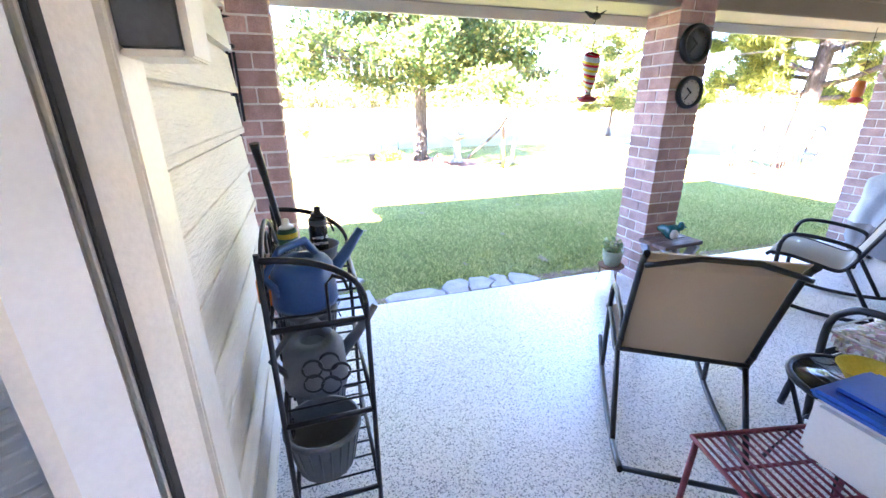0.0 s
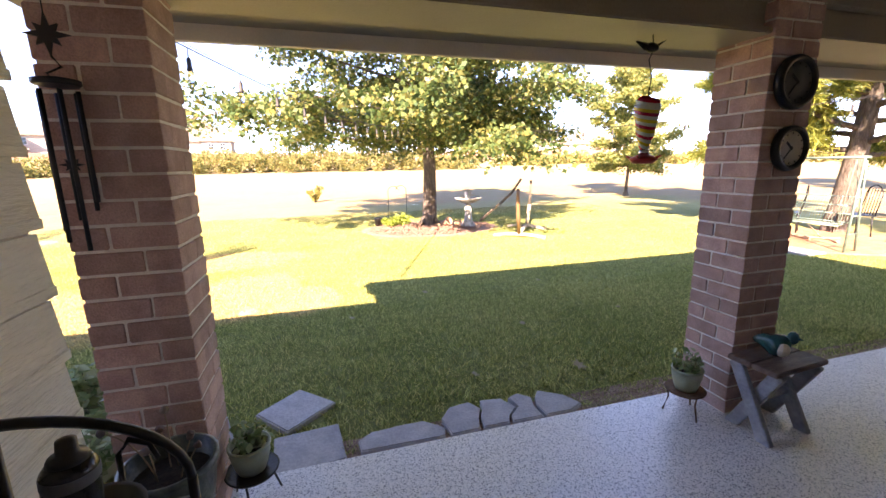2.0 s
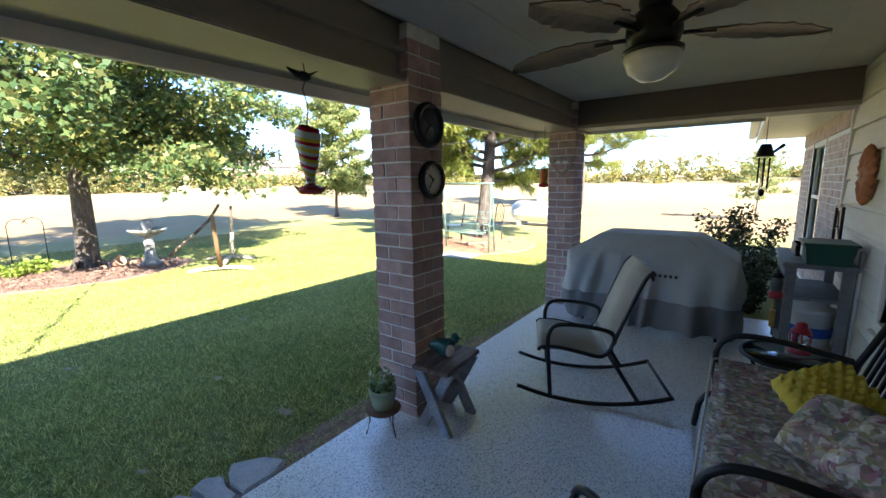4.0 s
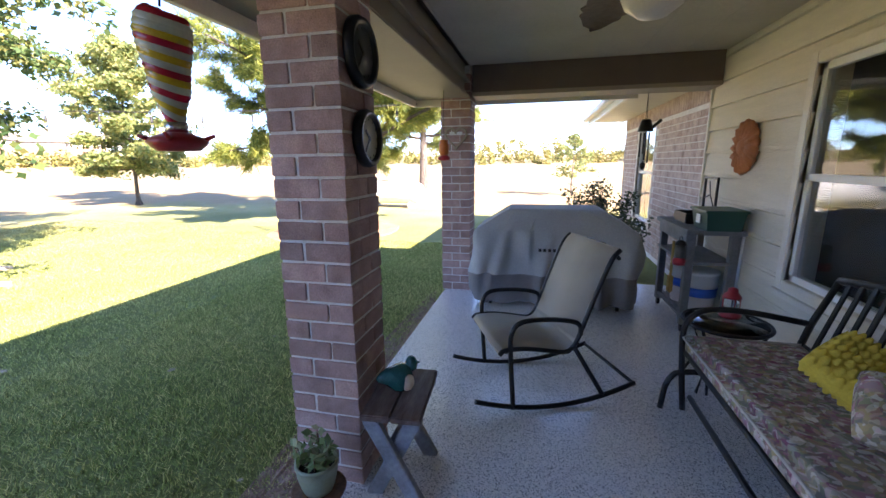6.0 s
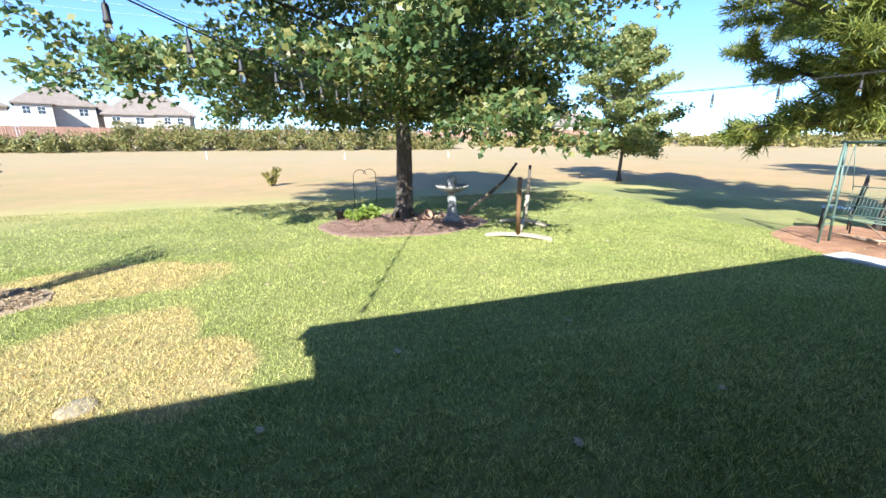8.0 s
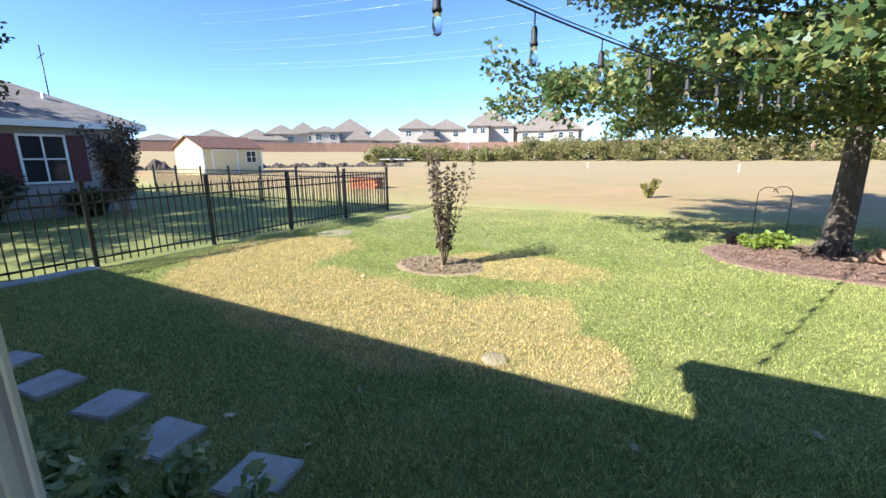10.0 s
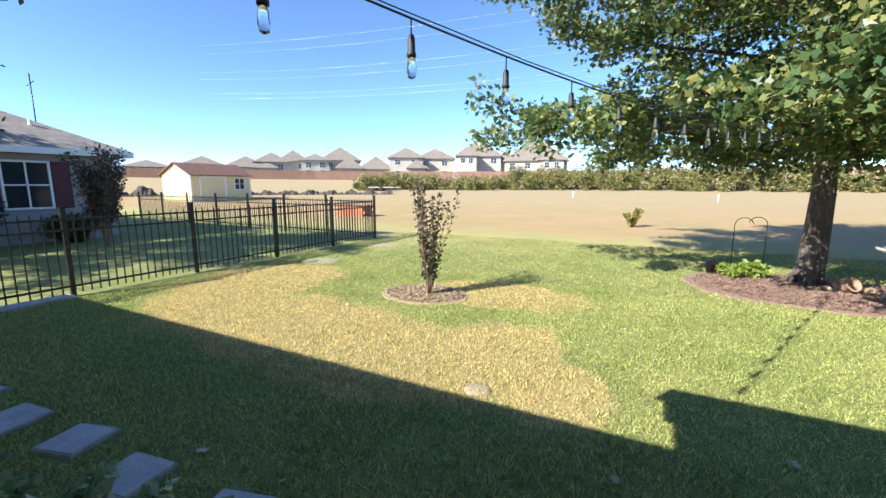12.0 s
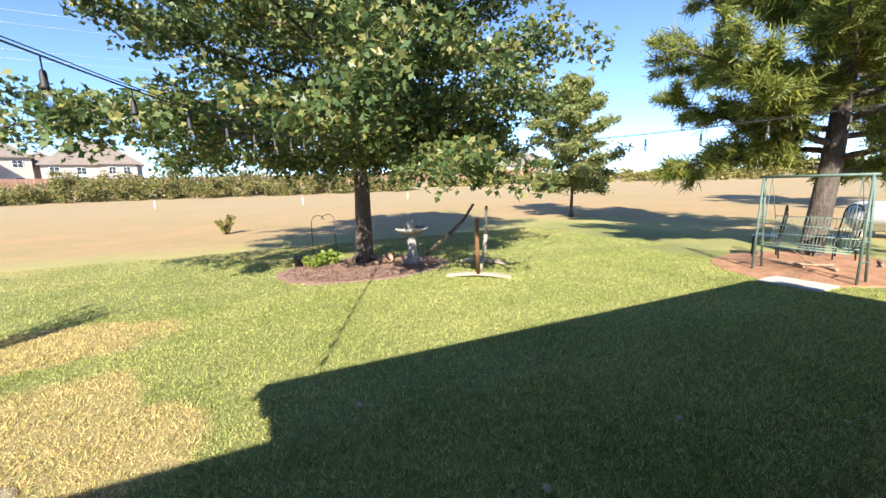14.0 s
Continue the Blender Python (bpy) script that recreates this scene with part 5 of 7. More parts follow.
# utility poles and cables far off
for x, y in ((52.5, 89), (107, 94)):
    up = thing("utility_pole", "wooden utility pole with a crossarm beyond the field", "pole", pose(x, y, ground_z(x, y)))
    bm = BM()
    tube(bm, [(0, 0, -1), (0, 0, 9)], 0.16, 8, 0.11)
    part("mast", bm, M_WOOD, up)
    bm = BM()
    box(bm, -1.1, 1.1, -0.06, 0.06, 8.2, 8.36)
    part("crossarm", bm, M_WOOD, up)
M_CABLE = material("pale_cable", (0.6, 0.65, 0.7), 0.4, metal=0.6, vary=0.05)
bm = BM()
for i, z in enumerate((29.0, 30.4, 34.5, 36.5, 42, 44.5)):
    pts = [(-130 + 200 * k / 14, 88 + 16 * k / 14, z - 5 * (1 - (1 - k / 7) ** 2)) for k in range(15)]
    tube(bm, pts, 0.018, 4)
tagged(part("power_line", bm, M_CABLE), "thin pale overhead power lines against the sky", "cable", "", "stuff")

# plants by the downspout and east of the patio
random.seed(70)
leafy("flowering_plant", "leafy green plant with faded flower heads by the column", "plant", (-1.0, 3.12, -0.08), 14, 0.7, 0.6, L_HOSTA, 16, 0.075)
leafy("flowering_plant", "leafy green plant with faded flower heads by the column", "plant", (-1.75, 3.15, -0.08), 12, 0.7, 0.5, L_HOSTA, 16, 0.07)
leafy("rose_bush", "dark green bush growing beyond the patio's end", "bush", (7.6, 0.85, -0.08), 18, 0.55, 1.15, L_DARK, 18, 0.06, 0.008, None, 0.16, 0.2)
leafy("rose_bush", "dark green low bush beyond the patio's end", "bush", (6.6, 0.75, -0.08), 12, 0.5, 0.75, L_DARK, 16, 0.06, 0.008, None, 0.14, 0.1)
random.seed(71)
broadleaf("sapling", (20.4, 0.3, -0.08), 2.7, 0.95, 0.04, 0.9, L_OAK2, "small tree with a thin pale crown in the field", limbs=18, per=7, size=0.13, clump=0.2, subs=5, peak=0.5)

# string lights from the eave to the oak, and another run to the pine
M_BULB = glass_material("clear_bulb", (1, 1, 1))


def string_lights(p0, p1, sag, bulbs, label, first, step):
    t = thing("string_lights", label, "string lights")
    p0, p1 = Vector(p0), Vector(p1)
    at = lambda f: p0.lerp(p1, f) - Vector((0, 0, 4 * sag * f * (1 - f)))
    bm = BM()
    tube(bm, [at(i / 40) for i in range(41)], 0.004, 5)
    tube(bm, [at(i / 40) + Vector((0.006, 0.012 * math.sin(i * 2), 0.012)) for i in range(41)], 0.0025, 4)
    part("cable", bm, M_GASKET, t)
    bm = BM()
    lathe(bm, [(0.008, 0.0), (0.013, -0.012), (0.0135, -0.055), (0.017, -0.062), (0.017, -0.072), (0.0, -0.073)][::-1], segs=10)
    sock = mesh_of("socket", bm, M_GASKET)
    bm = BM()
    lathe(bm, [(0.003, -0.145), (0.013, -0.141), (0.0175, -0.12), (0.015, -0.09), (0.011, -0.073)], segs=12)
    glass = mesh_of("bulb", bm, M_BULB)
    for i in range(bulbs):
        p = at(first + step * i)
        o = new("socket", sock)
        o.parent = t
        o.location = p - Vector((0, 0, 0.05))
        o.scale = (0.95, 0.95, 0.95)
        b = new("bulb", glass)
        b.parent = o
        bm = BM()
        tube(bm, [p, p - Vector((0, 0, 0.052))], 0.003, 4)
        part("drop_wire", bm, M_GASKET, t)
    return t


string_lights((-0.65, 3.05, 2.196), (2.785, 11.2, 2.68), 0.359, 18, "black cable of clear bulbs strung from the eave to the oak", 0.058, 0.0525)
string_lights((6.0, 3.26, 2.16), (3.3, 11.4, 2.4), 0.2, 15, "black cable of clear bulbs from the far eave corner", 0.03, 0.0667)


# ---- things of the patio ----
M_SLING = material("beige_sling", (0.42, 0.385, 0.32), 0.8, vary=0.06, scale=6, bump=0.3, fine=400)
M_SLING_DARK = material("tan_sling", (0.44, 0.36, 0.27), 0.8, vary=0.06, scale=6, bump=0.3, fine=400)
nt = M_SLING_DARK.node_tree     # thin mesh cloth that lets daylight through
tr, mx = nt.nodes.new("ShaderNodeBsdfTranslucent"), nt.nodes.new("ShaderNodeMixShader")
tr.inputs[0].default_value = (0.55, 0.45, 0.34, 1)
mx.inputs[0].default_value = 0.55
nt.links.new(nt.nodes["Principled BSDF"].outputs[0], mx.inputs[1])
nt.links.new(tr.outputs[0], mx.inputs[2])
nt.links.new(mx.outputs[0], nt.nodes["Material Output"].inputs[0])
M_DARKWOOD = material("dark_stained_wood", (0.10, 0.055, 0.04), 0.6, vary=0.25, scale=6, bump=0.3, fine=30, stretch=(1, 5, 5), color2=(0.17, 0.12, 0.10))
M_GREYWOOD = material("grey_worn_wood", (0.24, 0.25, 0.27), 0.75, vary=0.2, scale=9, bump=0.3, fine=50, color2=(0.36, 0.37, 0.39))
M_POT = material("pale_green_glaze", (0.36, 0.40, 0.27), 0.35, vary=0.08, scale=8, bump=0.1)
M_RUST = material("rusty_iron", (0.20, 0.10, 0.05), 0.8, vary=0.25, scale=30, bump=0.3)
M_POTSOIL = material("potting_soil", (0.05, 0.035, 0.025), 0.95, vary=0.3, scale=40, bump=0.8)
M_RED = material("red_enamel", (0.42, 0.02, 0.03), 0.35, vary=0.1, scale=10, bump=0.05)
M_REDWIRE = material("dull_red_metal", (0.20, 0.035, 0.05), 0.5, metal=0.2, vary=0.15, scale=20, bump=0.1)
M_BLUE = material("blue_plastic", (0.02, 0.07, 0.20), 0.4, vary=0.1, scale=8, bump=0.08)
M_BLUE2 = material("bright_blue_plastic", (0.03, 0.12, 0.55), 0.35, vary=0.08, scale=6, bump=0.05)
M_GREY = material("grey_plastic", (0.10, 0.105, 0.11), 0.5, vary=0.1, scale=8, bump=0.08)
M_GREEN = material("dark_green_plastic", (0.012, 0.07, 0.05), 0.4, vary=0.1, scale=8, bump=0.05)
M_TEAL = material("teal_glaze", (0.02, 0.105, 0.10), 0.25, vary=0.15, scale=14, bump=0.05)
M_CREAMGLAZE = material("cream_glaze", (0.66, 0.58, 0.48), 0.3, vary=0.08, scale=10, bump=0.03)
M_YELLOW = material("yellow_cotton", (0.62, 0.48, 0.06), 0.9, vary=0.1, scale=10, bump=0.4)
M_BROOM = material("straw_broom", (0.50, 0.33, 0.10), 0.85, vary=0.15, scale=20, bump=0.4)
M_ORANGE = material("orange_plastic", (0.65, 0.16, 0.02), 0.4, vary=0.08, scale=10, bump=0.03)
M_COVER = material("grey_grill_cover", (0.42, 0.43, 0.42), 0.75, vary=0.08, scale=3, bump=0.25, fine=60)
M_COVER2 = material("dark_grill_cover", (0.22, 0.21, 0.205), 0.75, vary=0.08, scale=3, bump=0.25, fine=60)
M_CLOCKFACE = material("clock_face", (0.70, 0.68, 0.62), 0.5, vary=0.06, scale=12, bump=0)
M_CHROME = material("bright_metal", (0.62, 0.62, 0.64), 0.25, metal=1.0, vary=0.05, scale=10, bump=0.02)
M_FANBLADE = material("palm_blade", (0.16, 0.11, 0.075), 0.6, vary=0.15, scale=6, bump=0.4, fine=30)
M_GLOBE = material("frosted_globe", (0.80, 0.76, 0.66), 0.3, vary=0.04, scale=6, bump=0)
M_TABLEGLASS = glass_material("smoked_glass", (0.5, 0.53, 0.53), 0.02)


def floral_material(name):
    """Printed flowers and leaves in plum, ochre, green and grey."""
    m = bpy.data.materials.new(name)
    m.use_nodes = True
    nt = m.node_tree
    L = nt.links.new
    b = nt.nodes["Principled BSDF"]
    b.inputs["Roughness"].default_value = 0.85
    geo = nt.nodes.new("ShaderNodeNewGeometry")
    nz = nt.nodes.new("ShaderNodeTexNoise")
    nz.inputs["Scale"].default_value = 14
    L(geo.outputs["Position"], nz.inputs["Vector"])
    add = nt.nodes.new("ShaderNodeVectorMath")
    add.operation = "MULTIPLY_ADD"
    add.inputs[1].default_value = (0.08, 0.08, 0.08)
    L(nz.outputs["Color"], add.inputs[0])
    L(geo.outputs["Position"], add.inputs[2])
    col = None
    for scale, seed in ((30, 0.0), (55, 3.0)):
        v = nt.nodes.new("ShaderNodeTexVoronoi")
        v.inputs["Scale"].default_value = scale
        L(add.outputs[0], v.inputs["Vector"])
        sp = nt.nodes.new("ShaderNodeSeparateColor")
        L(v.outputs["Color"], sp.inputs[0])
        r = nt.nodes.new("ShaderNodeValToRGB")
        r.color_ramp.interpolation = "CONSTANT"
        els = r.color_ramp.elements
        els[0].color = (0.20, 0.19, 0.17, 1)
        els[1].position, els[1].color = 0.22, (0.42, 0.33, 0.17, 1)
        for p, c in ((0.38, (0.26, 0.09, 0.14, 1)), (0.54, (0.24, 0.26, 0.15, 1)), (0.68, (0.58, 0.52, 0.42, 1)), (0.80, (0.48, 0.28, 0.32, 1)), (0.9, (0.78, 0.74, 0.68, 1))):
            els.new(p).color = c
        L(sp.outputs[0 if seed == 0 else 1], r.inputs[0])
        if col is None:
            col = r.outputs[0]
        else:
            mx = nt.nodes.new("ShaderNodeMix")
            mx.data_type = "RGBA"
            mx.inputs[0].default_value = 0.5
            L(col, mx.inputs[6])
            L(r.outputs[0], mx.inputs[7])
            col = mx.outputs[2]
    L(col, b.inputs["Base Color"])
    return m


M_FLORAL = floral_material("floral_print")


def sling(bm, prof, w, t=0.008):
    """A cloth strip of width w along (y, z) points."""
    prev = None
    for y, z in prof:
        ring = [bm.verts.new((-w / 2, y, z)), bm.verts.new((w / 2, y, z)), bm.verts.new((w / 2, y + t * 0.6, z - t)), bm.verts.new((-w / 2, y + t * 0.6, z - t))]
        if prev:
            for k in range(4):
                bm.faces.new((prev[k], prev[(k + 1) % 4], ring[(k + 1) % 4], ring[k])).smooth = k in (0, 2)
        prev = ring


def rocking_chair(m, label, cloth):
    t = thing("rocking_chair", label, "chair", m, "rocking chairs on the patio")
    W = 0.29
    prof = [(0.31, 0.39), (0.28, 0.415), (0.16, 0.415), (0.02, 0.39), (-0.08, 0.37), (-0.13, 0.385), (-0.17, 0.45), (-0.225, 0.60), (-0.29, 0.77), (-0.35, 0.91), (-0.40, 0.965)]
    bm = BM()
    sling(bm, [(q.y, q.z) for q in bend([(0, y, z) for y, z in prof], 3)], 2 * W - 0.03)
    part("sling", bm, cloth, t, "stretched beige mesh cloth")
    for s in (-W, W):
        bm = BM()
        rock = [(s, -0.57 + 1.02 * i / 14, 0.018 + 0.09 * ((i - 7.0) / 7.0) ** 2) for i in range(15)]
        tube(bm, rock, 0.015, 8)
        part("rocker", bm, M_BLACK, t)
        bm = BM()
        tube(bm, bend([(s, y, z - 0.008) for y, z in prof], 3), 0.014, 8)
        part("side_rail", bm, M_BLACK, t)
        bm = BM()
        tube(bm, bend([(s, 0.22, 0.035), (s, 0.245, 0.40), (s, 0.24, 0.50), (s, 0.21, 0.555), (s, 0.14, 0.575), (s, 0.0, 0.57), (s, -0.12, 0.55), (s, -0.175, 0.52), (s, -0.185, 0.46)], 4), 0.015, 8)
        part("arm", bm, M_BLACK, t)
        bm = BM()
        tube(bm, [(s, -0.14, 0.40), (s, -0.36, 0.045)], 0.014, 8)
        part("rear_leg", bm, M_BLACK, t)
    for y, z in ((0.27, 0.395), (-0.17, 0.41), (-0.56, 0.105), (-0.395, 0.955)):
        bm = BM()
        tube(bm, [(-W, y, z), (W, y, z)] if z < 0.9 else [(-W, y, z - 0.05), (-0.1, y - 0.02, z + 0.0), (0.1, y - 0.02, z), (W, y, z - 0.05)], 0.011, 8)
        part("crossbar", bm, M_BLACK, t)
    return t


rocking_chair(pose(3.476, 1.787, 0, 0, 0, 24), "black metal rocking chair with a beige sling facing the lawn", M_SLING)
rocking_chair(pose(1.391, 1.21, 0, 0, 0, -33.9) @ Matrix.Diagonal((0.90, 1.01, 1.01, 1)), "black metal rocking chair with a tan sling near the doorway", M_SLING_DARK)

# grill under its cover
gr = thing("covered_grill", "flat-top grill under a two-tone grey fabric cover", "grill cover")


def loft(bm, rings, close_top=True, soft=99):
    vs = [[bm.verts.new(p) for p in r] for r in rings]
    n = len(vs[0])
    for i, (a, b) in enumerate(zip(vs, vs[1:])):
        for k in range(n):
            bm.faces.new((a[k], a[(k + 1) % n], b[(k + 1) % n], b[k])).smooth = i < soft
    if close_top:
        bm.faces.new(vs[-1])


def cover_ring(x0, x1, y0, y1, z, ruffle, nx=28, ny=80):
    pts = []
    for i in range(ny):
        pts.append((x0, y0 + (y1 - y0) * i / ny, 0))
    for i in range(nx):
        pts.append((x0 + (x1 - x0) * i / nx, y1, 1))
    for i in range(ny):
        pts.append((x1, y1 - (y1 - y0) * i / ny, 2))
    for i in range(nx):
        pts.append((x1 - (x1 - x0) * i / nx, y0, 3))
    out = []
    for x, y, s in pts:
        calm = 0.25 if s == 0 and 1.28 < y < 1.82 and z > 0.5 else 1.0
        d = calm * ruffle * (0.9 * noise.noise((x * 5, y * 6, z * 1.5)) + 0.8 * abs(math.sin(y * 9 + 3.5 * noise.noise((0, y * 3, z)) + x * 9 + z * 2.0)) ** 2.5)
        ox, oy = {0: (-d, 0), 1: (0, d), 2: (d, 0), 3: (0, -d)}[s]
        out.append((x + ox, y + oy, z + 0.25 * ruffle * noise.noise((x * 5, y * 5, 3))))
    return out


def cover_rings(levels):
    return [cover_ring(*l) for l in levels]


bm = BM()
loft(bm, cover_rings([(4.93, 5.56, 0.86, 2.36, 0.36, 0.085), (4.93, 5.56, 0.86, 2.36, 0.48, 0.09), (4.93, 5.56, 0.86, 2.36, 0.60, 0.075), (4.92, 5.56, 0.86, 2.37, 0.70, 0.045), (4.92, 5.56, 0.85, 2.38, 0.78, 0.015),
                      (4.93, 5.55, 0.87, 2.36, 0.805, 0.008), (4.99, 5.49, 1.16, 2.08, 0.985, 0.006), (5.01, 5.47, 1.19, 2.05, 1.0, 0.004)]), True, 5)
part("cover_top", bm, M_COVER, gr, "light grey cover fabric with soft folds")
bm = BM()
loft(bm, cover_rings([(4.95, 5.54, 0.88, 2.34, 0.06, 0.10), (4.94, 5.55, 0.87, 2.35, 0.2, 0.09), (4.934, 5.556, 0.864, 2.356, 0.362, 0.085)]), False)
part("cover_skirt", bm, M_COVER2, gr, "dark grey lower band of the cover")
bm = BM()
for i in range(10):
    box(bm, 4.896, 4.906, 1.32 + i * 0.045, 1.345 + i * 0.045, 0.60, 0.628)
part("lettering", bm, M_GASKET, gr, "row of plain dark marks")
for y in (0.98, 2.22):
    for x in (5.02, 5.46):
        bm = BM()
        lathe(bm, [(0.012, -0.014), (0.035, -0.014), (0.035, 0.014), (0.012, 0.014)], segs=14)
        bmesh.ops.transform(bm, matrix=pose(x, y, 0.037, 90), verts=bm.verts)
        tube(bm, [(x, y, 0.04), (x, y, 0.12)], 0.012, 6)
        part("caster", bm, M_BLACK, gr)

# small X-legged stool
st = thing("stool", "small X-legged wooden stool with a dark worn top", "stool", pose(2.55, 2.35, 0, 0, 0, 4))
bm = BM()
for k in range(2):
    box(bm, -0.21, 0.21, -0.13 + k * 0.131, -0.002 + k * 0.131, 0.40, 0.43, 0.005)
part("seat", bm, M_DARKWOOD, st)
for x in (-0.155, 0.155):
    for s in (-1, 1):
        bm = BM()
        box(bm, x - 0.017 + 0.018 * s, x + 0.017 + 0.018 * s, -0.033, 0.033, -0.24, 0.22, 0.004, m=Matrix.Translation((0, 0, 0.2)) @ pose(0, 0, 0, s * 27))
        part("leg", bm, M_GREYWOOD, st)
bm = BM()
box(bm, -0.15, 0.15, -0.018, 0.018, 0.19, 0.22, 0.003)
part("stretcher", bm, M_GREYWOOD, st)

# ceramic bird planter on the stool
bird = thing("ceramic_bird", "teal ceramic bird planter with a cream breast", "ornament", pose(2.55, 2.36, 0.43, 0, 0, -50) @ Matrix.Diagonal((0.72, 0.95, 0.95, 1)))
bm = BM()
bmesh.ops.create_uvsphere(bm, u_segments=16, v_segments=10, radius=0.075)
for v in bm.verts:
    x = v.co.x
    v.co.z = v.co.z * 0.85 + 0.066 + max(0, x) * 0.25
    v.co.x *= 1.15
    if x < -0.05:
        v.co.x -= 0.07 * (-x - 0.05) / 0.025
        v.co.y *= 0.6
        v.co.z += 0.02
for f in bm.faces:
    f.smooth = True
part("body", bm, M_TEAL, bird)
bm = BM()
bmesh.ops.create_uvsphere(bm, u_segments=12, v_segments=8, radius=0.038, matrix=pose(0.085, 0, 0.125))
tube(bm, [(0.115, 0, 0.125), (0.145, 0, 0.12)], 0.010, 6, 0.002)
part("head", bm, M_TEAL, bird)
bm = BM()
bmesh.ops.create_uvsphere(bm, u_segments=12, v_segments=8, radius=0.05, matrix=pose(0.025, -0.042, 0.062) @ Matrix.Diagonal((1.0, 0.85, 0.9, 1)))
part("breast", bm, M_CREAMGLAZE, bird)


def plant_stand(m, label, mat):
    t = thing("plant_stand", label, "plant stand", m)
    bm = BM()
    tube(bm, arc((0, 0, 0.15), 0.11, 0, 360, 24, "xy"), 0.005, 6)
    part("ring", bm, mat, t)
    for k in range(3):
        a = k * 2.094 + 0.4
        bm = BM()
        tube(bm, [(0.11 * math.cos(a), 0.11 * math.sin(a), 0.15), (0.10 * math.cos(a), 0.10 * math.sin(a), 0.09), (0.13 * math.cos(a), 0.13 * math.sin(a), 0.0)], 0.006, 6)
        part("leg", bm, mat, t)
    bm = BM()
    lathe(bm, [(0.005, 0.145), (0.125, 0.148), (0.13, 0.158), (0.12, 0.156), (0.005, 0.153)], segs=24)
    part("tray", bm, mat, t)
    return t


def flower_pot(m, label, leafmat, h=0.15, r=0.105, mat=None):
    t = thing("flower_pot", label, "flower pot", m)
    bm = BM()
    lathe(bm, [(r * 0.68, 0), (r * 0.8, h * 0.2), (r * 0.97, h * 0.7), (r, h), (r * 1.04, h), (r * 1.04, h + 0.012), (r * 0.92, h + 0.012), (r * 0.9, h * 0.8)], segs=24)
    part("pot", bm, mat or M_POT, t)
    bm = BM()
    lathe(bm, [(r * 0.9, h * 0.78), (r * 0.9, h * 0.8), (0.004, h * 0.86)], segs=16)
    part("soil", bm, M_POTSOIL, t)
    c, rr = [], []
    bm = BM()
    for i in range(9):
        a = i * 2.4
        pts = limb_points((0.03 * math.cos(a), 0.03 * math.sin(a), h * 0.8), (0.35 * math.cos(a), 0.35 * math.sin(a), 1), random.uniform(0.06, 0.13), 4, wob=0.15)
        tube(bm, pts, 0.003, 4)
        c += [tuple(p) for p in pts[2:]]
        rr += [0.035] * 3
    part("stem", bm, M_STEM, t)
    leaf_cloud("foliage", c, rr, 4, 0.05, leafmat, t, aspect=0.6)
    return t


plant_stand(pose(2.21, 2.60, 0) @ Matrix.Diagonal((0.85, 0.85, 1, 1)), "small rusty iron plant stand by the column", M_RUST)
flower_pot(pose(2.21, 2.60, 0.159), "pale green glazed pot with a pale leafy plant", L_HOSTA, 0.12, 0.083)
plant_stand(pose(-0.20, 2.66, 0) @ Matrix.Diagonal((0.9, 0.9, 1, 1)), "small black iron plant stand by the end column", M_BLACK)
flower_pot(pose(-0.20, 2.66, 0.159), "pale green glazed pot with a leggy plant", L_HOSTA, 0.12, 0.088)
M_DARKGLAZE = material("dark_green_glaze", (0.025, 0.035, 0.028), 0.3, vary=0.4, scale=18, bump=0.3, fine=60, color2=(0.10, 0.12, 0.09))
plant_stand(pose(-0.36, 2.27, 0) @ Matrix.Diagonal((1.05, 1.05, 1.6, 1)), "black wire plant stand before the end column", M_BLACK)
dp = thing("flower_pot", "dark glazed pot with dry dead flower stems", "flower pot", pose(-0.36, 2.27, 0.254))
bm = BM()
lathe(bm, [(0.085, 0), (0.105, 0.05), (0.128, 0.17), (0.138, 0.26), (0.148, 0.265), (0.148, 0.285), (0.132, 0.285), (0.122, 0.22)], segs=28)
part("pot", bm, M_DARKGLAZE, dp)
bm = BM()
lathe(bm, [(0.124, 0.215), (0.122, 0.225), (0.004, 0.235)], segs=18)
part("soil", bm, M_POTSOIL, dp)
for i in range(6):
    a = i * 1.9
    pts = limb_points((0.04 * math.cos(a), 0.04 * math.sin(a), 0.225), (0.3 * math.cos(a), 0.3 * math.sin(a), 1), 0.12 + 0.025 * i, 5, wob=0.2)
    bm = BM()
    tube(bm, pts, 0.003, 5, 0.002)
    st = part("dead_stem", bm, M_STEM, dp)
    bm = BM()
    bmesh.ops.create_icosphere(bm, subdivisions=2, radius=0.014, matrix=Matrix.Translation(pts[-1]))
    for v in bm.verts:
        v.co += Vector(pts[-1] - v.co) * 0.5 * noise.noise(v.co * 60)
    part("seed_head", bm, M_DARKWOOD, st)


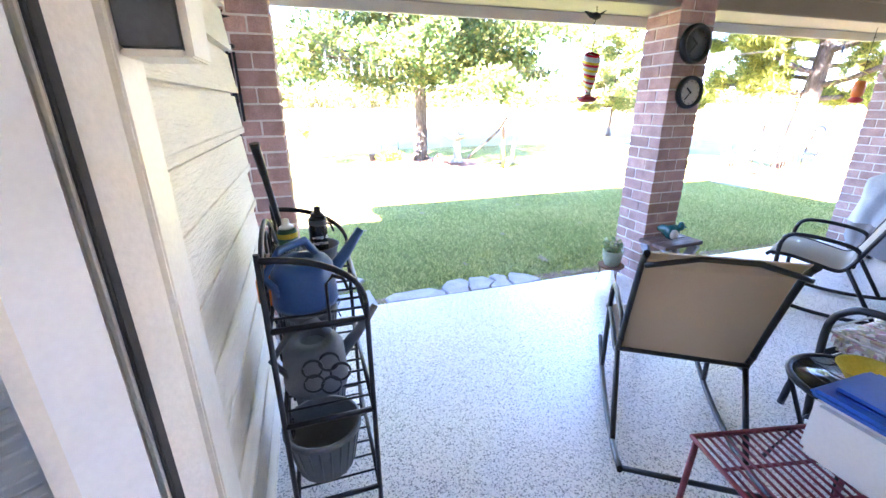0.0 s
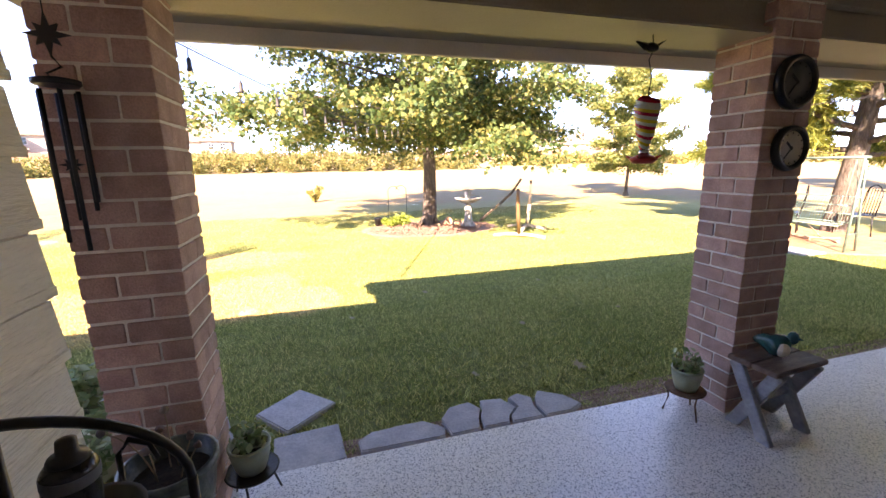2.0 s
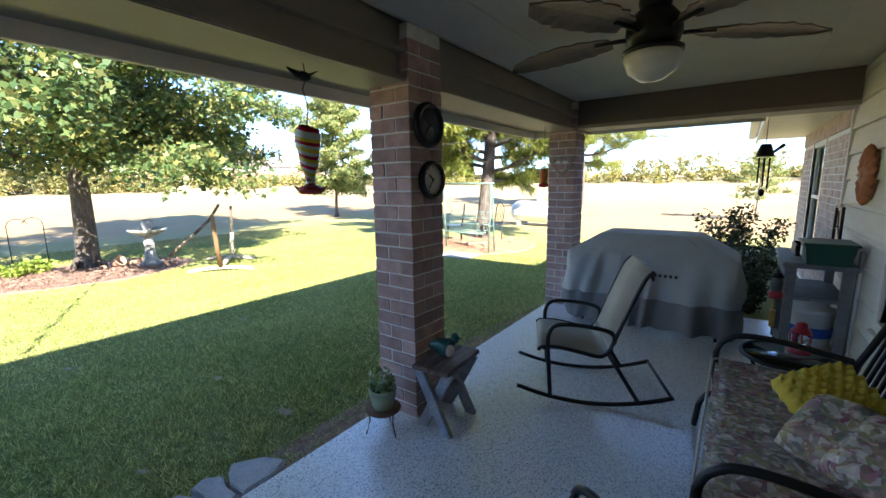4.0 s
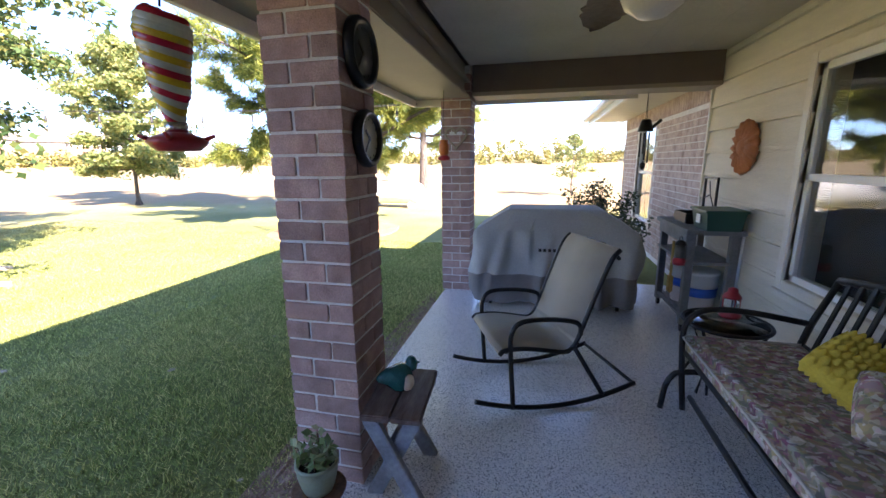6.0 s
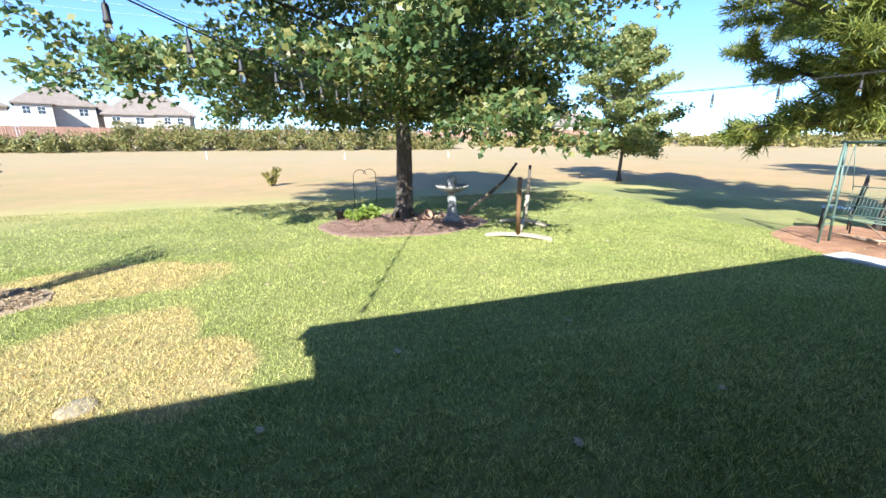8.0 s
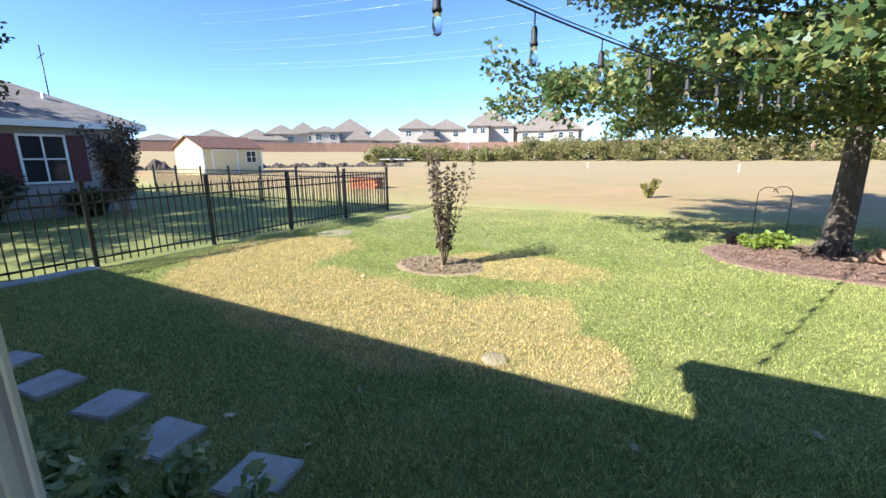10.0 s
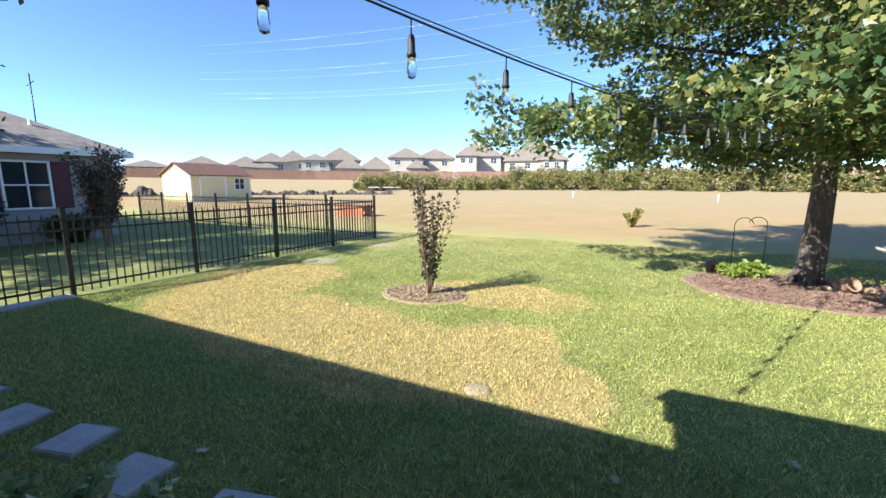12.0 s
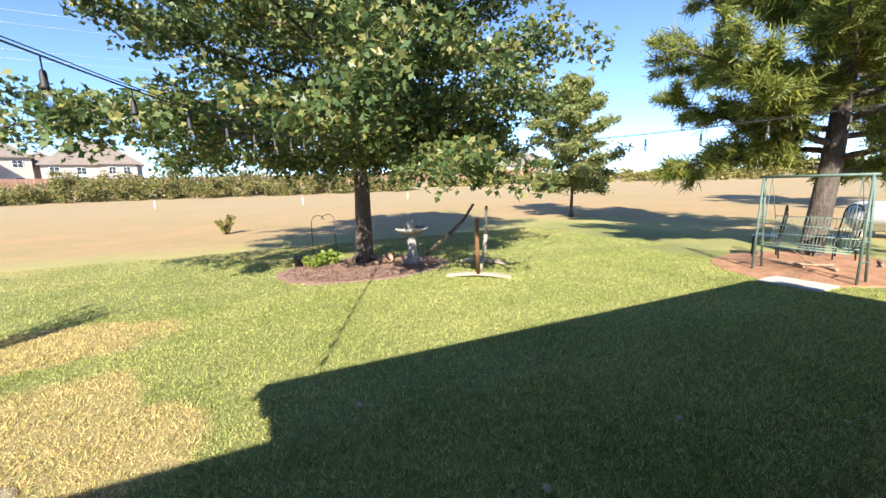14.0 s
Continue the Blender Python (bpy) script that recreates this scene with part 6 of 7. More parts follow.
# clocks on the middle column
def round_clock(x, z, r, label, face):
    t = thing("wall_clock", label, "clock", pose(x, 2.503, z, 90))
    bm = BM()
    lathe(bm, [(r * 0.9, 0.001), (r, 0.006), (r, 0.03), (r * 0.93, 0.045), (r * 0.78, 0.04), (r * 0.76, 0.026), (r * 0.7, 0.025)], segs=32)
    part("rim", bm, M_BLACK, t)
    bm = BM()
    lathe(bm, [(r * 0.77, 0.020), (r * 0.77, 0.026), (0.004, 0.027)], segs=32)
    part("dial", bm, face, t)
    for a, l, w in ((50, 0.42, 0.006), (140, 0.6, 0.004)):
        bm = BM()
        box(bm, -w, w, -0.01, r * l, 0.029, 0.031, m=pose(0, 0, 0, 0, 0, a))
        part("hand_pointer", bm, M_BLACK, t)
    for k in range(12):
        bm = BM()
        box(bm, -0.003, 0.003, r * 0.62, r * 0.70, 0.028, 0.0295, m=pose(0, 0, 0, 0, 0, 30 * k))
        part("mark", bm, M_BLACK, t)
    return t


round_clock(2.575, 1.885, 0.135, "round black-rimmed wall clock with a dark dial", M_GREY)
round_clock(2.60, 1.555, 0.118, "round black-rimmed wall dial with a pale face", M_CLOCKFACE)

# hummingbird feeder with striped glass
M_RIB = []
for nm, c in (("red_glass", (0.45, 0.01, 0.03)), ("yellow_glass", (0.62, 0.42, 0.02)), ("clear_glass", (0.55, 0.55, 0.42))):
    M_RIB.append(material(nm, c, 0.12, vary=0.1, scale=20, bump=0.02))
hf = thing("bird_feeder", "hanging glass nectar feeder with red and yellow swirls", "bird feeder", pose(1.84, 2.68, 0))
rows = [(0.022, 1.545), (0.025, 1.58), (0.031, 1.60), (0.043, 1.63), (0.048, 1.68), (0.058, 1.73), (0.063, 1.775), (0.055, 1.81), (0.035, 1.83), (0.02, 1.835)]


def bottle_r(z):
    return float(np.interp(z, [q[1] for q in rows], [q[0] for q in rows]))


stripe = [0, 2, 1, 2, 0, 2, 1, 0, 2, 1, 2, 0, 1, 2, 2, 0]
n = 16
for k in range(n):
    bm = BM()
    za, zb = 1.56 + 0.26 * k / n, 1.56 + 0.26 * (k + 1) / n
    segs = 28
    ra, rb, rm = [], [], []
    for i in range(segs):
        a = 2 * math.pi * i / segs
        sl = 0.018 * math.sin(a)
        for lst, z, add in ((ra, za, 0.0), (rm, (za + zb) / 2, 0.0025), (rb, zb, 0.0)):
            zz = min(max(z + sl, 1.546), 1.834)
            r = bottle_r(zz) + add
            lst.append(bm.verts.new((r * math.cos(a), r * math.sin(a), zz)))
    for q0, q1 in ((ra, rm), (rm, rb)):
        for i in range(segs):
            bm.faces.new((q0[i], q0[(i + 1) % segs], q1[(i + 1) % segs], q1[i])).smooth = True
    part("glass_band", bm, M_RIB[stripe[k]], hf)
bm = BM()
lathe(bm, [(0.022, 1.535), (0.026, 1.535), (0.026, 1.56), (0.022, 1.56)], segs=20)
part("collar", bm, M_CHROME, hf)
bm = BM()
lathe(bm, [(0.015, 1.488), (0.05, 1.49), (0.064, 1.503), (0.072, 1.512), (0.06, 1.523), (0.035, 1.533), (0.022, 1.537)], segs=24)
for k in range(4):
    a = k * math.pi / 2 + 0.5
    tube(bm, [(0.062 * math.cos(a), 0.062 * math.sin(a), 1.518), (0.088 * math.cos(a), 0.088 * math.sin(a), 1.528)], 0.007, 6, 0.005)
part("base", bm, M_RED, hf, "dark red feeding base")
bm = BM()
tube(bm, [(0, 0, 1.83), (0.012, 0, 1.92), (-0.012, 0, 2.0), (0.01, 0, 2.05), (0, 0, 2.125)], 0.003, 5)
part("hook", bm, M_BLACK, hf)
bm = BM()
bmesh.ops.create_uvsphere(bm, u_segments=10, v_segments=7, radius=0.03, matrix=pose(0, 0, 2.06) @ Matrix.Diagonal((1.4, 0.7, 0.8, 1)))
tube(bm, [(0.03, 0, 2.07), (0.085, 0, 2.10)], 0.008, 5, 0.002)
tube(bm, [(-0.03, 0, 2.06), (-0.08, 0.02, 2.09)], 0.02, 4, 0.004)
part("hook_bird", bm, M_BLACK, hf, "black metal bird on the hook")

f2 = thing("bird_feeder", "small orange glass feeder hanging from the beam", "bird feeder", pose(4.9, 2.68, 0))
bm = BM()
lathe(bm, [(0.03, 1.52), (0.045, 1.54), (0.05, 1.62), (0.04, 1.665), (0.015, 1.67)], segs=18)
part("bottle", bm, M_ORANGE, f2)
bm = BM()
lathe(bm, [(0.02, 1.47), (0.055, 1.48), (0.06, 1.50), (0.035, 1.522)], segs=18)
part("base", bm, M_RED, f2)
bm = BM()
tube(bm, [(0, 0, 1.665), (0, 0, 2.125)], 0.0025, 5)
part("wire", bm, M_BLACK, f2)

# heart ornament on the end column
ho = thing("heart_ornament", "pale twig heart wreath hung on the brick column", "ornament", pose(5.385, 2.66, 1.72))
bm = BM()
pts = []
for i in range(41):
    a = 2 * math.pi * i / 40
    pts.append((0.004 * math.sin(9 * a), 0.0072 * 16 * math.sin(a) ** 3, 0.0075 * (13 * math.cos(a) - 5 * math.cos(2 * a) - 2 * math.cos(3 * a) - math.cos(4 * a))))
tube(bm, pts, 0.013, 7, cap=False)
part("wreath", bm, M_BOARD, ho)
bm = BM()
box(bm, -0.006, 0.004, -0.07, 0.07, 0.02, 0.055, 0.004)
part("plaque", bm, M_WHITE, ho)

# terracotta sun on the siding
so = thing("sun_ornament", "round fluted terracotta sun plaque on the siding", "wall ornament", pose(4.80, 0.155, 1.55, -90))
bm = BM()
rings = []
for r, h in ((0.0, 0.05), (0.05, 0.05), (0.075, 0.03), (0.08, 0.045), (0.14, 0.035), (0.20, 0.02), (0.215, 0.0), (0.20, -0.01)):
    ring = []
    for i in range(64):
        a = 2 * math.pi * i / 64
        k = 1 + (0.045 * math.cos(16 * a) if r > 0.1 else 0)
        ring.append(bm.verts.new((r * k * math.cos(a) + (0.0001 * math.cos(a) if r == 0 else 0), r * k * math.sin(a), -(h + (0.012 * math.cos(16 * a) if r > 0.09 else 0)))))
    rings.append(ring)
for q0, q1 in zip(rings, rings[1:]):
    for i in range(64):
        bm.faces.new((q0[i], q0[(i + 1) % 64], q1[(i + 1) % 64], q1[i])).smooth = True
so.matrix_basis = pose(4.80, 0.152, 1.55, 90)
for v in bm.verts:
    v.co.z = v.co.z
part("plaque", bm, M_TERRA, so)

# wind chimes by the end column
wc = thing("wind_chime", "dark metal wind chime with stars hanging by the brick column", "wind chime", pose(-0.55, 2.44, 0))
bm = BM()
tube(bm, [(0, 0, 2.43), (0, 0, 1.95)], 0.002, 4)
part("wire", bm, M_BLACK, wc)


def star(bm, z, r):
    o = []
    for i in range(16):
        a = math.pi / 2 + i * math.pi / 8
        q = (r * (1.0 if i % 4 == 0 else 0.72)) if i % 2 == 0 else r * 0.4
        o.append((q * math.cos(a), q * math.sin(a)))
    lo = [bm.verts.new((x, -0.004, z + y)) for x, y in o]
    hi = [bm.verts.new((x, 0.004, z + y)) for x, y in o]
    bm.faces.new(lo)
    bm.faces.new(hi[::-1])
    for i in range(16):
        bm.faces.new((lo[i], lo[(i + 1) % 16], hi[(i + 1) % 16], hi[i]))


bm = BM()
star(bm, 1.90, 0.06)
part("star", bm, M_BLACK, wc)
bm = BM()
lathe(bm, [(0.055, 1.755), (0.06, 1.76), (0.06, 1.772), (0.02, 1.78)], segs=18)
tube(bm, [(0, 0, 1.84), (0.02, 0, 1.81), (-0.02, 0, 1.79), (0, 0, 1.77)], 0.004, 5)
part("cap", bm, M_BLACK, wc)
for i in range(6):
    a = i * math.pi / 3
    bm = BM()
    tube(bm, [(0.05 * math.cos(a), 0.05 * math.sin(a), 1.74), (0.05 * math.cos(a), 0.05 * math.sin(a), 1.74 - 0.34 - 0.03 * i)], 0.007, 8)
    part("chime_tube", bm, M_BLACK, wc)
bm = BM()
star(bm, 1.52, 0.035)
tube(bm, [(0, 0, 1.75), (0, 0, 1.56)], 0.0015, 4)
part("clapper", bm, M_BLACK, wc)

wc2 = thing("wind_chime", "dark metal watering-can chime hanging under the cross beam", "wind chime", pose(5.58, 0.74, 0.0))
bm = BM()
tube(bm, [(-0.03, 0, 1.86), (0, 0, 2.125), (0.03, 0, 1.86)], 0.003, 4)
part("chain", bm, M_BLACK, wc2)
bm = BM()
lathe(bm, [(0.075, 1.74), (0.07, 1.76), (0.05, 1.84), (0.04, 1.86), (0.01, 1.86)], segs=14)
tube(bm, [(0, -0.05, 1.77), (0, -0.14, 1.85)], 0.014, 6, 0.02)
part("can", bm, M_BLACK, wc2)
for i in range(4):
    a = i * math.pi / 2
    bm = BM()
    tube(bm, [(0.04 * math.cos(a), 0.04 * math.sin(a), 1.73), (0.04 * math.cos(a), 0.04 * math.sin(a), 1.52 - 0.03 * i)], 0.008, 7)
    part("chime_tube", bm, M_BLACK, wc2)
bm = BM()
lathe(bm, [(0.002, 1.36), (0.025, 1.38), (0.03, 1.42), (0.002, 1.44)], segs=10)
tube(bm, [(0, 0, 1.44), (0, 0, 1.75)], 0.002, 4)
part("clapper", bm, M_BLACK, wc2)

# ceiling fan with leaf-shaped blades
fan = thing("ceiling_fan", "dark ceiling fan with palm-leaf blades and a frosted globe", "ceiling fan", pose(2.98, 1.33, 0.05, 0, 0, 12))
bm = BM()
lathe(bm, [(0.03, 2.33), (0.07, 2.34), (0.08, 2.375), (0.08, 2.388)], segs=20)
part("canopy", bm, M_BLACK, fan)
bm = BM()
lathe(bm, [(0.07, 2.15), (0.12, 2.17), (0.135, 2.22), (0.13, 2.28), (0.09, 2.33), (0.03, 2.345)], segs=24)
part("motor", bm, M_BLACK, fan)
bm = BM()
lathe(bm, [(0.01, 1.99), (0.06, 2.0), (0.115, 2.04), (0.14, 2.10), (0.135, 2.125), (0.1, 2.14)], segs=28)
part("globe", bm, M_GLOBE, fan)
bm = BM()
lathe(bm, [(0.12, 2.128), (0.145, 2.13), (0.145, 2.148), (0.08, 2.155)], segs=28)
part("light_ring", bm, M_BLACK, fan)
for k in range(5):
    bm = BM()
    n = 14
    up, lo = [], []
    for i in range(n + 1):
        f = i / n
        w = 0.13 * math.sin(math.pi * min(f * 0.93 + 0.07, 1)) ** 0.6
        w *= 1 + 0.10 * math.sin(i * 2.6)
        x = 0.22 + 0.62 * f
        z = 2.235 - 0.03 * f * f
        row_u = [bm.verts.new((x, y, z + dz)) for y, dz in ((-w, -0.018), (-w * 0.5, -0.002), (0, 0.006), (w * 0.5, 0.006), (w, 0.0))]
        row_l = [bm.verts.new((x, v.co.y, v.co.z - 0.008)) for v in row_u]
        up.append(row_u)
        lo.append(row_l)
    for i in range(n):
        for j in range(4):
            bm.faces.new((up[i][j], up[i][j + 1], up[i + 1][j + 1], up[i + 1][j]))
            bm.faces.new((lo[i][j], lo[i + 1][j], lo[i + 1][j + 1], lo[i][j + 1]))
        bm.faces.new((up[i][0], up[i + 1][0], lo[i + 1][0], lo[i][0]))
        bm.faces.new((up[i][4], lo[i][4], lo[i + 1][4], up[i + 1][4]))
    for e in (0, n):
        for j in range(4):
            bm.faces.new((up[e][j], up[e][j + 1], lo[e][j + 1], lo[e][j]))
    b = part("blade", bm, M_FANBLADE, fan, "carved palm-leaf fan blade")
    b.matrix_basis = pose(0, 0, 0, 0, 0, 72 * k)
    bm = BM()
    tube(bm, [(0.11, 0, 2.22), (0.18, 0, 2.225), (0.30, 0, 2.228)], 0.012, 6)
    ir = part("blade_iron", bm, M_BLACK, fan)
    ir.matrix_basis = pose(0, 0, 0, 0, 0, 72 * k)

# glider bench with cushion and pillows
be = thing("bench", "black metal glider bench with a slatted back", "bench")
X0, X1, YF, YB2 = 2.0, 3.35, 0.92, 0.34
for x in (X0, X1):
    bm = BM()
    tube(bm, bend([(x, YF - 0.02, 0.02), (x, YF + 0.01, 0.3), (x, YF + 0.02, 0.52), (x, YF - 0.03, 0.61), (x, YF - 0.12, 0.645), (x, YF - 0.3, 0.64), (x, YB2 + 0.02, 0.60)], 4), 0.017, 8)
    part("arm", bm, M_BLACK, be)
    bm = BM()
    tube(bm, bend([(x, YF + 0.10, 0.015), (x, YF + 0.07, 0.2), (x, YF - 0.05, 0.26), (x, YB2 + 0.05, 0.24), (x, YB2 - 0.05, 0.16), (x, YB2 - 0.08, 0.015)], 4), 0.017, 8)
    part("base_frame", bm, M_BLACK, be)
    bm = BM()
    tube(bm, [(x, YB2 + 0.06, 0.36), (x, YB2, 0.6), (x, YB2 - 0.09, 0.84)], 0.017, 8)
    part("back_post", bm, M_BLACK, be)
    for y in (YF - 0.12, YB2 + 0.12):
        bm = BM()
        tube(bm, [(x + 0.01, y, 0.38), (x + 0.01, y - 0.02, 0.12)], 0.008, 6)
        part("glide_link", bm, M_BLACK, be)
for nm, y, z in (("front_rail", YF, 0.38), ("rear_rail", YB2 + 0.06, 0.37), ("floor_bar", YF - 0.05, 0.10), ("lower_back_rail", YB2 + 0.02, 0.47)):
    bm = BM()
    tube(bm, [(X0, y, z), (X1, y, z)], 0.015, 8)
    part(nm, bm, M_BLACK, be)
bm = BM()
tube(bm, [(X0 + (X1 - X0) * i / 14, YB2 - 0.09 - 0.02 * math.sin(math.pi * i / 14), 0.84 + 0.07 * math.sin(math.pi * i / 14)) for i in range(15)], 0.019, 8)
part("top_rail", bm, M_BLACK, be)
for i in range(1, 17):
    f = i / 17
    x = X0 + (X1 - X0) * f
    bm = BM()
    box(bm, -0.013, 0.013, -0.006, 0.006, 0, 1, 0.002, m=Matrix.Translation((x, YB2 + 0.02, 0.47)) @ pose(0, 0, 0, math.degrees(math.atan2(0.11, 0.37 + 0.07 * math.sin(math.pi * f)))) @ Matrix.Diagonal((1, 1, 0.385 + 0.07 * math.sin(math.pi * f), 1)))
    part("back_slat", bm, M_BLACK, be)
for i in range(12):
    y = YB2 + 0.08 + (YF - YB2 - 0.1) * i / 12
    bm = BM()
    box(bm, X0 + 0.01, X1 - 0.01, y, y + 0.03, 0.375, 0.385)
    part("seat_slat", bm, M_BLACK, be)


def cushion(name, label, category, m, sx, sy, sz, mat, tufts=False, seed=0):
    """A stuffed, slightly lumpy pillow."""
    bm = BM()
    bmesh.ops.create_grid(bm, x_segments=60 if tufts else 26, y_segments=50 if tufts else 20, size=1)
    ext = bmesh.ops.extrude_face_region(bm, geom=list(bm.faces))
    tv = {v for v in ext["geom"] if isinstance(v, bmesh.types.BMVert)}
    for v in bm.verts:
        x, y = v.co.x, v.co.y
        h = ((1 - abs(x) ** 5) * (1 - abs(y) ** 5)) ** 0.55 if abs(x) < 1 and abs(y) < 1 else 0
        h = h * (1 + 0.16 * noise.noise((x * 1.7 + seed, y * 1.7, 0)))
        if tufts:
            h += 0.42 * max(0, math.sin(x * 19) * math.sin(y * 17)) ** 0.6 * (h > 0.2)
        s = 1 if v in tv else -0.75
        v.co.z = s * (h * sz / 2 + 0.004)
        pinch = 1 - 0.05 * (x * x * y * y)
        v.co.x, v.co.y = x * sx / 2 * pinch, y * sy / 2 * pinch
    for f in bm.faces:
        f.smooth = True
    ob = solid(name, bm, mat, label, category)
    ob.matrix_basis = m
    return ob


def laid(c, u, n):
    """A pose at c whose x runs along u and whose z points along n."""
    u, n = Vector(u).normalized(), Vector(n)
    n = (n - u * n.dot(u)).normalized()
    v = n.cross(u)
    return Matrix(((u.x, v.x, n.x, c[0]), (u.y, v.y, n.y, c[1]), (u.z, v.z, n.z, c[2]), (0, 0, 0, 1)))


cu = thing("seat_cushion", "long floral-print bench cushion with pale piping", "cushion", pose((X0 + X1) / 2, (YF + YB2) / 2 + 0.03, 0.45))
bm = BM()
box(bm, -0.65, 0.65, -0.28, 0.28, -0.06, 0.05, 0.03)
bmesh.ops.subdivide_edges(bm, edges=[e for e in bm.edges if e.calc_length() > 0.3], cuts=14, use_grid_fill=True)
for v in bm.verts:
    if v.co.z > 0.03:
        v.co.z += 0.012 * noise.noise((v.co.x * 6, v.co.y * 6, 1))
for f in bm.faces:
    f.smooth = True
part("pad", bm, M_FLORAL, cu)
M_PIPING = material("pale_piping", (0.55, 0.52, 0.46), 0.8, vary=0.1, scale=30)
bm = BM()
tube(bm, [(-0.655, -0.28, 0.035), (-0.655, 0.28, 0.035), (-0.63, 0.295, 0.035), (0.63, 0.295, 0.035), (0.655, 0.27, 0.035), (0.655, -0.28, 0.035)], 0.006, 6)
part("piping", bm, M_PIPING, cu)
cushion("throw_pillow", "mustard yellow throw pillow with raised tufts", "pillow", laid((2.72, 0.53, 0.625), (0.55, -0.80, 0.25), (-0.7, 0.15, 0.7)), 0.31, 0.29, 0.13, M_YELLOW, True, 1)
cushion("throw_pillow", "floral-print throw pillow leaning on the bench", "pillow", laid((2.48, 0.55, 0.60), (0.8, -0.48, 0.38), (-0.45, 0.25, 0.85)), 0.32, 0.24, 0.14, M_FLORAL, False, 2)
cushion("throw_pillow", "floral-print throw pillow leaning on the bench", "pillow", laid((2.36, 0.43, 0.61), (0.74, -0.55, 0.40), (-0.35, 0.35, 0.87)), 0.34, 0.25, 0.14, M_FLORAL, False, 3)

# round side table with a red lantern
rt = thing("side_table", "round black metal side table with a smoked glass top", "table", pose(3.72, 0.58, 0))


def round_table(t, r, h):
    bm = BM()
    tube(bm, arc((0, 0, h), r, 0, 360, 32, "xy"), 0.013, 8)
    part("rim", bm, M_BLACK, t)
    bm = BM()
    lathe(bm, [(0.004, h - 0.002), (r - 0.01, h - 0.002), (r - 0.01, h + 0.005), (0.004, h + 0.005)], segs=32)
    part("glass_top", bm, M_TABLEGLASS, t)
    for k in range(4):
        a = k * math.pi / 2 + 0.7
        bm = BM()
        tube(bm, [(r * math.cos(a), r * math.sin(a), h), (r * 0.55 * math.cos(a), r * 0.55 * math.sin(a), h * 0.5), (r * 0.95 * math.cos(a), r * 0.95 * math.sin(a), 0.01)], 0.010, 6)
        part("leg", bm, M_BLACK, t)
    bm = BM()
    tube(bm, arc((0, 0, h * 0.5), r * 0.53, 0, 360, 20, "xy"), 0.006, 6)
    part("brace_ring", bm, M_BLACK, t)


round_table(rt, 0.24, 0.44)
la = thing("lantern", "small red metal lantern on the side table", "lantern", pose(3.82, 0.52, 0.446))
bm = BM()
lathe(bm, [(0.06, 0), (0.065, 0.02), (0.05, 0.04), (0.05, 0.05)], segs=18)
part("base", bm, M_RED, la)
bm = BM()
lathe(bm, [(0.042, 0.05), (0.046, 0.09), (0.042, 0.13)], segs=18)
part("glass", bm, M_GLASS, la)
bm = BM()
lathe(bm, [(0.055, 0.13), (0.05, 0.145), (0.03, 0.17), (0.028, 0.19), (0.01, 0.20)], segs=18)
part("cap", bm, M_RED, la)
for k in range(4):
    a = k * math.pi / 2
    bm = BM()
    tube(bm, [(0.05 * math.cos(a), 0.05 * math.sin(a), 0.045), (0.05 * math.cos(a), 0.05 * math.sin(a), 0.135)], 0.004, 5)
    part("guard", bm, M_RED, la)

# work cart by the wall
M_CART = material("grey_cart_paint", (0.15, 0.155, 0.16), 0.6, vary=0.15, scale=9, bump=0.2, fine=50, color2=(0.21, 0.215, 0.22))
ca = thing("work_cart", "grey wooden work cart with slatted shelves on casters", "cart")
CX0, CX1, CY0, CY1 = 4.60, 5.38, 0.18, 0.56
for x in (CX0 + 0.03, CX1 - 0.03):
    for y in (CY0 + 0.03, CY1 - 0.03):
        bm = BM()
        box(bm, x - 0.03, x + 0.03, y - 0.03, y + 0.03, 0.07, 0.86, 0.004)
        part("leg", bm, M_CART, ca)
        bm = BM()
        lathe(bm, [(0.01, -0.012), (0.032, -0.012), (0.032, 0.012), (0.01, 0.012)], segs=12)
        bmesh.ops.transform(bm, matrix=pose(x, y, 0.034, 90), verts=bm.verts)
        part("caster", bm, M_BLACK, ca)
bm = BM()
box(bm, CX0 - 0.06, CX1 + 0.06, CY0 - 0.02, CY1 + 0.03, 0.86, 0.90, 0.006)
part("worktop", bm, M_CART, ca)
bm = BM()
box(bm, CX0, CX1, CY1 - 0.01, CY1 + 0.012, 0.77, 0.858, 0.004)
part("apron", bm, M_CART, ca)
bm = BM()
box(bm, CX0, CX1 + 0.02, CY0, CY1 + 0.01, 0.60, 0.625, 0.004)
part("middle_shelf", bm, M_CART, ca)
for i in range(8):
    bm = BM()
    box(bm, CX0, CX1, CY0 + i * 0.048, CY0 + i * 0.048 + 0.034, 0.12, 0.14, 0.003)
    part("shelf_slat", bm, M_CART, ca)
bu = thing("paint_bucket", "white plastic bucket with a blue label on the cart", "bucket", pose(5.12, 0.36, 0.14), "buckets on the cart")
bm = BM()
lathe(bm, [(0.125, 0), (0.145, 0.34), (0.152, 0.34), (0.152, 0.37), (0.02, 0.372)], segs=24)
part("pail", bm, M_WHITE, bu)
bm = BM()
lathe(bm, [(0.1385, 0.15), (0.1425, 0.23)], segs=24)
part("label_band", bm, M_BLUE2, bu)
copy_thing(bu, pose(4.82, 0.36, 0.14, 0, 0, 40))
tb = thing("storage_tub", "dark green plastic tub with a white tag on the cart", "tub", pose(4.66, 0.34, 0.90))
bm = BM()
vs = box(bm, -0.17, 0.17, -0.14, 0.14, 0, 0.15)
for v in bm.verts:
    if v.co.z < 0.05:
        v.co.x *= 0.85
        v.co.y *= 0.85
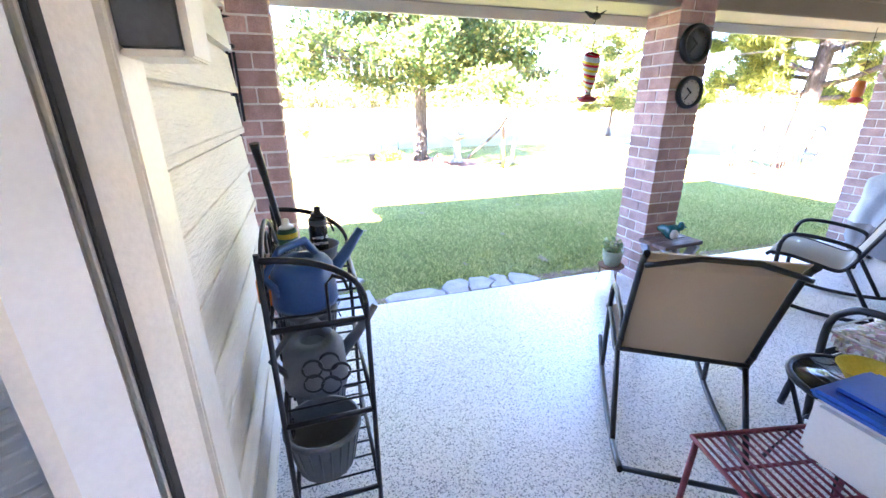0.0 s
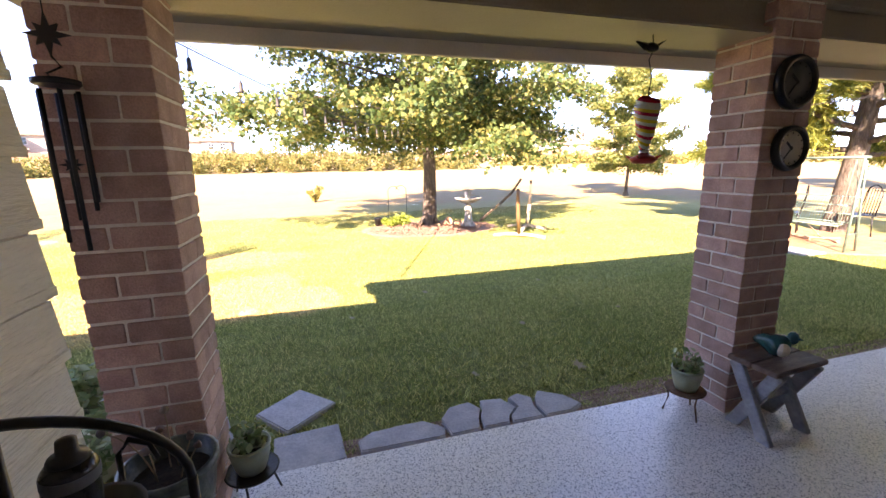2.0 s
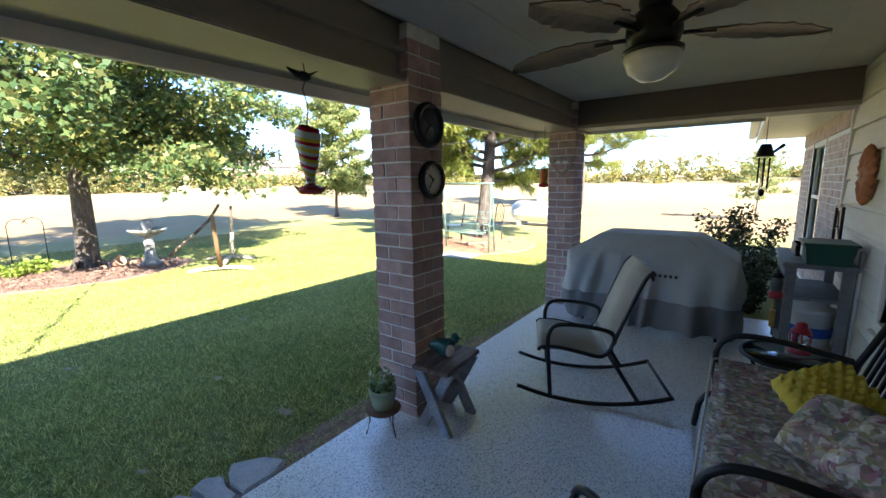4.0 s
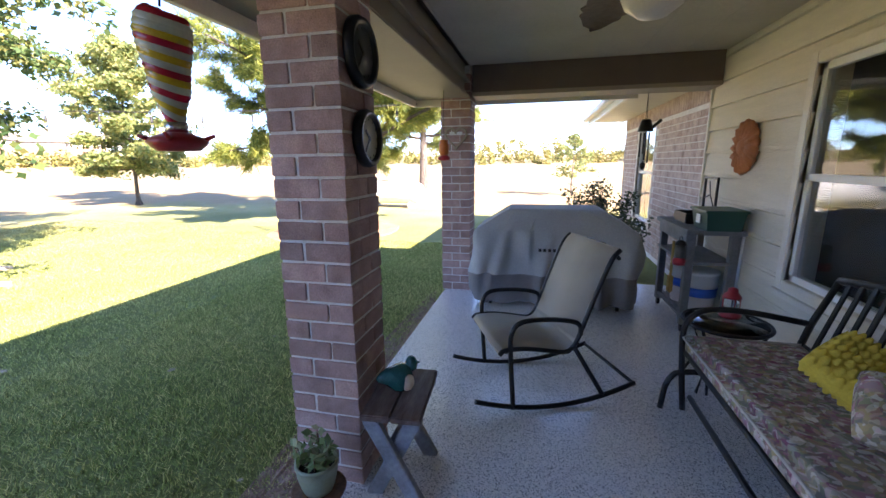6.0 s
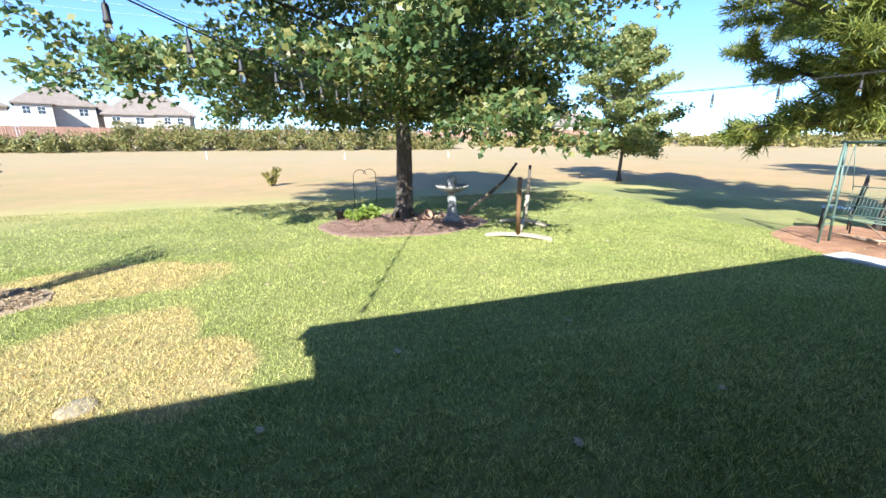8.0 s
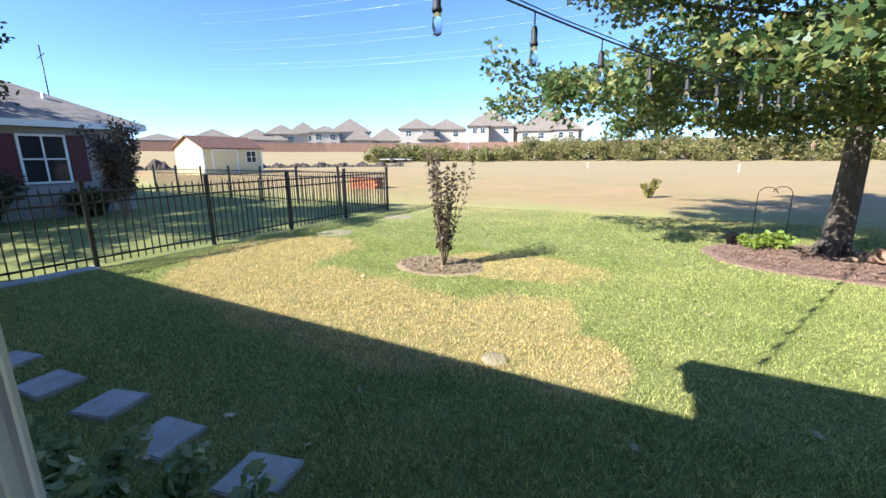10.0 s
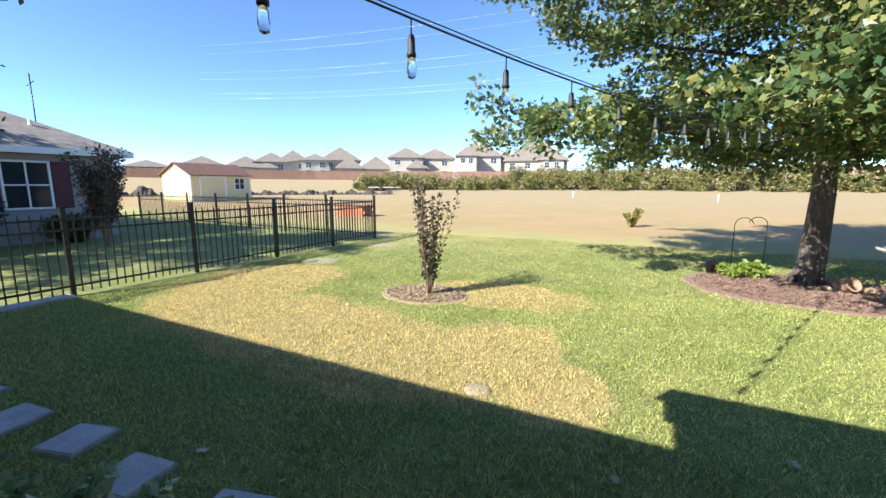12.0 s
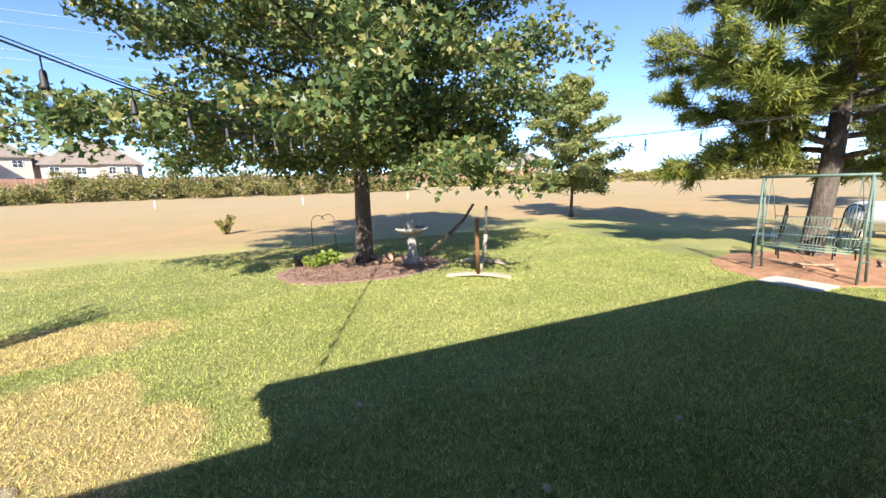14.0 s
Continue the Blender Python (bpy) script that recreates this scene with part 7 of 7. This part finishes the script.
box(bm, -0.185, 0.185, -0.155, 0.155, 0.145, 0.165, 0.005)
part("bin", bm, M_GREEN, tb)
bm = BM()
box(bm, -0.04, 0.04, 0.139, 0.146, 0.05, 0.12)
part("tag", bm, M_WHITE, tb)
bx = thing("metal_tray", "low black metal tray standing on the cart", "tray", pose(5.08, 0.36, 0.90))
bm = BM()
box(bm, -0.16, 0.16, -0.13, 0.13, 0, 0.01)
for a, b, c, d in ((-0.16, 0.16, -0.135, -0.12), (-0.16, 0.16, 0.12, 0.135), (-0.165, -0.15, -0.13, 0.13), (0.15, 0.165, -0.13, 0.13)):
    box(bm, a, b, c, d, 0.0, 0.09, 0.004)
part("tray_body", bm, M_BLACK, bx)
fr = thing("trellis_panel", "black square metal frame standing at the back of the cart", "frame", pose(5.20, 0.22, 0.90))
bm = BM()
for a, b, c, d in ((-0.15, 0.15, 0, 0.02), (-0.15, 0.15, 0.38, 0.40), (-0.15, -0.13, 0, 0.40), (0.13, 0.15, 0, 0.40)):
    box(bm, a, b, -0.01, 0.01, c, d, 0.003)
tube(bm, [(-0.13, 0, 0.1), (0, 0, 0.24), (0.04, 0, 0.36)], 0.005, 5)
tube(bm, [(0, 0, 0.24), (0.12, 0, 0.2)], 0.005, 5)
part("bars", bm, M_BLACK, fr)
br = thing("scrub_brush", "long-handled straw brush hung from the cart", "brush", pose(4.80, 0.60, 0.34))
bm = BM()
tube(bm, [(0, 0, 0.12), (0.01, 0, 0.42)], 0.011, 7)
part("handle", bm, M_BROOM, br)
bm = BM()
box(bm, -0.04, 0.04, -0.018, 0.018, -0.04, 0.12, 0.012)
part("bristles", bm, M_BROOM, br)
hl = thing("hanging_lantern", "red and black lantern hung on the cart's end", "lantern", pose(4.60, 0.61, 0.60))
bm = BM()
lathe(bm, [(0.045, 0), (0.05, 0.04), (0.035, 0.06)], segs=14)
part("tank", bm, M_RED, hl)
bm = BM()
lathe(bm, [(0.035, 0.06), (0.04, 0.12), (0.03, 0.17)], segs=14)
part("chimney", bm, M_GREY, hl)
bm = BM()
lathe(bm, [(0.045, 0.17), (0.03, 0.20), (0.01, 0.21)], segs=14)
tube(bm, arc((0, 0, 0.2), 0.04, 0, 180, 8), 0.003, 5)
part("cap", bm, M_BLACK, hl)
for x, m_ in ((4.68, M_GREYWOOD), (4.64, M_WHITE)):
    bm = BM()
    tube(bm, [(x, 0.155, 0.0), (x - 0.02, 0.150, 1.0)], 0.012, 7)
    solid("broom_pole", bm, m_, "thin pole leaning on the siding behind the cart", "pole")

# black wire plant rack with cans, by the siding
rk = thing("plant_rack", "black scrolled wire rack with three shelves by the siding", "rack", pose(-0.215, 1.34, 0, 0, 0, 0) @ Matrix.Diagonal((1, 1, 1.32, 1)))
RW, RD = 0.14, 0.30
for sx in (-RW, RW):
    bm = BM()
    tube(bm, [(sx, -RD, 0), (sx, -RD, 0.70 if sx > 0 else 0.84)], 0.009, 6)
    part("upright", bm, M_BLACK, rk)
    bm = BM()
    tube(bm, [(sx, RD, 0), (sx, RD, 0.70 if sx > 0 else 0.84)], 0.009, 6)
    part("upright", bm, M_BLACK, rk)
for y in (-RD, RD):
    bm = BM()
    tube(bm, [(-RW + 2 * RW * math.cos(radians(a)), y, 0.70 + 0.125 * math.sin(radians(a))) for a in range(0, 91, 9)], 0.008, 6)
    part("arch", bm, M_BLACK, rk)
    bm = BM()
    tube(bm, [(0.03, y, 0.66), (0.03, y, 0.755), (0.05, y, 0.775), (0.08, y, 0.765), (0.09, y, 0.74)], 0.005, 5)
    part("arch_bar", bm, M_BLACK, rk)
    for k in range(5):
        bm = BM()
        c = (0.0 + 0.045 * math.cos(k * 1.2566), 0.53 + 0.034 * math.sin(k * 1.2566))
        tube(bm, [(c[0] + 0.03 * math.cos(radians(a)), y - 0.004, c[1] + 0.023 * math.sin(radians(a))) for a in range(0, 361, 24)], 0.004, 5)
        part("medallion_loop", bm, M_BLACK, rk)
for z in (0.14, 0.40, 0.66):
    for p, q in (((-RW, -RD), (RW, -RD)), ((-RW, RD), (RW, RD)), ((-RW, -RD), (-RW, RD)), ((RW, -RD), (RW, RD))):
        bm = BM()
        tube(bm, [(*p, z), (*q, z)], 0.008, 6)
        part("shelf_rail", bm, M_BLACK, rk)
    for i in range(1, 8):
        bm = BM()
        y = -RD + 2 * RD * i / 8
        tube(bm, [(-RW, y, z), (RW, y, z)], 0.004, 5)
        part("shelf_wire", bm, M_BLACK, rk)


def scroll(c, r, turns, s, start):
    return [(c[0], c[1] + s * r * (1 - k / 26) * math.cos(start + k * turns * 0.25), c[2] + r * (1 - k / 26) * math.sin(start + k * turns * 0.25)) for k in range(22)]


for i, (y, z, s) in enumerate(((-0.18, 0.75, 1), (0.0, 0.76, -1), (0.16, 0.75, 1), (-0.1, 0.28, 1), (0.1, 0.28, -1), (-0.1, 0.53, -1), (0.1, 0.53, 1), (-0.24, 0.71, -1), (-0.08, 0.70, 1), (0.08, 0.71, -1), (0.23, 0.71, 1))):
    bm = BM()
    tube(bm, scroll((-RW, y, z), 0.075 if i < 7 else 0.045, 1.1, s, 0.3 * i), 0.005, 5)
    part("scroll", bm, M_BLACK, rk)
bm = BM()
tube(bm, [(-RW, -RD + 2 * RD * k / 18, 0.70 + 0.15 * math.sin(math.pi * (0.12 + 0.88 * k / 18)) ** 0.8) for k in range(19)], 0.008, 6)
part("back_rail", bm, M_BLACK, rk)


def watering_can(m, label, mat, r=0.105, h=0.2):
    t = thing("watering_can", label, "watering can", m)
    bm = BM()
    lathe(bm, [(r, 0), (r * 1.02, h * 0.1), (r * 0.95, h * 0.85), (r * 0.8, h), (r * 0.4, h + 0.005), (r * 0.38, h - 0.01)], segs=24)
    part("body", bm, mat, t)
    bm = BM()
    tube(bm, [(0, r * 0.85, h * 0.3), (0.02, r * 1.6, h * 0.75), (0.04, r * 2.3, h * 1.3)], 0.026, 8, 0.014)
    part("spout", bm, mat, t)
    bm = BM()
    tube(bm, [(0, -r * 0.9, h * 0.4), (0, -r * 1.35, h * 0.9), (0, -r * 0.7, h * 1.35), (0, r * 0.2, h * 1.38), (0, r * 0.6, h)], 0.013, 7)
    part("handle", bm, mat, t)
    return t


watering_can(pose(-0.25, 1.19, 0.885, 0, 0, -50), "dark blue plastic watering can on the rack", M_BLUE, 0.10, 0.145)
watering_can(pose(-0.25, 1.24, 0.54, 0, 0, -60), "grey plastic watering can on the rack", M_GREY, 0.11, 0.17)


def spray_can(m, label, mat, cap, band, h=0.24, lines=()):
    t = thing("spray_can", label, "spray can", m)
    bm = BM()
    lathe(bm, [(0.033, 0), (0.035, 0.006), (0.035, h * 0.86), (0.026, h * 0.93)], segs=20)
    part("can", bm, mat, t)
    bm = BM()
    lathe(bm, [(0.027, h * 0.93), (0.024, h * 0.965), (0.014, h * 0.985), (0.0125, h + 0.018), (0.003, h + 0.022)], segs=16)
    part("cap", bm, cap, t)
    bm = BM()
    lathe(bm, [(0.0355, h * 0.76), (0.0358, h * 0.77), (0.0358, h * 0.84), (0.0355, h * 0.85)], segs=20)
    part("band", bm, band, t)
    for i, s in enumerate(lines):
        cu = bpy.data.curves.new("print", "FONT")
        cu.body = s
        cu.size = 0.021
        cu.align_x = "CENTER"
        cu.extrude = 0.0004
        ob = new("print", cu)
        ob.parent = t
        ob.matrix_basis = pose(0, -0.0368, h * 0.52 - i * 0.024, 90)
        cu.materials.append(M_WHITE)
    return t


M_CANGREEN = material("green_tin", (0.03, 0.09, 0.05), 0.3, metal=0.4, vary=0.2, scale=30, bump=0.02)
M_CANBLACK = material("black_tin", (0.02, 0.018, 0.02), 0.25, metal=0.4, vary=0.2, scale=30, bump=0.02)
bk = thing("plastic_tub", "low grey tub holding a spray can on the rack", "tub", pose(-0.195, 1.535, 0.882) @ Matrix.Diagonal((0.8, 0.8, 0.5, 1)))
bm = BM()
lathe(bm, [(0.075, 0), (0.10, 0.15), (0.105, 0.155), (0.095, 0.15), (0.07, 0.01), (0.004, 0.01)], segs=22)
part("pail_body", bm, M_GREY, bk)
spray_can(pose(-0.29, 1.43, 0.882, 0, -2, 14), "green wasp spray can with a yellow band", M_CANGREEN, M_WHITE, M_YELLOW, 0.20, ("WASP &", "HORNET", "KILLER"))
spray_can(pose(-0.195, 1.515, 0.892, 0, 3, 12), "black wasp spray can with a pale label", M_CANBLACK, M_BLACK, M_GREY, 0.205, ("wasp &", "hornet"))
for z, y, r in ((0.54, 1.36, 0.10), (0.198, 1.10, 0.135), (0.198, 1.36, 0.11)):
    p = thing("nursery_pot", "dark grey plastic nursery pot on the rack", "pot", pose(-0.25, y + 0.1, z), "pots on the rack")
    bm = BM()
    lathe(bm, [(r * 0.75, 0), (r * 0.98, 0.17), (r * 1.05, 0.17), (r * 1.05, 0.19), (r * 0.95, 0.19), (r * 0.75, 0.02), (0.004, 0.02)], segs=22)
    for k in range(22):
        a = 2 * math.pi * k / 22
        rib = BM()
        tube(rib, [(r * 0.76 * math.cos(a), r * 0.76 * math.sin(a), 0.01), (r * 0.98 * math.cos(a), r * 0.98 * math.sin(a), 0.165)], 0.004, 4)
        part("rib", rib, M_GREY, p)
    part("pot_body", bm, M_GREY, p)
bm = BM()
tube(bm, [(-0.30, 1.54, 0.885), (-0.345, 1.445, 1.26)], 0.0115, 8)
tube(bm, [(-0.345, 1.445, 1.26), (-0.356, 1.424, 1.345), (-0.358, 1.42, 1.366)], 0.0135, 10, 0.017)
solid("tool_pole", bm, M_BLACK, "dark tool handle with a blue-black grip leaning in the rack", "tool")
og = thing("sprayer_nozzle", "orange plastic hose nozzle lying in the rack", "nozzle", pose(-0.355, 1.20, 0.885))
bm = BM()
box(bm, -0.035, 0.035, -0.025, 0.025, 0, 0.10, 0.012)
part("grip", bm, M_ORANGE, og)
bm = BM()
tube(bm, [(0, 0, 0.08), (0, 0.07, 0.11)], 0.018, 8, 0.024)
part("nozzle_head", bm, M_ORANGE, og)

# red wire table with a white bin and a blue bundle, and a small glass table
wt = thing("wire_table", "low dull-red metal table with a slatted wire top", "table", pose(1.13, 0.40, 0, 0, 0, -12))
for x in (-0.3, 0.3):
    for y in (-0.17, 0.17):
        bm = BM()
        tube(bm, [(x, y, 0.48), (x * 1.03, y * 1.05, 0.01)], 0.010, 6)
        part("leg", bm, M_REDWIRE, wt)
for p in ([(-0.31, -0.18, 0.49), (0.31, -0.18, 0.49), (0.31, 0.18, 0.49), (-0.31, 0.18, 0.49), (-0.31, -0.18, 0.49)],):
    bm = BM()
    tube(bm, p, 0.009, 6)
    part("rim", bm, M_REDWIRE, wt)
for i in range(1, 24):
    bm = BM()
    x = -0.31 + 0.62 * i / 24
    tube(bm, [(x, -0.18, 0.49), (x, 0.18, 0.49)], 0.0045, 5)
    part("slat", bm, M_REDWIRE, wt)
for y in (-0.06, 0.06):
    bm = BM()
    tube(bm, [(-0.31, y, 0.482), (0.31, y, 0.482)], 0.006, 5)
    part("bearer", bm, M_REDWIRE, wt)
wb = thing("white_bin", "white plastic bin beside the red table", "bin", pose(1.22, 0.36, 0.497))
bm = BM()
box(bm, -0.12, 0.12, -0.14, 0.14, 0, 0.20, 0.02)
part("tub", bm, M_WHITE, wb)
bm = BM()
box(bm, -0.13, 0.13, -0.15, 0.15, 0.20, 0.225, 0.01)
box(bm, -0.10, 0.10, -0.12, 0.12, 0.225, 0.245, 0.01)
part("lid", bm, M_BLUE2, wb, "bright blue lid")
gt2 = thing("side_table", "small round black table with a smoked glass top", "table", pose(1.70, 0.66, 0))
round_table(gt2, 0.20, 0.46)
yb = thing("bowl", "yellow ceramic bowl on the small glass table", "bowl", pose(1.72, 0.64, 0.466))
bm = BM()
lathe(bm, [(0.05, 0), (0.055, 0.01), (0.10, 0.07), (0.105, 0.075), (0.095, 0.07), (0.04, 0.015), (0.004, 0.012)], segs=24)
part("bowl_body", bm, M_YELLOW, yb)

# doorway: casing, weatherstrip, open door with blinds
bm = BM()
box(bm, -0.271, -0.1855, -0.13, -0.045, 0, 2.058, 0.004, m=A45)
box(bm, -0.271, -0.235, -0.044, -0.012, 0, 2.058, 0.004, m=A45)
box(bm, -0.27, 1.0, 0.001, 0.022, 2.06, 2.15, 0.004, m=A45)
solid("trim", bm, M_TRIM, "cream door casing outside the doorway", "trim", "structure")
bm = BM()
box(bm, -0.184, -0.165, -0.13, -0.06, 0, 2.055, 0.003, m=A45)
solid("door_jamb", bm, M_TRIM, "cream painted door jamb", "jamb", "structure")
bm = BM()
box(bm, -0.164, -0.150, -0.128, -0.112, 0, 2.05, 0.003, m=A45)
solid("weatherstrip", bm, M_GASKET, "black rubber weatherstrip on the door jamb", "weatherstrip", "structure")
DM = A45 @ Matrix.Translation((-0.175, -0.14, 0)) @ pose(0, 0, 0, 0, 0, -104)
dr = thing("door_1", "white glazed door with slatted blinds standing open", "door", DM, kind="structure")
bm = BM()
for a, b, c, d in ((0, 0.085, 0.01, 2.03), (0.675, 0.76, 0.01, 2.03), (0.085, 0.675, 1.88, 2.03), (0.085, 0.675, 0.01, 0.26)):
    box(bm, a, b, -0.02, 0.02, c, d)
part("door_leaf", bm, M_WHITE, dr)
bm = BM()
for a, b, c, d in ((0.085, 0.11, 0.26, 1.88), (0.65, 0.675, 0.26, 1.88), (0.11, 0.65, 1.855, 1.88), (0.11, 0.65, 0.26, 0.285)):
    box(bm, a, b, -0.028, 0.028, c, d, 0.006)
part("glazing_bead", bm, M_TRIM, dr)
bm = BM()
box(bm, 0.11, 0.65, -0.004, 0.004, 0.285, 1.855)
part("pane", bm, M_GLASS, dr)
for i in range(70):
    bm = BM()
    z = 0.30 + i * 0.0218
    box(bm, 0.115, 0.645, -0.008, 0.008, -0.0009, 0.0009, m=Matrix.Translation((0, -0.014, z)) @ pose(0, 0, 0, 50))
    part("blind_slat", bm, M_WHITE, dr)
# box beside the door
pb = thing("wall_panel", "grey flat box in a cream frame fixed beside the doorway", "panel", pose(-0.461, 0.762, 1.56))
bm = BM()
box(bm, 0.0, 0.092, 0.0, 0.13, 0.012, 0.42, 0.004)
part("panel_face", bm, M_GREY, pb)
bm = BM()
box(bm, 0.093, 0.106, -0.006, 0.14, 0, 0.43, 0.003)
box(bm, 0.0, 0.092, -0.004, 0.135, 0, 0.0115, 0.003)
part("panel_frame", bm, M_TRIM, pb)
bm = BM()
lathe(bm, [(0.012, 0.0), (0.016, 0.008), (0.01, 0.014), (0.002, 0.016)], segs=12)
bmesh.ops.transform(bm, matrix=pose(-0.458, 0.99, 1.72, 0, 90), verts=bm.verts)
solid("wall_hook", bm, M_GASKET, "small dark round hook screwed into the siding", "hook")


# ---- grass blades on the near lawn, fallen leaves ----
def grass(name, x0, x1, y0, y1, n, h, w, label):
    p = np.stack([rng.uniform(x0, x1, n), rng.uniform(y0, y1, n), np.full(n, -0.085)], axis=1)
    inside = (p[:, 0] > -0.7) & (p[:, 0] < 6.06) & (p[:, 1] < 2.86)
    for cx, cy, rx, ry in ((2.75, 10.9, 1.7, 1.25), (-2.55, 8.0, 0.66, 0.5)):
        inside |= ((p[:, 0] - cx) / rx) ** 2 + ((p[:, 1] - cy) / ry) ** 2 < 1
    for cx, cy, rx, ry in ((0.54, 2.95, 0.24, 0.1), (1.04, 3.0, 0.22, 0.15), (1.45, 3.0, 0.25, 0.13), (0.015, 3.0, 0.17, 0.16), (-0.075, 3.44, 0.17, 0.17), (-0.62, 3.28, 0.2, 0.2), (-1.31, 3.85, 0.2, 0.18), (-2.06, 3.78, 0.2, 0.18), (-2.75, 3.8, 0.2, 0.18), (-3.45, 3.72, 0.2, 0.18)):
        inside |= (abs(p[:, 0] - cx) < rx) & (abs(p[:, 1] - cy) < ry)
    p = p[~inside]
    n = len(p)
    a = rng.uniform(0, 2 * np.pi, n)
    side = np.stack([np.cos(a), np.sin(a), np.zeros(n)], axis=1)
    b = rng.uniform(0, 2 * np.pi, n)
    lean = np.stack([np.cos(b), np.sin(b), np.zeros(n)], axis=1) * rng.uniform(0.2, 1.1, (n, 1))
    tuft = 0.5 + 0.5 * np.sin(p[:, 0] * 21 + 3 * np.sin(p[:, 1] * 9)) * np.sin(p[:, 1] * 23 + 3 * np.sin(p[:, 0] * 8))
    hh = h * rng.uniform(0.45, 1.1, (n, 1)) * (0.6 + 0.75 * tuft[:, None])
    ww = w * rng.uniform(0.7, 1.3, (n, 1))
    tip = p + lean * hh + np.array([0, 0, 1]) * hh * 0.85
    v = np.stack([p - side * ww, p + side * ww, tip], axis=1).reshape(-1, 3)
    f = np.arange(n * 3).reshape(-1, 3)
    tagged(new(name, arrays_mesh(name, v, f, M_BLADE)), label, "grass", "", "stuff")


grass("grass", -7.0, 8.5, 2.83, 5.4, 400000, 0.048, 0.0036, "short lawn grass beside the patio")
grass("grass", -7.0, 9.0, 5.4, 9.5, 380000, 0.040, 0.0042, "short lawn grass in the sun")
grass("grass", -7.0, 10.0, 9.5, 15.0, 150000, 0.042, 0.0062, "short lawn grass round the oak")

M_DEADLEAF = material("dead_leaf", (0.50, 0.40, 0.26), 0.8, vary=0.2, scale=30, bump=0.2)
bm = BM()
o = []
for i in range(14):
    a = 2 * math.pi * i / 14
    q = 1.0 if i % 2 == 0 else 0.45
    o.append((q * math.cos(a), q * math.sin(a) * 0.7))
vs = [bm.verts.new((x * 0.05, y * 0.05, 0.006 * math.sin(x * 3))) for x, y in o]
lo = [bm.verts.new((v.co.x, v.co.y, v.co.z - 0.0015)) for v in vs]
bm.faces.new(vs)
bm.faces.new(lo[::-1])
for i in range(14):
    bm.faces.new((vs[i], lo[i], lo[(i + 1) % 14], vs[(i + 1) % 14]))
leaf_me = mesh_of("fallen_leaf", bm, M_DEADLEAF)
random.seed(90)
spots = [(2.02, 3.38, 1.5), (2.0, 4.3, 1), (1.2, 3.5, 0.8), (3.2, 4.4, 0.9), (-1.9, 4.1, 1.2)] + [(random.uniform(-4, 6), random.uniform(3.1, 9), random.uniform(0.5, 1.0)) for _ in range(34)]
for x, y, s in spots:
    ob = tagged(new("fallen_leaf", leaf_me), "curled pale tan leaf lying on the grass", "leaf", "fallen leaves")
    ob.matrix_basis = pose(x, y, -0.043, random.uniform(-15, 15), random.uniform(-15, 15), random.uniform(0, 360)) @ Matrix.Scale(s, 4)
